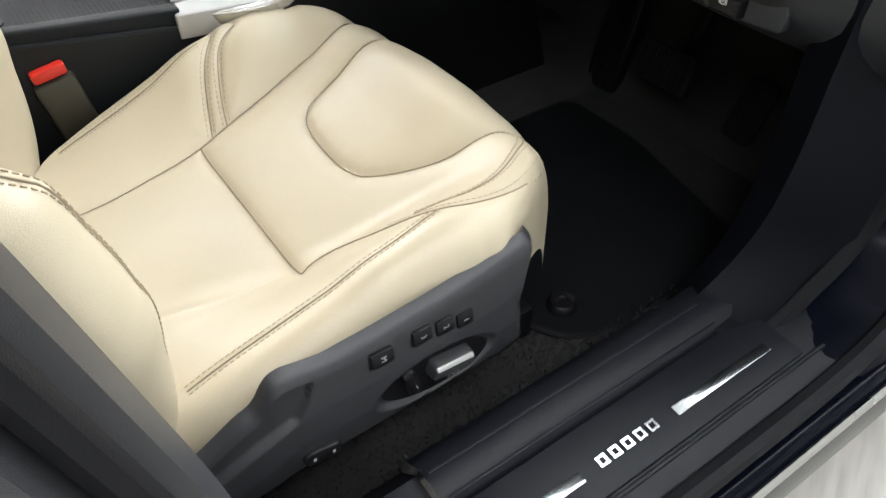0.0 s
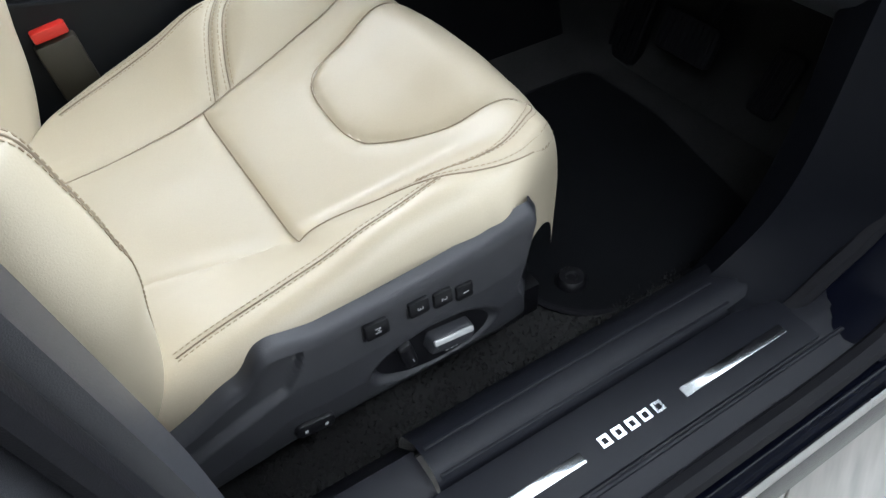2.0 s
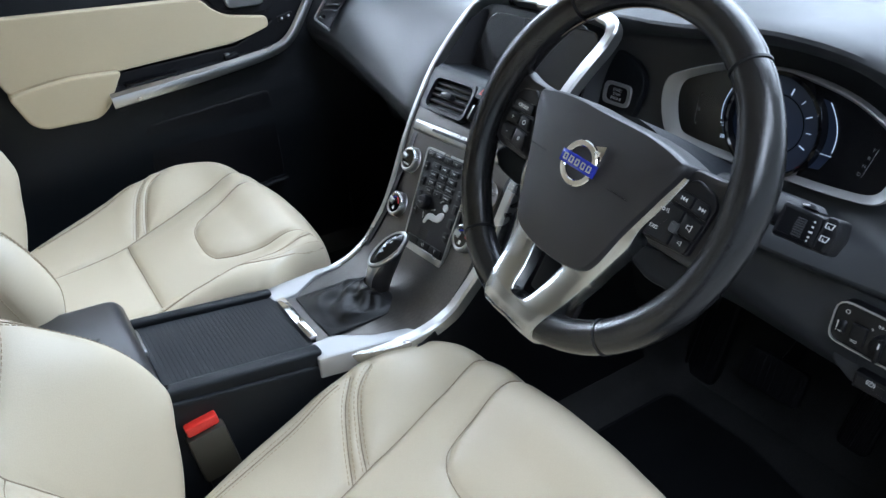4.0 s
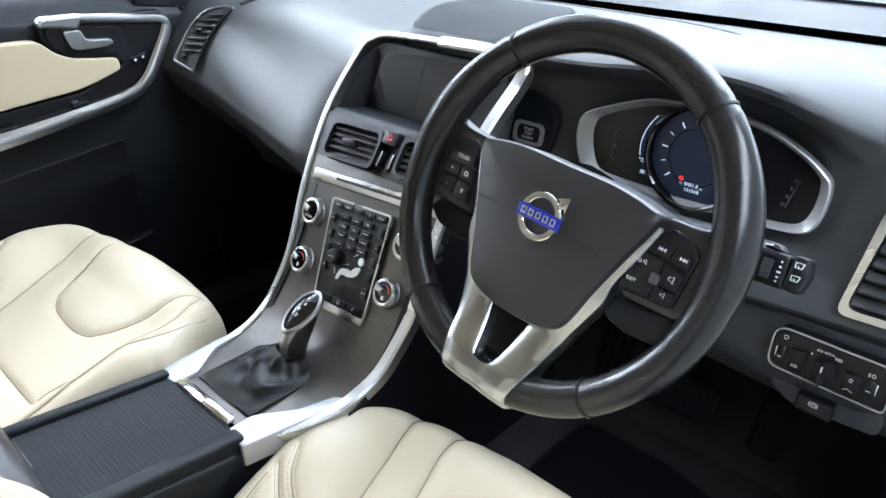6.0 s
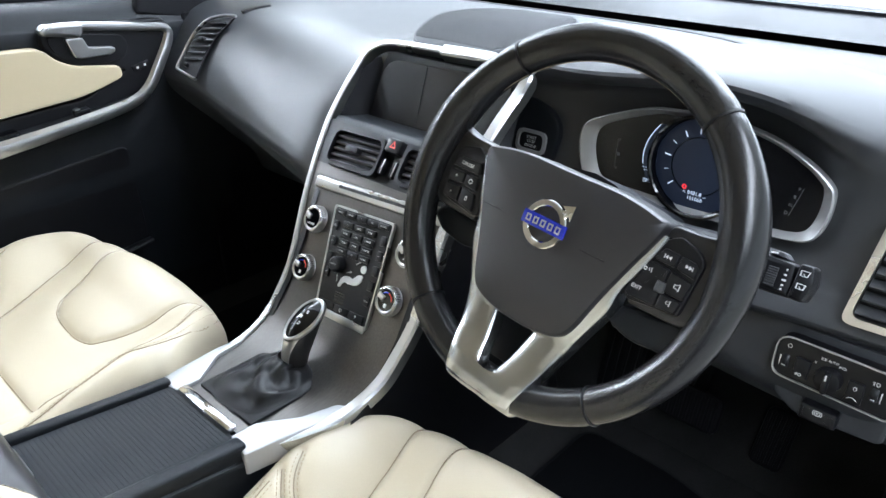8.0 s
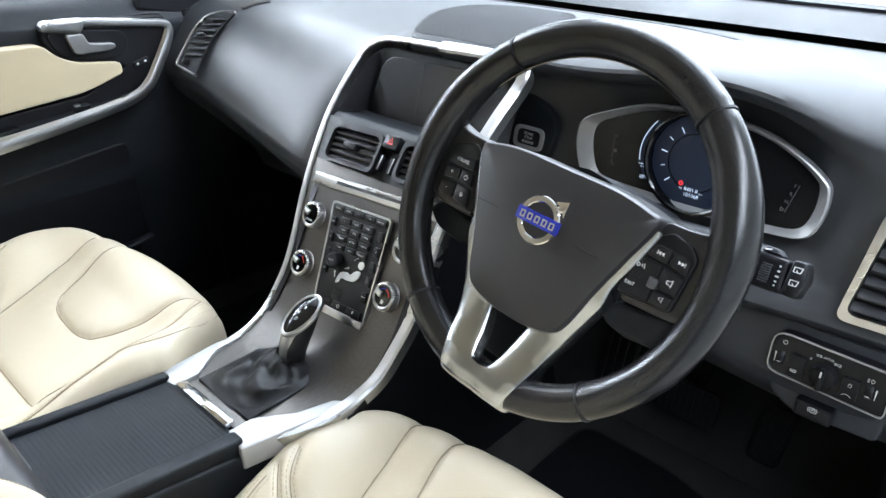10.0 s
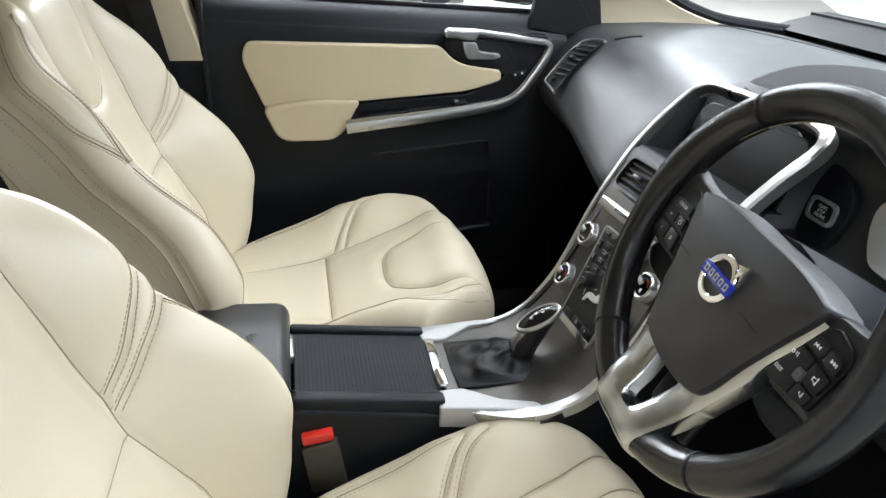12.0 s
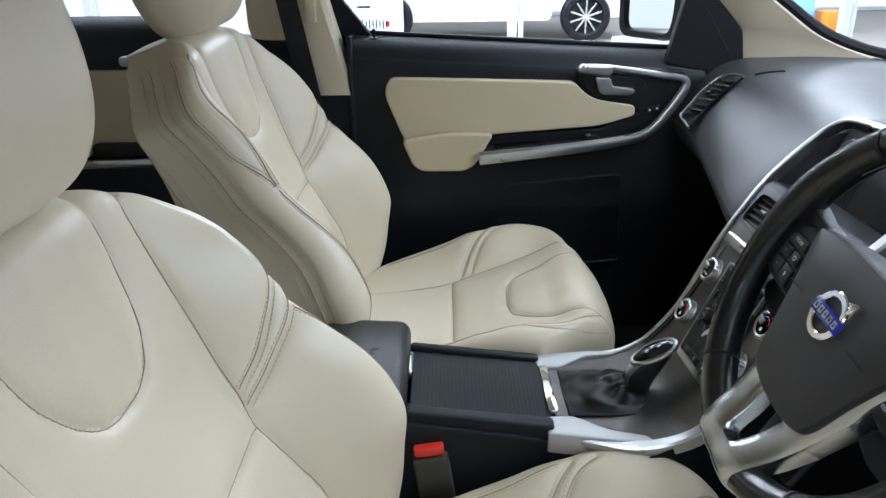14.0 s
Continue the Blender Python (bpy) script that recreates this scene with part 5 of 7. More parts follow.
def dashboard():
    d = thing("dashboard", "soft grey moulded dashboard with instrument hood", "dashboard")
    skin = dash_surface()
    part("dash_panel", grid_bm(skin[:, :46]), DASH, d, "grey grained soft-touch panel")
    part("lower_dash", grid_bm(skin[:, 45:]), LOWER_DASH, d, "charcoal lower dashboard")
    # grille on the top
    out = smooth_loop([(0.684, 0.06), (0.688, 0.0), (0.712, -0.050), (0.79, -0.070), (0.90, -0.050), (0.985, 0.01), (1.0, 0.09), (0.95, 0.195), (0.87, 0.212), (0.77, 0.165), (0.70, 0.108)], 6)

    def top_z(x, y):
        row = skin[int(np.argmin(np.abs(skin[:, 0, 1] - y)))][:24]
        return float(np.interp(x, row[::-1, 0], row[::-1, 2]))
    mid = sum(np.array(p) for p in out) / len(out)
    rings = []
    for f, up in ((1.0, -0.002), (1.0, 0.002), (0.985, 0.0035), (0.8, 0.004), (0.6, 0.004), (0.4, 0.004), (0.2, 0.004), (0.01, 0.004)):
        ring = [mid + (np.array(p) - mid) * f for p in out]
        rings.append([(q[0], q[1], top_z(q[0], q[1]) + up) for q in ring])
    g = part("speaker_grille", grid_bm(rings, close_v=True), DARK, d, "finely ribbed dark speaker cover")
    for i in range(56):
        x = 0.712 + i * 0.0051
        ys = [p[1] for p in out if abs(p[0] - x) < 0.012]
        if len(ys) > 1 and max(ys) - min(ys) > 0.03:
            path = [(x, y, top_z(x, y) + 0.0042) for y in np.linspace(min(ys) + 0.013, max(ys) - 0.013, 9)]
            part("grille_rib", sweep(path, [(-0.0012, -0.001), (0.0012, -0.001), (0.0008, 0.0009), (-0.0008, 0.0009)], (0, 0, 1), n=1), SLAT, g)
    slot = [(p[0], p[1], top_z(p[0], p[1]) + 0.0012) for p in smooth_loop([(0.985, 0.71), (1.075, 0.50), (1.11, 0.25), (1.10, 0.05), (1.04, -0.18), (0.95, -0.36), (0.87, -0.505)], 8, False)]
    part("demister_slot", sweep(slot, [(-0.005, -0.002), (0.005, -0.002), (0.004, 0.0005), (-0.004, 0.0005)], (0, 0, 1), n=1), BLACK, d, "thin black demister slot")
    outlet = [(p[0], p[1], top_z(p[0], p[1]) + 0.001) for p in ((0.695, 0.575), (0.72, 0.565), (0.745, 0.555))]
    part("side_demister", sweep(outlet, [(-0.012, -0.002), (0.012, -0.002), (0.010, 0.002), (-0.010, 0.002)], (0, 0, 1), n=2), BLACK, d, "small black side outlet")
    # end vents
    vm = axes((0.617, 0.620, 0.982), (0, -1, 0), (0.66, 0, 0.75), (-0.75, 0, 0.66))
    face = round_poly([(0.070, 0.074), (-0.002, 0.056), (-0.023, 0.022), (-0.019, -0.050), (0.052, -0.061), (0.042, -0.018), (0.046, 0.028)], [0.004, 0.012, 0.016, 0.006, 0.004, 0.02, 0.02])
    v = part("air_vent", prism(face, 0.003), BLACK, d, "black slatted air vent", vm @ pose(0, 0, 0.001))
    left = np.array([(0.052, 0.069), (0.002, 0.052), (-0.017, 0.020), (-0.014, -0.028), (-0.013, -0.048)])
    for i in range(7):
        y = -0.026 + i * 0.0135
        x0, x1 = np.interp(y, left[::-1, 1], left[::-1, 0]), np.interp(y, [-0.061, -0.018, 0.028, 0.074], [0.050, 0.041, 0.045, 0.066])
        part("slat", rbox(x1 - x0 - 0.003, 0.0030, 0.012, 0.001), SLAT, v, "", pose((x0 + x1) / 2, y, 0.0050, 35, 0, 8))
    part("vent_knob", rbox(0.022, 0.008, 0.012, 0.003), BLACK, v, "", pose(0.014, 0.014, 0.010, 0, 0, 12))
    part("vent_wheel", rbox(0.012, 0.008, 0.010, 0.003), BLACK, v, "", pose(0.004, -0.042, 0.006))
    rim = [(0.072, 0.076, 0.004), (0.035, 0.071, 0.005), (-0.001, 0.058, 0.006), (-0.018, 0.038, 0.006), (-0.0255, 0.014, 0.006), (-0.0240, -0.020, 0.006), (-0.0205, -0.050, 0.006), (-0.010, -0.0555, 0.006), (0.020, -0.059, 0.005), (0.052, -0.063, 0.003)]
    part("vent_frame", sweep(rim, oval(0.0026, 0.0040, 8), (0, 0, 1)), SILVER, v, "satin vent surround")
    vent(d, axes((0.646, -0.628, 0.930), (0.05, -1, 0), (0.12, 0, 1), (-1, 0, 0.12)), 0.108, 0.104, 7, 0.02, rim=0.008)
    # instrument cluster
    m = axes((0.686, -0.366, 0.975), (0, -1, 0), (0.10, 0, 1), (-1, 0, 0.10))
    shape = [(-0.143, -0.012), (-0.132, -0.043), (-0.114, -0.052), (-0.06, -0.055), (-0.01, -0.056), (0.05, -0.055), (0.109, -0.053), (0.146, -0.047), (0.158, -0.025), (0.159, 0.005),
             (0.150, 0.018), (0.125, 0.034), (0.085, 0.050), (0.03, 0.059), (-0.021, 0.057), (-0.062, 0.052), (-0.119, 0.031), (-0.1405, 0.0155)]
    edge = smooth_loop(shape, 5)
    lo = [(0.905 * x + 0.004, 0.90 * y) for x, y in edge]
    cl = part("instrument_dial_pane", prism([(1.01 * x, 1.01 * y) for x, y in lo], 0.006), DIAL_PANE, d, "dark instrument cluster with lit blue dials", m @ pose(0, 0, 0.000))
    rings = [[(x * f + o, y * g, z) for x, y in edge] for f, o, g, z in ((1.015, 0, 1.02, 0.004), (1.015, 0, 1.02, 0.015), (1.0, 0, 1.0, 0.0165), (0.99, 0.0004, 0.985, 0.0155), (0.91, 0.004, 0.905, 0.0068), (0.90, 0.004, 0.895, 0.0050))]
    part("cluster_rim", grid_bm(rings, close_v=True), SATIN, cl, "satin silver bezel")
    part("gauge_ring", lathe([(0.055, 0), (0.055, 0.012), (0.057, 0.014), (0.060, 0.013), (0.061, 0)], 64), GLOSS, cl, "", pose(0.013, -0.001, 0.006))
    face = part("gauge_face", lathe([(0, 0.001), (0.054, 0.001), (0.0545, 0)], 64), GLOW_BLUE, cl, "dark blue lit dial", pose(0.013, -0.001, 0.007))
    part("dial_ring", lathe([(0.0330, 0.0012), (0.0330, 0.0016), (0.0342, 0.0016), (0.0342, 0.0012)], 56), DIAL_PANE, face)
    for i in range(11):
        a = radians(220 - i * 24.4)
        big = i % 2 == 0
        part("dial_tick", rbox(0.0075 if big else 0.0055, 0.0013 if big else 0.0007, 0.0006, 0), GLOW_WHITE, face, "", pose(0.0405 * math.cos(a), 0.0405 * math.sin(a), 0.0018, 0, 0, math.degrees(a)))
    part("parking_lamp", lathe([(0.0012, 0), (0.0012, 0.0004), (0.0030, 0.0004), (0.0030, 0)], 20), GLOW_RED, face, "red warning light", pose(-0.0130, -0.0265, 0.0014))
    letters("8481.8", 0.0064, GLOW_WHITE, face, pose(0.0005, -0.0320, 0.0016))
    letters("101068", 0.0064, GLOW_WHITE, face, pose(0.0015, -0.0385, 0.0016))
    letters("T2", 0.0036, GLOW_WHITE, face, pose(-0.0125, -0.0325, 0.0016))
    letters("km", 0.0030, GLOW_WHITE, face, pose(0.0130, -0.0335, 0.0016))
    for s in (1, -1):
        arc = [(s * (0.0715 - 0.016 * ((i - 4.5) / 5.5) ** 2), -0.034 + i * 0.0072) for i in range(11)]
        wing = arc + [(s * 0.046, 0.040), (s * 0.0560, 0.0), (s * 0.046, -0.036)]
        pane = part("side_display", prism(wing, 0.001), GLOW_BLUE, cl, "", pose(0.013, -0.001, 0.0065))
        part("display_arc", sweep([(x * 1.0, y, 0) for x, y in arc[3:]], oval(0.0006, 0.0003, 6), (0, 0, 1)), GLOW_WHITE, pane, "", pose(0, 0, 0.0014))
        part("display_bar", rbox(0.014, 0.0006, 0.0004, 0), GLOW_WHITE, pane, "", pose(s * 0.064, -0.0165, 0.0014))
    letters("28\u00b0C", 0.0062, GLOW_WHITE, cl, pose(-0.0475, -0.0330, 0.0085))
    for i in range(4):
        part("display_dash", rbox(0.0022, 0.0007, 0.0004, 0), GLOW_WHITE, cl, "", pose(-0.0535 + 0.0032 * i, -0.0205, 0.0082))
    dim = material("dim_print", (0.13, 0.13, 0.135), 0.5)
    for ch, y in (("F", 0.0070), ("E", -0.0285)):
        letters(ch, 0.0046, dim, cl, pose(-0.0930, y, 0.0068))
    part("fuel_scale", rbox(0.0005, 0.036, 0.0004, 0), dim, cl, "", pose(-0.0958, -0.0100, 0.0066))
    part("fuel_mark", rbox(0.0032, 0.0042, 0.0004, 0), dim, cl, "", pose(-0.0925, -0.0105, 0.0066))
    for i, ch in enumerate("PRND"):
        letters(ch, 0.0056, dim, cl, pose(0.1245 - i * 0.0027, 0.0017 - i * 0.0093, 0.0068))
    part("gear_scale", rbox(0.0005, 0.034, 0.0004, 0), dim, cl, "", pose(0.1240, -0.0125, 0.0066, 0, 0, -15))
    # start button pod
    pm = axes((0.664, -0.150, 0.957), (0, -1, 0), (0.22, 0, 1), (-1, 0, 0.22))
    podm = smooth_loop([(-0.038, -0.040), (0.02, -0.040), (0.038, 0.0), (0.036, 0.03), (0.010, 0.050), (-0.030, 0.052)], 5)
    pod = part("start_pod", prism(podm, 0.010, 0.004), DARK, d, "", pm @ pose(0, 0, -0.011))
    b = round_poly([(-0.024, -0.015), (0.024, -0.015), (0.024, 0.015), (-0.024, 0.015)], 0.010)
    part("button_ring", ring_prism(b, [(x * 0.80, y * 0.72) for x, y in b], 0.005), SATIN, pod, "silver button surround", pose(0, 0, 0.009))
    bt = part("start_button", prism([(x * 0.78, y * 0.70) for x, y in b], 0.003, 0.001), BLACK, pod, "", pose(0, 0, 0.0095))
    for i, w in enumerate(("START", "STOP", "ENGINE")):
        letters(w, 0.0055, WHITE_PRINT, bt, pose(0, 0.005 - i * 0.0055, 0.0032))
    # light switches
    lm = axes((0.628, -0.575, 0.811), (0, -1, 0), (0.10, 0, 1), (-1, 0, 0.10))
    lp = round_poly([(-0.056, -0.022), (0.062, -0.026), (0.062, 0.024), (-0.056, 0.026)], [0.012, 0.006, 0.006, 0.016])
    panel = part("light_panel", prism(lp, 0.016, 0.003), BLACK, d, "black lighting panel with silver rim", lm @ pose(0, 0, -0.012))
    part("panel_rim", ring_prism([(1.012 * x, 1.025 * y) for x, y in lp], [(0.992 * x, 0.98 * y) for x, y in lp], 0.003), SATIN, panel, "", pose(0, 0, 0.0145))
    rot = part("light_switch", lathe([(0, 0.010), (0.009, 0.010), (0.0125, 0.0085), (0.0138, 0.0)], 32), BLACK, panel, "", pose(0.0008, -0.0045, 0.016))
    part("switch_grip", rbox(0.0055, 0.025, 0.009, 0.002), BLACK, rot, "", pose(0, 0, 0.0115))
    part("switch_pointer", rbox(0.0016, 0.0065, 0.0006, 0), WHITE_PRINT, rot, "", pose(0, 0.0075, 0.0162))
    letters("AUTO", 0.0037, WHITE_PRINT, panel, pose(0.0008, 0.0150, 0.0164))
    letters("0", 0.0042, WHITE_PRINT, panel, pose(-0.0152, 0.0086, 0.0164))
    for x, y, rx, ry in ((-0.0432, 0.0156, 0.0024, 0.0024), (0.0118, 0.0125, 0.0020, 0.0016), (-0.0264, -0.0108, 0.0020, 0.0016), (0.0444, 0.0095, 0.0018, 0.0022), (0.0268, -0.0022, 0.0018, 0.0022)):
        part("symbol_mark", ring_prism(oval(rx, ry, 12), oval(rx - 0.0005, ry - 0.0005, 12), 0.0003), WHITE_PRINT, panel, "", pose(x, y, 0.0202 if abs(y + 0.0065) < 0.006 else 0.016))
    for x, y, w, n in ((-0.0100, 0.0150, 0.0022, 3), (-0.0070, 0.0150, 0.0022, 3), (0.0080, 0.0125, 0.0024, 3), (0.0405, 0.0095, 0.0018, 4), (-0.0300, -0.0108, 0.0020, 3)):
        for i in range(n):
            part("symbol_ray", rbox(w, 0.0004, 0.0003, 0), WHITE_PRINT, panel, "", pose(x, y + (i - (n - 1) / 2) * 0.0011, 0.0202 if y < 0 else 0.0163))
    part("lid_mark", sweep([(-0.0045, -0.001, 0), (-0.002, 0.0012, 0), (0.0015, 0.0012, 0), (0.0045, -0.0008, 0)], oval(0.0003, 0.0003, 5), (0, 0, 1)), WHITE_PRINT, panel, "", pose(0.0262, -0.0143, 0.0205))
    part("push_key", rbox(0.0155, 0.0235, 0.004, 0.0012), BLACK, panel, "", pose(-0.0262, -0.0042, 0.018))
    part("push_key", rbox(0.0160, 0.0240, 0.004, 0.0012), BLACK, panel, "", pose(0.0270, -0.0075, 0.018))
    for x in (-0.0440, 0.0440):
        part("thumb_wheel", moved(lathe([(0, -0.0035), (0.0085, -0.0035), (0.0095, -0.002), (0.0095, 0.002), (0.0085, 0.0035), (0, 0.0035)], 24), pose(0, 0, 0, 0, 90, 0)), BLACK, panel, "", pose(x, -0.003, 0.011))
        part("wheel_mark", prism([(-0.0002, -0.006), (0.0002, -0.006), (0.0008, 0.006), (-0.0008, 0.006)], 0.0004), WHITE_PRINT, panel, "", pose(x - 0.0058 if x < 0 else x + 0.0062, -0.004, 0.0160))
        part("thumb_mark", rbox(0.0040, 0.0007, 0.0004, 0), WHITE_PRINT, panel, "", pose(x, -0.0065, 0.0205))
    br = part("parking_brake_switch", prism(round_poly([(-0.0190, -0.0100), (0.0190, -0.0100), (0.0190, 0.0095), (-0.0190, 0.0105)], 0.003), 0.014, 0.004), BLACK, d, "", lm @ pose(0.0, -0.0525, -0.010))
    part("brake_mark", lathe([(0.0026, 0), (0.0026, 0.0004), (0.0031, 0.0004), (0.0031, 0)], 20), WHITE_PRINT, br, "", pose(0, 0.004, 0.014))
    for sg in (1, -1):
        part("brake_arc", sweep([(sg * 0.0045 * math.cos(a), 0.0045 * math.sin(a), 0) for a in np.linspace(-0.7, 0.7, 6)], oval(0.0003, 0.0003, 5), (0, 0, 1)), WHITE_PRINT, br, "", pose(0, 0.004, 0.0142))
    letters("P", 0.0040, WHITE_PRINT, br, pose(0, 0.004, 0.0143))
    part("lower_cover", prism(round_poly([(-0.026, -0.068), (0.062, -0.064), (0.066, -0.024), (-0.055, -0.020), (-0.052, -0.052)], 0.008), 0.012, 0.004), LOWER_DASH, d, "", lm @ pose(0, 0, -0.022))


# ---------- centre stack and console ----------
STACK = [np.array(p) for p in smooth_loop([(0.222, 0.683), (0.29, 0.683), (0.340, 0.688), (0.378, 0.705), (0.408, 0.735), (0.437, 0.775), (0.471, 0.839), (0.50, 0.890), (0.548, 0.955),
                                           (0.592, 1.000), (0.628, 1.030)], 8, False)]
STACK_S = np.r_[0, np.cumsum([np.linalg.norm(b - a) for a, b in zip(STACK, STACK[1:])])]
STACK_X, STACK_Z = np.array([p[0] for p in STACK]), np.array([p[1] for p in STACK])


def stack_frame(y, z=None, s=None, lift=0.0):
    """Pose on the stack's face: local x to the driver's right, y up the face, z out of it."""
    if s is None:
        s = np.interp(z, STACK_Z[8:], STACK_S[8:])
    x0, z0 = np.interp(s, STACK_S, STACK_X), np.interp(s, STACK_S, STACK_Z)
    e = 0.004
    t = Vector((np.interp(s + e, STACK_S, STACK_X) - np.interp(s - e, STACK_S, STACK_X), 0, np.interp(s + e, STACK_S, STACK_Z) - np.interp(s - e, STACK_S, STACK_Z))).normalized()
    nrm = Vector((0, -1, 0)).cross(t)
    return axes(Vector((x0, y, z0)) + nrm * lift, (0, -1, 0), t, nrm)


def edge_y(z):
    return np.interp(z, [0.683, 0.70, 0.775, 0.886, 0.96, 1.03], [0.098, 0.100, 0.104, 0.119, 0.132, 0.140]), np.interp(z, [0.683, 0.70, 0.775, 0.886, 0.96, 1.03], [-0.125, -0.136, -0.146, -0.1455, -0.146, -0.151])


def console():
    c = thing("centre_console", "dark brushed metal centre console with silver edges", "centre console")
    s_top = float(np.interp(0.905, STACK_Z[8:], STACK_S[8:]))
    rows = []
    for s in np.linspace(0.0, s_top, 60):
        z = np.interp(s, STACK_S, STACK_Z)
        l, r = edge_y(z)
        x = np.interp(s, STACK_S, STACK_X)
        k = float(sstep(0.222, 0.32, x))
        l, r = 0.090 * (1 - k) + l * k, -0.092 * (1 - k) + r * k
        rows.append([stack_frame(y, s=s, lift=0.004 * (1 - (2 * i / 10 - 1) ** 2)).translation[:] for i, y in enumerate(np.linspace(l, r, 11))])
    part("fascia", grid_bm(rows), BRUSHED, c, "dark brushed aluminium fascia")
    # black vent field above, and the recessed display
    rows = []
    for s in np.linspace(s_top, float(np.interp(0.957, STACK_Z[8:], STACK_S[8:])), 12):
        l, r = edge_y(np.interp(s, STACK_S, STACK_Z))
        rows.append([stack_frame(y, s=s, lift=0.001).translation[:] for y in np.linspace(l, r, 11)])
    part("vent_field", grid_bm(rows), BLACK, c)
    dm = axes((0.632, -0.032, 1.005), (0, -1, 0), (0.32, 0, 0.95), (-0.95, 0, 0.32))
    part("display_housing", prism(round_poly([(-0.15, -0.050), (0.075, -0.050), (0.075, 0.040), (-0.145, 0.040)], 0.02), 0.004), BLACK, c, "", dm @ pose(0, 0, -0.008))
    part("display", prism(round_poly([(-0.152, -0.060), (0.100, -0.060), (0.104, 0.036), (-0.135, 0.030)], [0.006, 0.006, 0.02, 0.03]), 0.003, 0.001), SCREEN, c, "switched-off dark display", dm)
    part("display_joint", rbox(0.0012, 0.090, 0.002, 0), BLACK, c, "", dm @ pose(-0.050, -0.014, 0.0025))
    shelf = grid_bm([[(x, y, z + 0.004 * math.exp(-((x - 0.556) / 0.012) ** 2)) for y in np.linspace(0.122, -0.140, 8)] for x, z in ((0.548, 0.9545), (0.552, 0.957), (0.558, 0.9585), (0.566, 0.958), (0.59, 0.9545), (0.620, 0.950))])
    part("display_shelf", shelf, DARK, c)
    # silver edges: both sides and over the display
    def rail(side):
        pts = []
        for s in np.linspace(0.02, float(STACK_S[-1]), 16):
            z = float(np.interp(s, STACK_S, STACK_Z))
            x = float(np.interp(s, STACK_S, STACK_X))
            l, r = edge_y(z)
            k = float(sstep(0.222, 0.32, x))
            y = (0.092 * (1 - k) + l * k) if side > 0 else (-0.095 * (1 - k) + r * k)
            pts.append(tuple(stack_frame(y + side * 0.004, s=s, lift=-0.004).translation))
        return pts
    left, right = rail(1), rail(-1)
    for pts, s in ((left, 1), (right, -1)):
        wall = [[Vector(p) + Vector((k * 0.09, -s * 0.003 - s * k * (0.045 if s < 0 else 0.010), k * 0.004)) for p in pts[9:]] for k in (0, 0.5, 1)]
        part("frame_side", grid_bm(wall), BLACK, c)
    top = [(0.645, 0.130, 1.043), (0.654, 0.100, 1.051), (0.656, 0.0, 1.054), (0.656, -0.08, 1.056), (0.651, -0.138, 1.053), (0.640, -0.158, 1.044)]
    up = lambda t: (-0.75, 0, 0.65)
    part("silver_edge", sweep(left + top[:3], [(-0.005, -0.008), (0.005, -0.008), (0.005, 0.006), (0.003, 0.008), (-0.003, 0.008), (-0.005, 0.006)], lambda t: (-0.25 - 0.5 * t, 0, 0.85), n=3), SILVER, c, "satin silver edge strip")
    part("silver_edge", sweep(right + top[:1:-1], [(-0.009, -0.008), (0.009, -0.008), (0.009, 0.006), (0.006, 0.009), (-0.006, 0.009), (-0.009, 0.006)], lambda t: (-0.25 - 0.5 * t, 0, 0.85), n=3), SILVER, c, "satin silver edge strip")
    for s, ye in ((1, 0.095), (-1, -0.103)):
        w = 0.036
        pts = [(0.205, ye + s * 0.004), (0.300, ye + s * 0.022 if s < 0 else ye + 0.012), (0.345, ye + s * 0.026 if s < 0 else ye + 0.008), (0.335, ye + s * 0.010 if s < 0 else ye), (0.29, ye - s * 0.004), (0.245, ye - s * w), (0.212, ye - s * w)]
        part("silver_corner", prism(round_poly(pts, 0.004), 0.030, 0.003), SATIN, c, "satin silver corner trim", pose(0, 0, 0.660))
    part("silver_bar", rbox(0.014, 0.118, 0.010, 0.003, 2, (0.219, -0.002, 0.690)), CHROME, c, "bright silver cross bar")
    # slot and keypad
    sm = stack_frame(-0.0235, z=0.888, lift=0.002) @ pose(0, 0, 0, 0, 0, 3)
    sl = part("disc_slot_bar", prism(round_poly([(-0.122, -0.0085), (0.122, -0.0085), (0.122, 0.0085), (-0.122, 0.0085)], 0.004), 0.008, 0.003), SILVER, c, "silver bar with disc slot", sm)
    part("disc_slot", rbox(0.150, 0.0042, 0.002, 0), BLACK, sl, "", pose(0.006, 0.001, 0.0085))
    kc, kz = -0.030, 0.804
    km = stack_frame(kc, z=kz, lift=0.005) @ pose(0, 0, 0, 0, 0, 3)
    kp = round_poly([(-0.052, -0.071), (0.047, -0.071), (0.048, 0.071), (-0.064, 0.071)], 0.005)
    pad = part("keypad", prism(kp, 0.005, 0.001), BLACK, c, "black keypad with small grey lettering", km)
    part("keypad_rim", ring_prism([(1.05 * x, 1.035 * y) for x, y in kp], [(x, y) for x, y in kp], 0.005), SILVER, pad, "", pose(0, 0, 0.0005))
    part("keypad_foot", rbox(0.099, 0.011, 0.006, 0.002), SILVER, pad, "", pose(-0.0025, -0.0725, 0.004))
    rows_txt = [("1 -", "2 ABC", "3 DEF"), ("4 GHI", "5 JKL", "6 MNO"), ("7 PQRS", "8 TUV", "9 WXYZ"), ("* FAV", "0 +", "# INFO")]
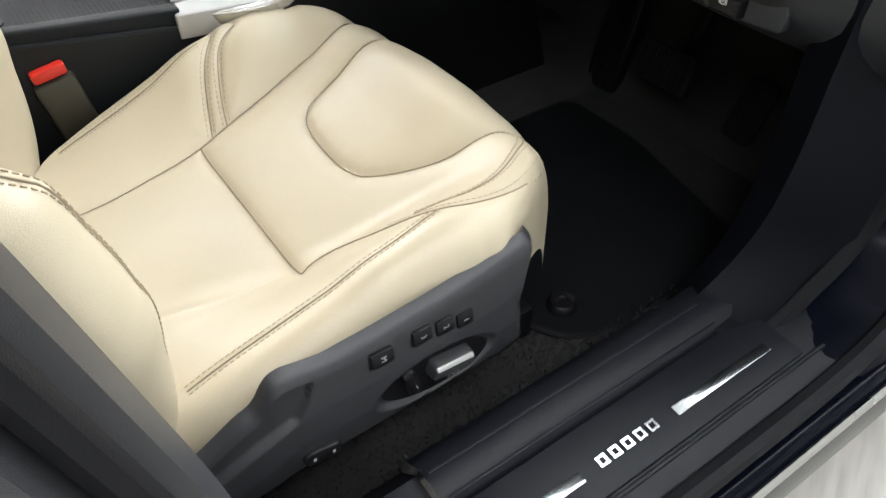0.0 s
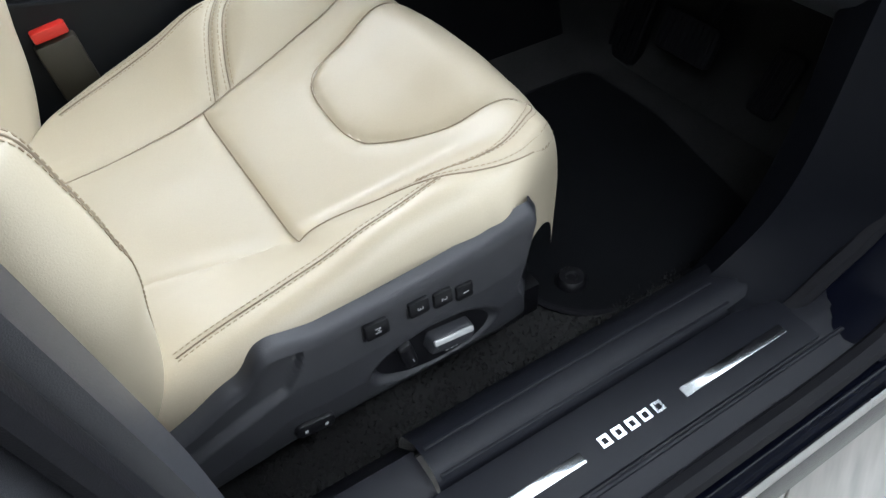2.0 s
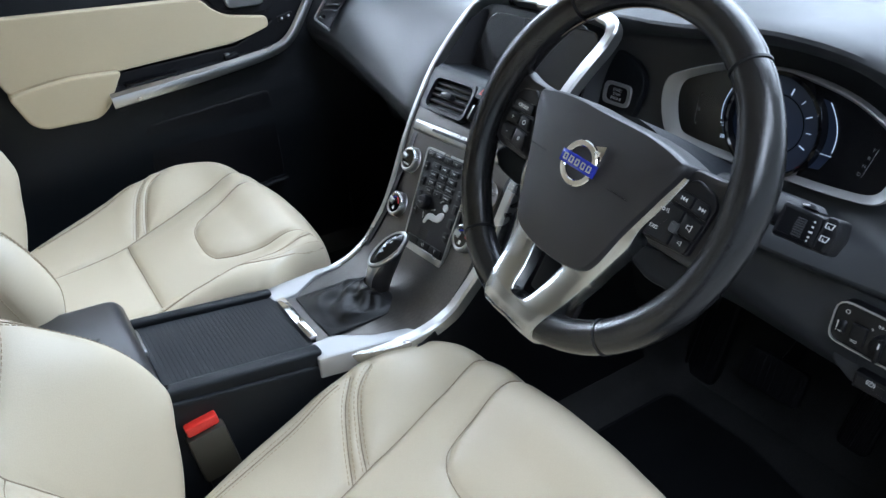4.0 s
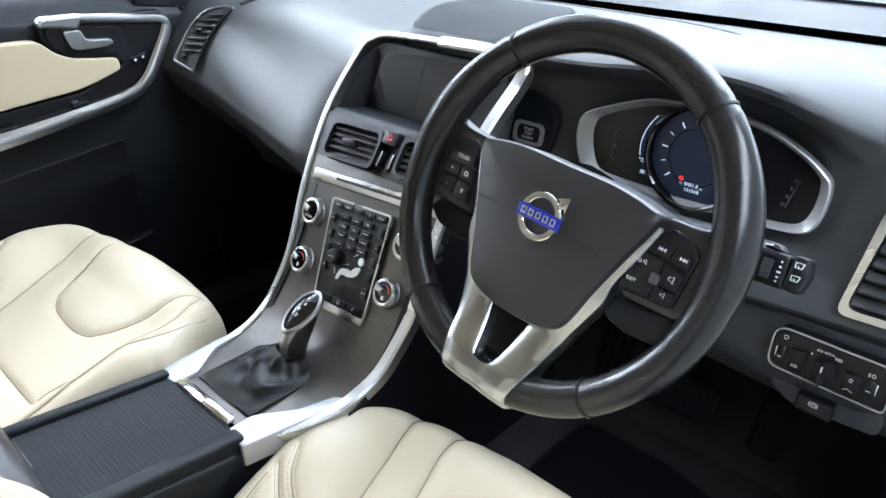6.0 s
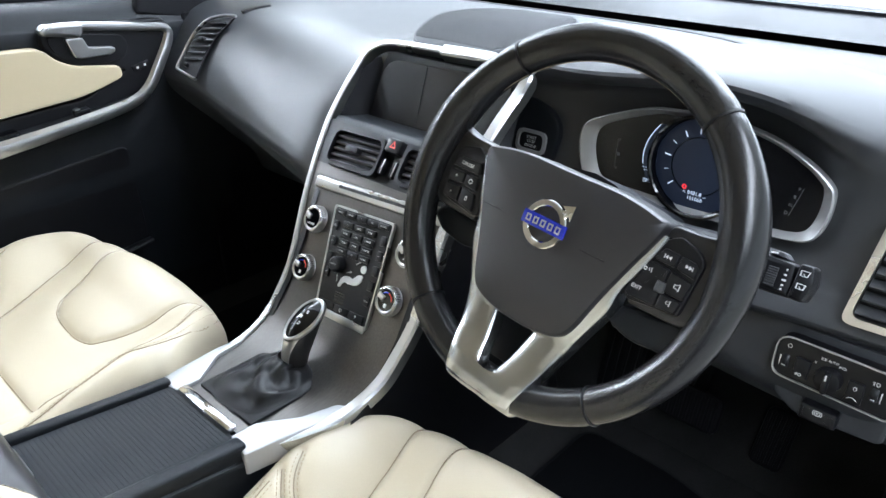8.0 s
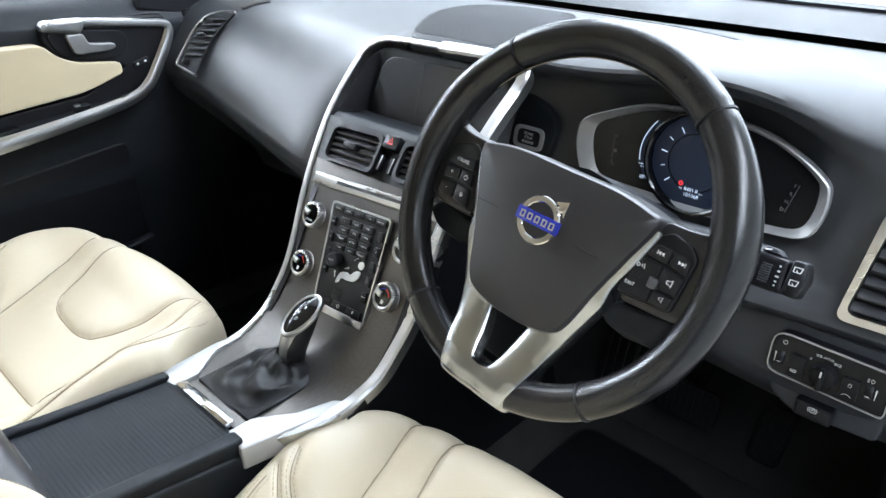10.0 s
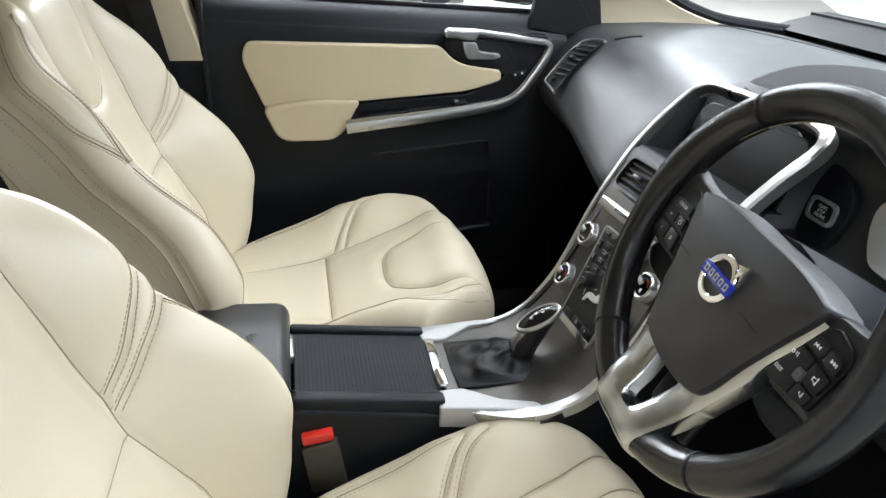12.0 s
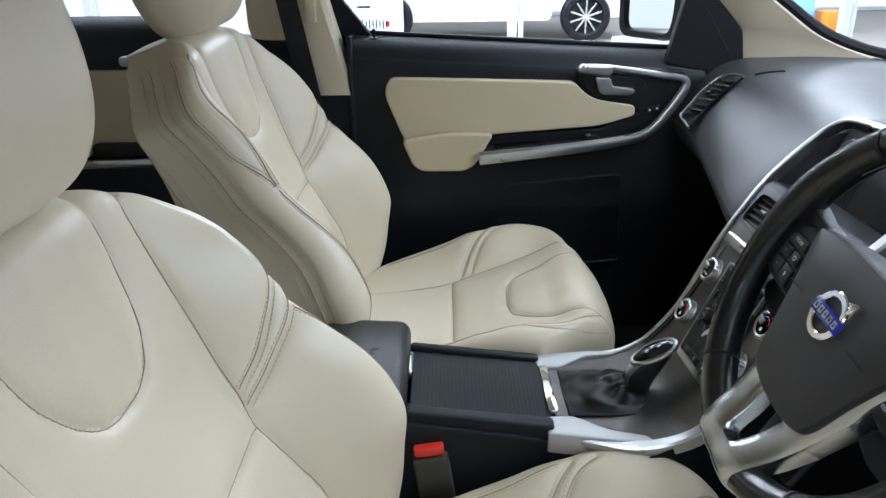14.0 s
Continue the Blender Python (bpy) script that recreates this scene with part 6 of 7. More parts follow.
    for i, row in enumerate(rows_txt):
        for j, t in enumerate(row):
            k = part("key", rbox(0.0195, 0.0085, 0.003, 0.001), BLACK, pad, "", pose(-0.0305 + j * 0.0225, 0.0515 - i * 0.0122, 0.006))
            letters(t, 0.0034, KEY_PRINT, k, pose(0, 0, 0.0016))
    for j, t in enumerate(("RADIO", "MEDIA", "\u25b2", "TEL", "MY CAR")):
        k = part("key", rbox(0.0200, 0.0075, 0.003, 0.001), BLACK, pad, "", pose(-0.0505 + j * 0.0213, 0.0652, 0.006))
        letters(t if t != "\u25b2" else "^", 0.0032, KEY_PRINT, k, pose(0, 0, 0.0016))
    for i, t in enumerate(("NAV", "<<", "", "AC")):
        k = part("key", rbox(0.0095, 0.013, 0.003, 0.001), BLACK, pad, "", pose(-0.0545 + i * 0.0022, 0.046 - i * 0.0215, 0.006))
        if t:
            letters(t, 0.0034, KEY_PRINT, k, pose(0, 0, 0.0016))
    for i, t in enumerate(("", ">>", "", "", "ECO+")):
        k = part("key", rbox(0.0095, 0.013, 0.003, 0.001), BLACK, pad, "", pose(0.0405 - i * 0.0004, 0.047 - i * 0.0205, 0.006))
        if t:
            letters(t, 0.0028, KEY_PRINT, k, pose(0, 0, 0.0016))
    part("auto_knob", lathe([(0, 0.012), (0.008, 0.012), (0.0105, 0.010), (0.0115, 0.0)], 28), BLACK, pad, "", pose(-0.0285, -0.0035, 0.005))
    letters("AUTO", 0.0036, KEY_PRINT, pad, pose(-0.0285, -0.0035, 0.0175))
    body = smooth_loop([(-0.0205, -0.0300), (-0.0150, -0.0170), (-0.0040, -0.0135), (0.0040, -0.0145), (0.0120, -0.0075), (0.0205, -0.0065), (0.0195, -0.0150), (0.0120, -0.0215), (0.0, -0.0235), (-0.0110, -0.0235), (-0.0165, -0.0310)], 4)
    part("airflow_key", prism(body, 0.002, 0.0005), KEY_WHITE, pad, "pale seat-shaped airflow key", pose(0, 0, 0.005))
    part("airflow_key", lathe([(0, 0.002), (0.0050, 0.0016), (0.0056, 0)], 20), KEY_WHITE, pad, "", pose(0.0190, 0.0022, 0.005))
    for x, y, a in ((0.0070, 0.0085, 40), (-0.0060, -0.0080, 20), (-0.0265, -0.0215, 105)):
        part("airflow_arrow", prism([(-0.005, -0.0005), (0.002, -0.0005), (0.002, -0.0017), (0.005, 0), (0.002, 0.0017), (0.002, 0.0005), (-0.005, 0.0005)], 0.0006), KEY_PRINT, pad, "", pose(x, y, 0.005, 0, 0, a))
    for i in range(5):
        part("pad_slot", rbox(0.020, 0.0012, 0.0006, 0), GLOSS, pad, "", pose(-0.012, -0.0395 - i * 0.0032, 0.0053))
    for i in range(3):
        k = part("key", rbox(0.028, 0.0095, 0.003, 0.001), BLACK, pad, "", pose(-0.0315 + i * 0.0295, -0.0605, 0.006))
        if i == 1:
            part("key_mark", ring_prism(oval(0.0025, 0.0025, 12), oval(0.0019, 0.0019, 12), 0.0003), WHITE_PRINT, k, "", pose(0, 0, 0.0015))
        if i == 2:
            letters("P", 0.006, WHITE_PRINT, k, pose(0, 0, 0.0016))
    # round knobs
    for y, z, lab in ((0.075, 0.838, "SOUND"), (0.068, 0.775, ""), (-0.104, 0.787, ""), (-0.112, 0.846, "")):
        k = part("rotary_knob", lathe([(0.0140, 0.010), (0.0158, 0.0115), (0.0172, 0.011), (0.0182, 0.009), (0.0188, 0.002), (0.020, 0.0)], 40), SILVER, c, "knurled silver rotary knob", stack_frame(y, z=z, lift=0.003))
        for i in range(36):
            a = 2 * math.pi * i / 36
            part("knurl", rbox(0.0012, 0.0015, 0.007, 0, 1), SILVER, k, "", Matrix.Rotation(a, 4, "Z") @ pose(0.0186, 0, 0.0055))
        part("knob_face", lathe([(0, 0.0098), (0.0140, 0.0098), (0.0145, 0.008)], 32), GLOSS, k)
        part("knob_pointer", prism([(-0.015, -0.003), (-0.004, -0.004), (-0.003, 0.004), (-0.015, 0.004)], 0.003, 0.001), SILVER, k, "", pose(0, 0, 0.0095, 0, 0, -15))
        if lab:
            letters(lab, 0.0045, WHITE_PRINT, k, pose(0, -0.008, 0.0101))
        else:
            part("heat_arc", sweep([(0.010 * math.cos(a), 0.010 * math.sin(a), 0.0102) for a in np.linspace(0.2, 1.4, 8)], oval(0.0009, 0.0004, 6), (0, 0, 1)), RED_PLASTIC, k)
            part("cool_arc", sweep([(0.010 * math.cos(a), 0.010 * math.sin(a), 0.0102) for a in np.linspace(1.5, 2.6, 8)], oval(0.0009, 0.0004, 6), (0, 0, 1)), BLUE_BADGE, k)
            part("seat_mark", rbox(0.004, 0.005, 0.0004, 0), WHITE_PRINT, k, "", pose(0.001, -0.007, 0.0101))
    # vents beside the hazard switch
    vent(c, stack_frame(0.046, z=0.929, lift=0.008) @ pose(0, 0, 0, 0, 0, 2), 0.096, 0.046, 5, mat=BLACK, rim=0.005)
    vent(c, stack_frame(-0.091, z=0.933, lift=0.008) @ pose(0, 0, 0, 0, 0, 2), 0.082, 0.046, 5, mat=BLACK, rim=0.005)
    hz = part("hazard_switch", prism(round_poly([(-0.014, -0.010), (0.014, -0.010), (0.014, 0.010), (-0.014, 0.010)], 0.004), 0.010, 0.002), BLACK, c, "black switch with a red triangle", stack_frame(-0.0205, z=0.9475, lift=0.002))
    tri_o = [(-0.0055, -0.004), (0.0055, -0.004), (0, 0.006)]
    part("hazard_triangle", ring_prism(tri_o, [(x * 0.62, y * 0.62 + 0.0002) for x, y in tri_o], 0.0005), RED_PLASTIC, hz, "", pose(0, 0, 0.010))
    for y in (-0.0125, -0.0345):
        w = part("vent_wheel", rbox(0.008, 0.024, 0.012, 0.004, 3), BLACK, c, "", stack_frame(y, z=0.9235, lift=0.004))
        part("wheel_edge", sweep([(0.003, -0.010, 0.006), (0.0045, 0, 0.0075), (0.003, 0.010, 0.006)], oval(0.0009, 0.0009, 6), (0, 0, 1)), SILVER, w)
    # body of the tunnel
    side = [(-0.52, 0.39), (0.80, 0.39), (0.75, 0.60), (0.62, 0.93), (0.54, 0.935), (0.49, 0.870), (0.425, 0.755), (0.385, 0.708), (0.34, 0.682), (0.222, 0.672), (0.02, 0.700), (-0.52, 0.700)]
    for s, y in ((1, 0.088), (-1, -0.096)):
        rear = [(-0.52, 0.39), (0.36, 0.39), (0.36, 0.682), (0.22, 0.674), (0.02, 0.706), (-0.52, 0.70)]
        part("side_panel", prism(round_poly(rear, 0.004), 0.016, 0.004), DARK, c, "", axes((0, y - 0.008 * s, 0), (1, 0, 0), (0, 0, 1), (0, -1, 0)) if s < 0 else axes((0, y + 0.008, 0), (1, 0, 0), (0, 0, 1), (0, -1, 0)))
    for y in (0.100, -0.135):
        fr = [(0.30, 0.39), (0.80, 0.39), (0.75, 0.60), (0.64, 0.93), (0.54, 0.93), (0.485, 0.870), (0.420, 0.755), (0.380, 0.706), (0.34, 0.680), (0.30, 0.672)]
        part("stack_flank", prism(fr, 0.010), BLACK, c, "", axes((0, y, 0), (1, 0, 0), (0, 0, 1), (0, -1, 0)))
    part("console_rail", moved(rbox(0.20, 0.022, 0.030, 0.005, 3), pose(0.115, -0.088, 0.693, 0, 7, 0)), DARK, c)
    part("console_rail", moved(rbox(0.20, 0.016, 0.030, 0.005, 3), pose(0.115, 0.084, 0.693, 0, 7, 0)), DARK, c)
    cover = part("roller_cover", rbox(0.196, 0.150, 0.006, 0.001, 1), DARK, c, "ribbed black roller cover", pose(0.118, 0.0, 0.697, 0, 7, 0))
    for i in range(34):
        part("cover_slat", rbox(0.0050, 0.148, 0.0022, 0.0010, 1), DARK, cover, "", pose(-0.095 + i * 0.00575, 0, 0.0022))
    lid = part("armrest_lid", rbox(0.34, 0.215, 0.055, 0.020, 4, (0, 0, 0)), BLACK_LEATHER, c, "black leather armrest lid", pose(-0.152, 0.0, 0.735, 0, 3, 0))
    part("lid_catch", rbox(0.012, 0.060, 0.016, 0.005, 3), SILVER, lid, "satin silver catch", pose(0.170, 0.030, -0.012))
    for i in range(4):
        a = i * 0.9
        part("lid_emboss", sweep([(-0.012 + 0.010 * math.cos(a + t), 0.008 * math.sin(a * 1.7 + 2 * t), 0) for t in (0, 0.5, 1.0, 1.5)], oval(0.0012, 0.0008, 6), (0, 0, 1)), BLACK, lid, "", pose(0.125 + 0.006 * i, 0.0, 0.0275))
    part("lid_seam", sweep([(-0.16, -0.104, 0.004), (0.15, -0.104, 0.004), (0.165, -0.09, 0.004)], oval(0.0016, 0.0016, 6), (0, 0, 1)), BLACK, lid)


def gear_lever():
    g = thing("gear_lever", "gear lever with black leather gaiter and glossy knob", "gear lever")
    part("gaiter_frame", rbox(0.120, 0.118, 0.006, 0.003, 2, (0.300, -0.008, 0.687)), BLACK, g)
    rows = []
    for i in range(22):
        t = i / 21
        cx, cy, cz = 0.300 + 0.024 * t + 0.012 * t * t, -0.008 - 0.006 * t, 0.688 + 0.028 * t ** 0.8
        half = 0.048 * (1 - t) ** 1.35 + 0.0135
        row = []
        for j in range(48):
            a = 2 * math.pi * j / 48
            q = (abs(math.cos(a)) ** 4 + abs(math.sin(a)) ** 4) ** -0.25 if t < 0.9 else 1
            q = q * (1 - t) + t
            fold = 1 + (0.12 * math.sin(10 * t + 2.4 * math.sin(a + 0.6)) + 0.06 * math.sin(3 * a + 5 * t) + 0.02 * math.sin(7 * a - 9 * t)) * math.sin(math.pi * t)
            row.append((cx + half * q * fold * math.cos(a), cy + half * q * fold * math.sin(a) * 0.95, cz + (0.0035 * math.sin(4 * a + 13 * t) + 0.001 * math.sin(7 * a - 9 * t + 1)) * math.sin(math.pi * t)))
        rows.append(row)
    part("gaiter", grid_bm(rows, close_v=True), GAITER, g, "creased black leather gaiter")
    # knob: a loft from the leather's top up to the egg-shaped cap
    y0 = -0.018
    rear = smooth_loop([(0.325, 0.702), (0.3245, 0.716), (0.3265, 0.732), (0.3315, 0.745)], 4, False)
    front = smooth_loop([(0.359, 0.698), (0.364, 0.716), (0.376, 0.742), (0.392, 0.776)], 4, False)
    half = smooth_loop([(0.0145, 0), (0.0155, 0), (0.0180, 0), (0.0205, 0)], 4, False)

    def section(i, grow=0.0, lift=0.0, arc=None, n=40):
        r, f, w = np.array(rear[i]), np.array(front[i]), half[i][0] + grow
        c, e = (r + f) / 2, (f - r) / 2
        ln = np.linalg.norm(e)
        e, up = e / ln, np.array([-e[1], e[0]]) / ln
        out = []
        for a in (np.linspace(0, 2 * math.pi, n, endpoint=False) if arc is None else np.linspace(*arc, n)):
            p = c + e * (ln + grow) * math.cos(a) + up * lift
            out.append((p[0], y0 - 0.006 * (i / 12) + w * (1 + 0.1 * math.cos(a)) * math.sin(a), p[1]))
        return out
    knob = part("knob", grid_bm([section(i) for i in range(13)], close_v=True), BLACK_LEATHER, g)
    part("silver_neck", grid_bm([section(i, 0.0009, 0, (math.pi - 1.5, math.pi + 0.60 + 0.2 * max(0, i - 7) / 5), 20) for i in range(13)]), SILVER, knob, "silver neck insert")
    rim = [section(12, gr, lf) for gr, lf in ((-0.001, -0.002), (0.0012, 0.0), (0.0018, 0.0025), (0.0008, 0.005), (-0.0018, 0.006), (-0.0035, 0.0052))]
    part("knob_rim", grid_bm(rim, close_v=True), SILVER, knob, "bright silver rim")
    r, f = np.array(rear[12]), np.array(front[12])
    ex = Vector((f[0] - r[0], 0, f[1] - r[1])).normalized()
    nrm = Vector((-ex.z, 0, ex.x))
    m = axes(((r[0] + f[0]) / 2, y0 - 0.006, (r[1] + f[1]) / 2), ex, nrm.cross(ex), nrm)
    ln = np.linalg.norm(f - r) / 2
    dome = [[((ln - 0.003) * q * math.cos(a), 0.0178 * (1 + 0.1 * math.cos(a)) * q * math.sin(a), 0.005 + 0.006 * (1 - q * q)) for a in np.linspace(0, 2 * math.pi, 40, endpoint=False)] for q in (1.0, 0.85, 0.7, 0.5, 0.3, 0.1, 0.002)]
    part("knob_top", grid_bm(dome, close_v=True), GLOSS, knob, "gloss black shift pattern", m)
    for i, ch in enumerate("PRND"):
        x = 0.018 - i * 0.009
        letters(ch, 0.0068, WHITE_PRINT, knob, m @ pose(x, -0.002 + 0.0022 * (-1) ** i, 0.0114 - 0.006 * (x / ln) ** 2, 0, 0, -90))


# ---------- passenger side ----------
def door_pose(y):
    """Local x along the car, y up, z into the cabin."""
    return axes((0, y, 0), (1, 0, 0), (0, 0, 1), (0, -1, 0))


def passenger_door():
    d = thing("door_1", "charcoal car door with cream leather insert and silver trim", "car door", kind="structure")
    # belt, upper slope and lower panel as one moulded skin
    sec = [(0.810, 1.100), (0.795, 1.104), (0.765, 1.100), (0.742, 1.085), (0.728, 1.060), (0.722, 1.045), (0.722, 0.90), (0.715, 0.80), (0.712, 0.72), (0.725, 0.60), (0.735, 0.47), (0.74, 0.40)]
    rows = []
    for x in np.linspace(-0.125, 0.70, 40):
        rise = -0.004 - 0.061 * x
        rows.append([(x, y, z + rise * float(sstep(0.9, 1.06, z))) for y, z in smooth_loop(sec, 4, False)])
    part("door_skin", grid_bm(rows), DARK, d, "charcoal moulded panel")
    part("door_edge", moved(rbox(0.012, 0.10, 0.70, 0.004), pose(-0.130, 0.770, 0.76)), DARK, d)
    # cream insert
    ins = [(-0.046, 1.024), (0.360, 1.010), (0.380, 0.986), (0.410, 0.970), (0.492, 0.957), (0.494, 0.936), (0.42, 0.914), (0.18, 0.898), (-0.015, 0.886), (-0.056, 0.990)]
    part("door_insert", prism(round_poly(ins, [0.03, 0.015, 0.015, 0.015, 0.008, 0.009, 0.03, 0.02, 0.015, 0.03]), 0.034, 0.003), LEATHER_SIDE, d, "cream leather door insert", door_pose(0.728))
    arm = [(-0.020, 0.890), (0.090, 0.906), (0.182, 0.902), (0.166, 0.876), (0.148, 0.840), (0.122, 0.820), (0.026, 0.820), (0.004, 0.832)]
    part("door_armrest", prism(round_poly(arm, [0.012, 0.03, 0.010, 0.012, 0.02, 0.03, 0.03, 0.02]), 0.054, 0.004), LEATHER_SIDE, d, "cream padded armrest", door_pose(0.728))
    part("armrest_seam", sweep([(-0.014, 0.6935, 0.893), (0.035, 0.693, 0.902), (0.09, 0.693, 0.9065), (0.175, 0.693, 0.9035)], oval(0.0006, 0.0006, 6), (0, 1, 0)), THREAD, d)
    # black switch tray and handle bowl
    tray = [(0.150, 0.850), (0.52, 0.875), (0.60, 0.985), (0.60, 1.030), (0.372, 1.042), (0.366, 1.015), (0.384, 0.984), (0.412, 0.967), (0.507, 0.946), (0.42, 0.906), (0.185, 0.894)]
    part("switch_tray", prism(round_poly(tray, 0.008), 0.022, 0.004), BLACK, d, "", door_pose(0.728))
    ledge = [[(x, y, z) for x, z in ((0.16, 0.868), (0.30, 0.876), (0.45, 0.888), (0.53, 0.900))] for y in (0.735, 0.668)]
    part("armrest_ledge", grid_bm(ledge), BLACK, d)
    part("pull_recess", rbox(0.105, 0.034, 0.012, 0.005, 2), GLOSS, d, "", pose(0.235, 0.692, 0.872, 0, -4, 0))
    part("window_switch", rbox(0.030, 0.016, 0.012, 0.003, 2), BLACK, d, "", pose(0.40, 0.690, 0.889, 0, -5, 0))
    part("switch_tip", rbox(0.010, 0.012, 0.003, 0.001), SILVER, d, "", pose(0.392, 0.688, 0.896, 0, -5, 0))
    trim = [(0.150, 0.664, 0.850), (0.22, 0.660, 0.858), (0.32, 0.660, 0.868), (0.44, 0.664, 0.882), (0.50, 0.670, 0.893), (0.535, 0.678, 0.912), (0.562, 0.688, 0.940), (0.590, 0.696, 0.976),
            (0.601, 0.698, 0.998), (0.600, 0.698, 1.008), (0.590, 0.698, 1.0150), (0.55, 0.698, 1.0205), (0.50, 0.698, 1.0280), (0.44, 0.698, 1.0365), (0.400, 0.698, 1.0400)]
    w = lambda t: 0.95 - 0.25 * float(sstep(0.0, 0.3, t)) - 0.2 * float(sstep(0.45, 0.7, t))
    part("silver_trim", sweep(trim, [(-0.016, -0.006), (-0.010, 0.004), (0.0, 0.007), (0.012, 0.004), (0.016, -0.006)], (0, -1, 0), scale=w), SILVER, d, "satin silver trim loop")
    grip = [(0.362, 1.038), (0.370, 1.0485), (0.440, 1.0450), (0.439, 1.0290), (0.430, 1.0180), (0.366, 1.0300)]
    part("handle_mount", prism(round_poly(grip, [0.008, 0.008, 0.004, 0.004, 0.006, 0.008]), 0.016, 0.006), SILVER, d, "", door_pose(0.706))
    lever = [(0.403, 1.0200), (0.434, 1.0185), (0.441, 1.0000), (0.4866, 0.9945), (0.4900, 0.9865), (0.4780, 0.9805), (0.4220, 0.9820), (0.4125, 0.9870)]
    part("door_handle", prism(round_poly(lever, 0.005), 0.016, 0.002), SILVER, d, "satin silver door pull", door_pose(0.708))
    bowl = [(0.374, 1.026), (0.445, 1.022), (0.51, 1.012), (0.520, 0.990), (0.505, 0.966), (0.45, 0.966), (0.398, 0.980), (0.382, 0.998)]
    part("handle_bowl", prism(round_poly(bowl, 0.012), 0.004, 0.001), BLACK, d, "", door_pose(0.7065))
    lk = part("lock_switch", rbox(0.034, 0.012, 0.006, 0.002), BLACK, d, "", door_pose(0.7045) @ pose(0.535, 0.948, 0, 0, 0, 12))
    for x in (-0.008, 0.008):
        part("lock_mark", rbox(0.004, 0.004, 0.0005, 0), WHITE_PRINT, lk, "", pose(x, 0, 0.0032))
    part("lock_pin", lathe([(0, 0.022), (0.004, 0.021), (0.0045, 0.015), (0.003, 0.010), (0.003, 0.004), (0.008, 0.002), (0.008, 0)], 16), BLACK, d, "", pose(-0.078, 0.765, 1.100))
    pocket = [(0.20, 0.775), (0.48, 0.800), (0.485, 0.59), (0.24, 0.575), (0.205, 0.60)]
    part("door_pocket", prism(round_poly(pocket, 0.02), 0.006, 0.004), BLACK, d, "", door_pose(0.718))
    part("pocket_lip", sweep([(0.16, 0.690, 0.60), (0.30, 0.682, 0.585), (0.48, 0.690, 0.597)], oval(0.006, 0.010, 8), (0, -1, 0)), DARK, d)
    # corner triangle and window
    tri = [(0.560, 1.040), (0.740, 1.000), (0.722, 1.11), (0.655, 1.185), (0.600, 1.22)]
    part("mirror_sail", prism(round_poly(tri, 0.006), 0.02, 0.005), BLACK, d, "black mirror triangle trim", door_pose(0.752))
    part("window_pane", rbox(0.86, 0.004, 0.55, 0), GLASS, d, "", pose(0.17, 0.805, 1.36)).visible_shadow = False
    part("window_bead", rbox(0.78, 0.012, 0.012, 0.004, 2), RUBBER, d, "", pose(0.22, 0.796, 1.090, 0, 3.5, 0))


def door_mirror():
    m = thing("door_mirror", "black door mirror with bright glass outside the window", "door mirror")
    place = axes((0.585, 0.965, 1.145), (0.51, -0.86, 0), (0, 0, 1), (-0.86, -0.51, 0))
    o = round_poly([(-0.080, -0.062), (0.070, -0.062), (0.080, -0.02), (0.082, 0.07), (-0.085, 0.075)], 0.03, 6)
    part("housing", prism([(x * 1.18, y * 1.22) for x, y in o], 0.06, 0.02), BLACK, m, "", place @ pose(0, 0, -0.06) )
    part("housing_back", prism([(x * 1.14, y * 1.16) for x, y in o], 0.05, 0.035), BLUE_PAINT, m, "dark blue painted shell", place @ pose(0, 0, -0.062, 0, 180, 0) @ pose(0, 0, 0))
    part("mirror_surround", ring_prism([(x * 1.2, y * 1.24) for x, y in o], o, 0.014), BLACK, m, "", place)
    part("mirror_pane", prism(o, 0.003, 0.001), MIRROR, m, "mirror glass", place @ pose(0, 0, 0.002))
    part("arm", rbox(0.06, 0.14, 0.035, 0.012, 2), BLACK, m, "", pose(0.655, 0.86, 1.085))


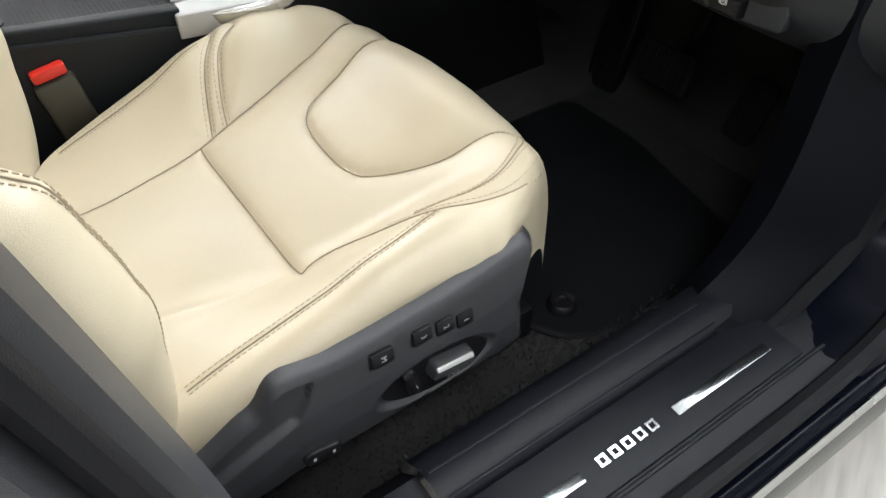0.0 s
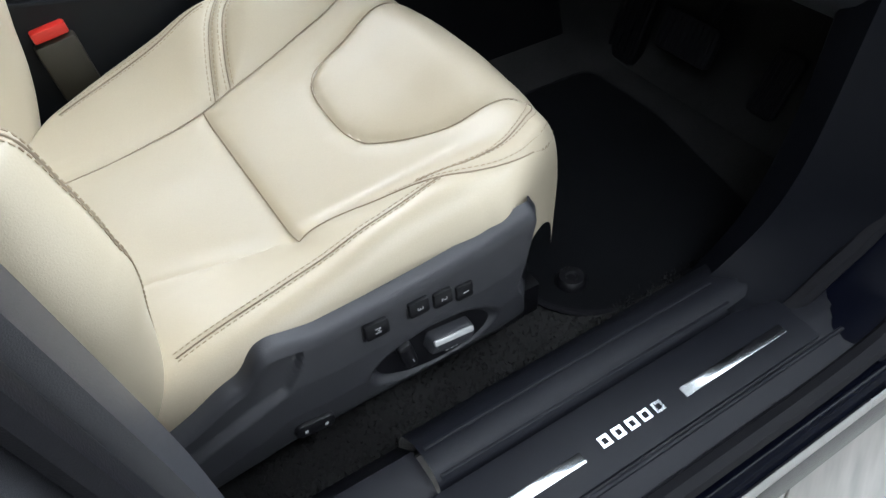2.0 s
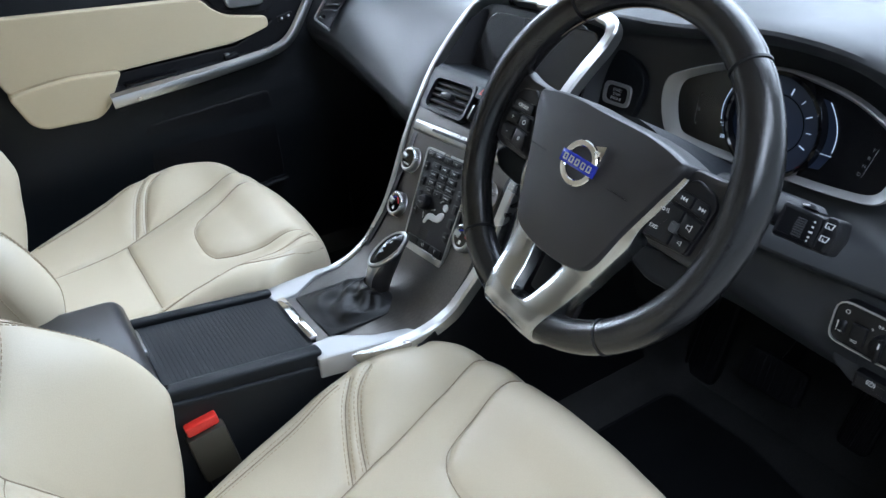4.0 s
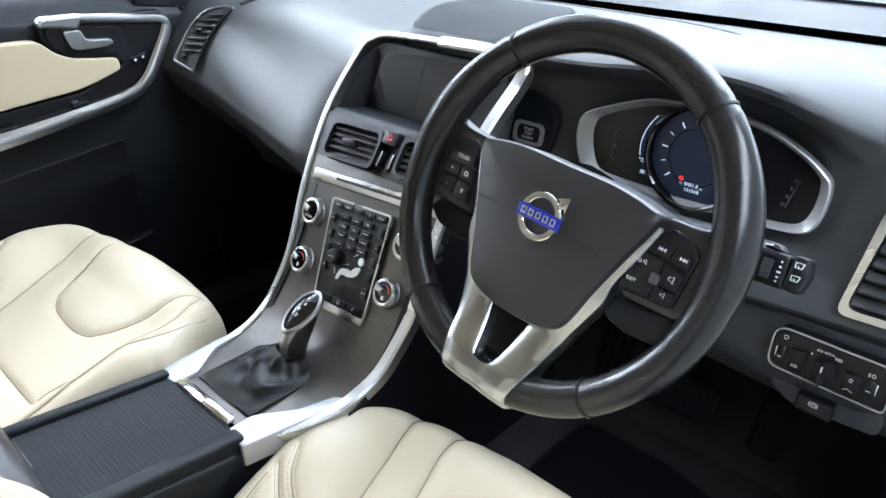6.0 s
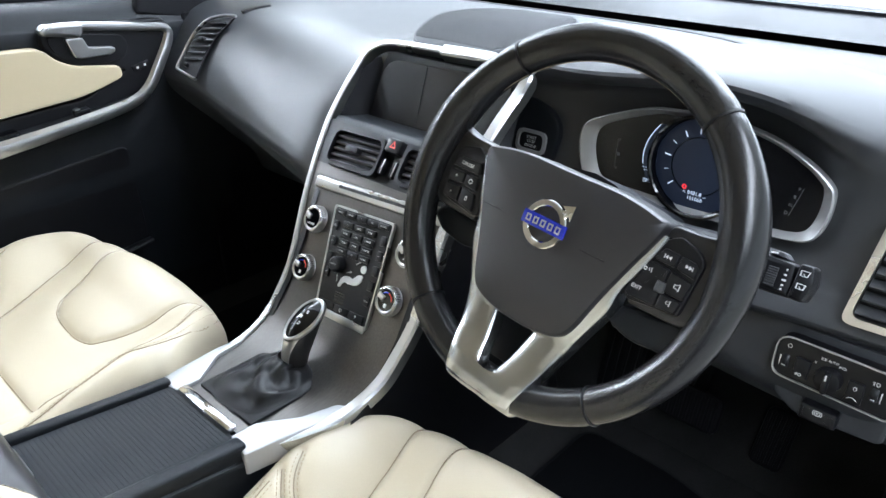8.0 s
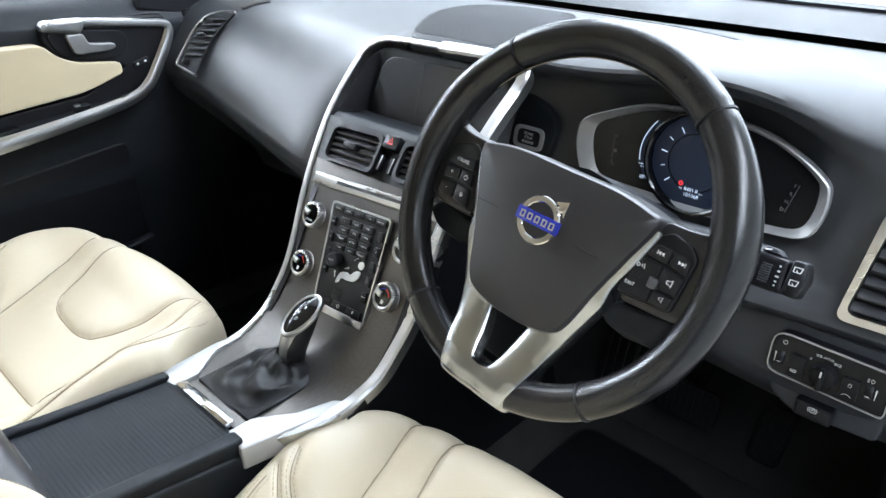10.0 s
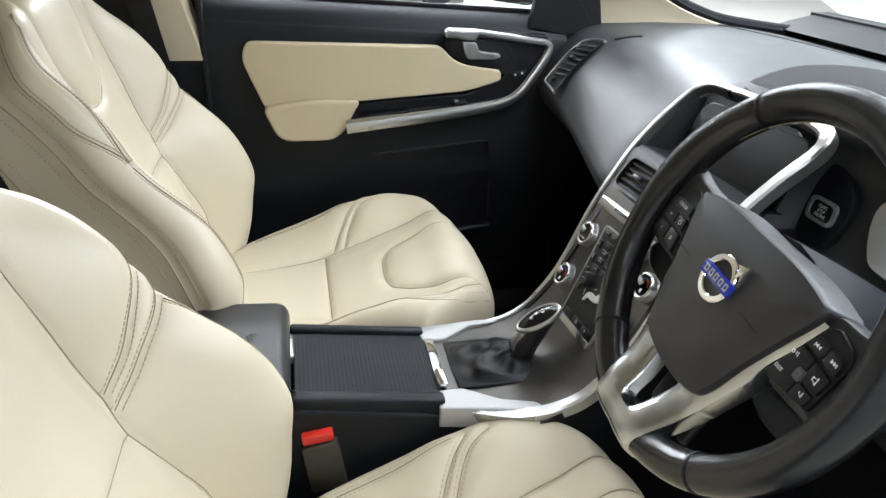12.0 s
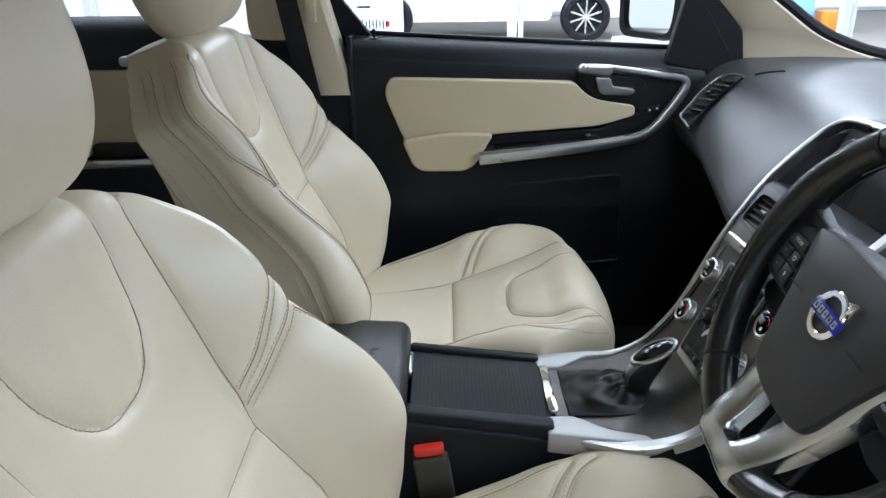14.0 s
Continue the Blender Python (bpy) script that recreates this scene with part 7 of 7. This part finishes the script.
def pillars():
    # front pillar trim
    low = [(0.735, 1.030), (0.722, 1.090), (0.690, 1.130), (0.640, 1.178), (0.55, 1.255), (0.40, 1.36)]
    upp = [(1.03, 1.050), (0.945, 1.072), (0.870, 1.104), (0.795, 1.155), (0.69, 1.232), (0.52, 1.36)]
    rows = []
    for (a, b), (c, e) in zip(smooth_loop(low, 5, False), smooth_loop(upp, 5, False)):
        rows.append([(a, 0.775, b), (a + 0.002, 0.745, b + 0.002), (a + (c - a) * 0.2, 0.722, b + (e - b) * 0.2), (a + (c - a) * 0.55, 0.705, b + (e - b) * 0.55), (a + (c - a) * 0.9, 0.690, b + (e - b) * 0.9),
                     (c, 0.695, e), (c + 0.01, 0.72, e + 0.01)])
    bm = grid_bm(rows)
    fp = lone("front_pillar", bm, CREAM_TRIM, "cream plastic windscreen pillar trim", "pillar", "structure")
    part("screen_seal", sweep([(c + 0.004, 0.702, e + 0.004) for c, e in [(1.25, 1.02)] + upp], oval(0.014, 0.012, 8), (0, 1, 0)), RUBBER, fp)
    # centre pillar trim
    rows = []
    for t in np.linspace(0, 1, 14):
        z = 0.985 + 0.42 * t
        x0, x1 = -0.205 - 0.120 * t, -0.122 - 0.110 * t
        rows.append([(x0 - 0.004, 0.80, z), (x0, 0.735, z), (x0 + 0.008, 0.722, z), (x1 - 0.010, 0.720, z), (x1, 0.730, z), (x1 + 0.002, 0.80, z)])
    p = lone("centre_pillar", grid_bm(rows), CREAM_TRIM, "cream upper door pillar trim with a dark lower part", "pillar", "structure")
    part("pillar_foot", rbox(0.13, 0.06, 0.62, 0.012, 3, (-0.195, 0.765, 0.675)), DARK, p)
    part("belt_slot", rbox(0.022, 0.012, 0.05, 0.004, 2, (-0.205, 0.718, 1.165)), CREAM_TRIM, p)
    shape = [(-0.36, 1.46), (-0.36, 1.12), (-0.345, 1.09), (-0.28, 1.03), (-0.215, 0.97), (-0.19, 0.97), (-0.19, 1.46)]
    lone("rear_pillar_trim", prism(round_poly(shape, 0.012), 0.012, 0.005), CREAM_TRIM, "cream rear door frame trim", "pillar", "structure", m=door_pose(0.797))
    shape = [(-0.080, 1.10), (-0.144, 1.181), (-0.27, 1.34), (-0.33, 1.34), (-0.185, 1.12), (-0.13, 0.97), (-0.10, 0.97)]
    part("window_channel", prism(round_poly(shape, 0.006), 0.02, 0.005), RUBBER, p, "", door_pose(0.800))
    belt = thing("seat_belt", "black woven seat belt hanging by the pillar", "seat belt")
    rows = []
    for t in np.linspace(0, 1, 16):
        z = 0.62 + 0.78 * t
        x = -0.155 - 0.135 * t
        rows.append([(x - 0.024, 0.712 + 0.004, z), (x + 0.024, 0.700, z), (x + 0.024, 0.7015, z + 0.0), (x - 0.024, 0.7175, z)])
    part("webbing", grid_bm(rows, close_v=True), WEBBING, belt)
    part("anchor", rbox(0.06, 0.02, 0.05, 0.006, 2, (-0.205, 0.715, 0.62)), BLACK, belt)


def rear_door():
    d = thing("door_2", "charcoal rear car door with cream panel and silver strip", "car door", kind="structure")
    sec = [(0.830, 1.150), (0.800, 1.152), (0.765, 1.135), (0.745, 1.10), (0.742, 1.06), (0.742, 0.86), (0.735, 0.80), (0.74, 0.40)]
    part("door_skin", grid_bm([[(x, y, z - 0.05 * float(sstep(-0.6, -0.30, x)) * float(sstep(1.0, 1.1, z))) for y, z in smooth_loop(sec, 4, False)] for x in np.linspace(-1.25, -0.205, 20)]), DARK, d, "charcoal moulded panel")
    ins = [(-1.2, 1.052), (-0.36, 1.040), (-0.34, 0.88), (-1.2, 0.872)]
    part("door_insert", prism(round_poly(ins, 0.03), 0.02, 0.008), LEATHER_SIDE, d, "cream leather door insert", door_pose(0.746))
    part("armrest", rbox(0.16, 0.05, 0.03, 0.012, 3), LEATHER_SIDE, d, "", pose(-0.80, 0.710, 0.872))
    part("pull_recess", rbox(0.40, 0.04, 0.035, 0.010, 3), BLACK, d, "", pose(-0.52, 0.722, 0.868))
    part("silver_trim", rbox(0.70, 0.018, 0.020, 0.005, 2), SILVER, d, "satin silver strip", pose(-0.62, 0.700, 0.844, 0, -1, 0))
    part("window_pane", rbox(0.95, 0.004, 0.55, 0), GLASS, d, "", pose(-0.76, 0.815, 1.41)).visible_shadow = False
    part("door_handle", rbox(0.05, 0.03, 0.022, 0.008, 3), SILVER, d, "satin silver door pull", pose(-0.605, 0.728, 1.065))


def body_shell():
    """Roof lining, windscreen and the closed rear of the cabin."""
    rows = []
    for x in np.linspace(-1.9, 0.42, 12):
        rows.append([(x, y, 1.50 - 0.06 * (y / 0.7) ** 4 - 0.05 * float(sstep(0.1, 0.5, x))) for y in np.linspace(-0.72, 0.74, 11)])
    r = lone("roof", grid_bm(rows), CREAM_TRIM, "cream fabric roof lining", "roof", "structure")
    outer = grid_bm([[(x, y, 1.56 - 0.08 * (y / 0.75) ** 4) for y in np.linspace(-0.78, 0.80, 9)] for x in np.linspace(-1.95, 0.44, 8)])
    part("roof_panel", outer, BLUE_PAINT, r, "dark blue painted roof")
    g = [[(x, y, z) for y in np.linspace(-0.70, 0.71, 6)] for x, z in ((1.40, 1.02), (1.08, 1.20), (0.75, 1.375), (0.42, 1.50))]
    w = lone("windscreen", grid_bm(g), GLASS, "clear raked windscreen", "window", "structure")
    w.visible_shadow = False
    part("screen_border", grid_bm([[(x, y, z) for y in np.linspace(-0.73, 0.74, 12)] for x, z in ((1.16, 1.040), (1.20, 1.052), (1.30, 1.072), (1.36, 1.040))]), BLACK, w, "black glass border")
    cowl = grid_bm([[(x, y, z) for y in np.linspace(-0.80, 0.82, 8)] for x, z in ((1.30, 1.00), (1.42, 1.035), (1.55, 1.03), (1.60, 1.04))])
    part("cowl", cowl, BLACK, w, "black plastic cowl")
    arm = sweep([(1.50, -0.50, 1.055), (1.42, -0.15, 1.065), (1.40, 0.25, 1.07)], oval(0.010, 0.006, 8), (0, 0, 1))
    part("wiper_arm", arm, BLACK, w, "black wiper arm")
    bonnet = grid_bm([[(x, y, 1.045 - 0.30 * ((x - 1.6) / 1.0) ** 2 - 0.06 * (y / 0.8) ** 4) for y in np.linspace(-0.85, 0.87, 14)] for x in np.linspace(1.60, 2.55, 16)])
    part("bonnet", bonnet, BLUE_PAINT, w, "dark blue painted bonnet")
    part("footwell_side", rbox(0.70, 0.02, 0.66, 0.004, 1, (1.00, 0.735, 0.70)), BLACK, w)
    lone("rear_bench", rbox(0.5, 1.30, 1.0, 0.08, 4, (-1.25, 0.0, 0.89)), LEATHER, "cream leather rear bench seat behind the front seats", "rear seat")
    lone("firewall", rbox(0.03, 1.5, 0.70, 0, 1, (1.28, 0, 0.72)), BLACK, "black bulkhead ahead of the footwells", "bulkhead", "structure")
    lone("far_sill", rbox(2.8, 0.12, 0.16, 0.02, 2, (-0.1, 0.79, 0.40)), BLACK, "black inner sill under the far doors", "door sill", "structure")


# ---------- around the car ----------
def outside():
    """What shows through the far windows: a bright shop window with a parked car behind it."""
    bright = glowing("daylit_pane", (0.93, 0.97, 1.0), 2.2)
    lone("backdrop", rbox(19, 0.05, 3.6, 0, 1, (0, 13.6, 1.9)), bright, "bright daylit shop front beyond the car", "backdrop", "structure")
    # added glowing panel, there to give the dash top its sheen
    front = glowing("dash_sheen_glow", (0.92, 0.96, 1.0), 5.0)
    lone("backdrop", rbox(0.05, 14, 3.0, 0, 1, (9.6, 1.0, 2.0)), front, "glowing panel added ahead of the car for sheen on the dash", "backdrop", "structure")
    frame = thing("window_frame", "white painted shop window frame", "window frame")
    for x in (0.64, 3.2, -2.6):
        part("post", rbox(0.07, 0.06, 3.6, 0.01, 2, (x - 0.03, 5.0, 1.8)), WALL, frame)
        part("post", rbox(0.035, 0.06, 3.6, 0.01, 2, (x + 0.04, 5.02, 1.8)), WALL, frame)
    part("rail", rbox(8.0, 0.06, 0.08, 0.01, 2, (0.2, 5.0, 0.05)), WALL, frame)
    notice = thing("notice_board", "white printed notice with a red mark", "notice")
    # the sheet itself emits: its brightness against daylight is put in as glow
    part("sheet", rbox(2.3, 0.015, 1.5, 0.003, 2, (-1.374, 4.95, 0.75)), bright, notice, "white sheet with a glow in place of light from behind")
    for i in range(9):
        part("print_bar", rbox(0.008, 0.004, 0.05 + 0.02 * (i % 2), 0, 1, (-0.56 + 0.026 * i, 4.938, 0.735)), DARK, notice)
    part("red_mark", rbox(0.03, 0.004, 0.04, 0.001, 1, (-0.345, 4.938, 0.735)), RED_PLASTIC, notice, "small red printed mark")
    part("print_bar", rbox(0.10, 0.004, 0.014, 0, 1, (-0.52, 4.938, 0.86)), DARK, notice)
    lone("low_panel", rbox(1.6, 0.05, 0.62, 0.01, 2, (2.17, 4.9, 0.31)), WALL, "white low panel beyond the window", "panel")
    lone("plastic_crate", rbox(0.4, 0.35, 0.30, 0.03, 2, (5.9, 10.5, 0.15)), material("orange_plastic", (0.75, 0.25, 0.03), 0.4), "orange plastic crate on the shop floor", "crate")
    lone("blue_bin", rbox(0.4, 0.4, 0.5, 0.03, 2, (5.35, 10.6, 0.25)), material("blue_plastic", (0.25, 0.45, 0.65), 0.4), "pale blue plastic bin", "bin")
    beige_paint = material("champagne_car_paint", (0.52, 0.50, 0.46), 0.25, 0.3, 0.05, 0, 500, coat=0.8)
    car = thing("parked_car", "pale champagne car parked beyond the shop window", "car")
    prof = [(-1.9, 0.30), (-1.95, 0.75), (-1.7, 1.05), (-1.1, 1.45), (0.4, 1.48), (1.1, 1.08), (2.0, 0.95), (2.25, 0.75), (2.25, 0.32), (1.85, 0.30), (1.78, 0.58), (1.48, 0.72), (1.16, 0.58), (1.08, 0.28), (-0.9, 0.28),
            (-0.98, 0.58), (-1.25, 0.70), (-1.55, 0.58), (-1.62, 0.30)]
    prof = [(x, z * 1.28 if z > 0.74 else z) for x, z in prof]
    part("body", prism(round_poly(prof, 0.06), 1.6, 0.015), beige_paint, car, "", axes((0.5, 11.4, 0), (1, 0, 0), (0, 0, 1), (0, -1, 0)))
    part("side_window", prism(round_poly([(-1.35, 1.36), (-0.95, 1.74), (0.35, 1.76), (0.85, 1.38)], 0.05), 0.01), GLOSS, car, "", axes((0.5, 9.79, 0), (1, 0, 0), (0, 0, 1), (0, -1, 0)))
    for x in (1.56, -1.17):
        w = part("wheel", lathe([(0.0, 0.05), (0.22, 0.06), (0.235, 0.08), (0.25, 0.10), (0.31, 0.10), (0.335, 0.07), (0.335, -0.1)], 40), RUBBER, car, "dark alloy wheel", axes((x + 0.5, 9.78, 0.335), (1, 0, 0), (0, 0, 1), (0, -1, 0)))
        for i in range(10):
            part("wheel_spoke", rbox(0.022, 0.20, 0.02, 0.004, 1), SILVER, w, "", Matrix.Rotation(2 * math.pi * i / 10, 4, "Z") @ pose(0, 0.125, 0.075))
        part("hub", lathe([(0, 0.09), (0.03, 0.088), (0.035, 0.07)], 20), SILVER, w)


def floor_tiles():
    """Long tiles laid askew to the car; the block beside it piece by piece, the rest as plain sheets."""
    parent = bpy.data.objects["floor"]
    base = pose(0.75, -0.80, 0, 0, 0, 25)
    w, l = 0.2, 1.2
    me = part("tile", rbox(l - 0.003, w - 0.003, 0.008, 0.0015, 1), TILE, parent, "", base @ pose(0.21 - l / 2, w / 2, -0.0005)).data
    for r in range(-6, 5):
        for c in range(-2, 3):
            if r == 0 and c == 0:
                continue
            ob = new("tile", me)
            ob.parent = parent
            ob.matrix_basis = base @ pose(0.21 - l / 2 + c * l + 0.4 * (r % 3), w / 2 + r * w, -0.0005)
    rest = bmesh.new()
    for x0, x1, y0, y1 in ((-8, 8, 1.0, 8), (-8, 8, -7, -1.2), (-8, -2.59, -1.2, 1.0), (3.41, 8, -1.2, 1.0)):
        rest.faces.new([rest.verts.new(base @ Vector(p)) for p in ((x0, y0, 0.001), (x1, y0, 0.001), (x1, y1, 0.001), (x0, y1, 0.001))])
    part("tiled_area", rest, TILE, parent)["kind"] = "stuff"




# ---------- the place ----------
showroom()
sill()
b_pillar_driver()
car_floor()
pedals()
seats()
buckle(0.047, -0.105, 0.668)
steering_wheel()
stalk()
dashboard()
console()
gear_lever()
passenger_door()
door_mirror()
pillars()
rear_door()
body_shell()
outside()
floor_tiles()
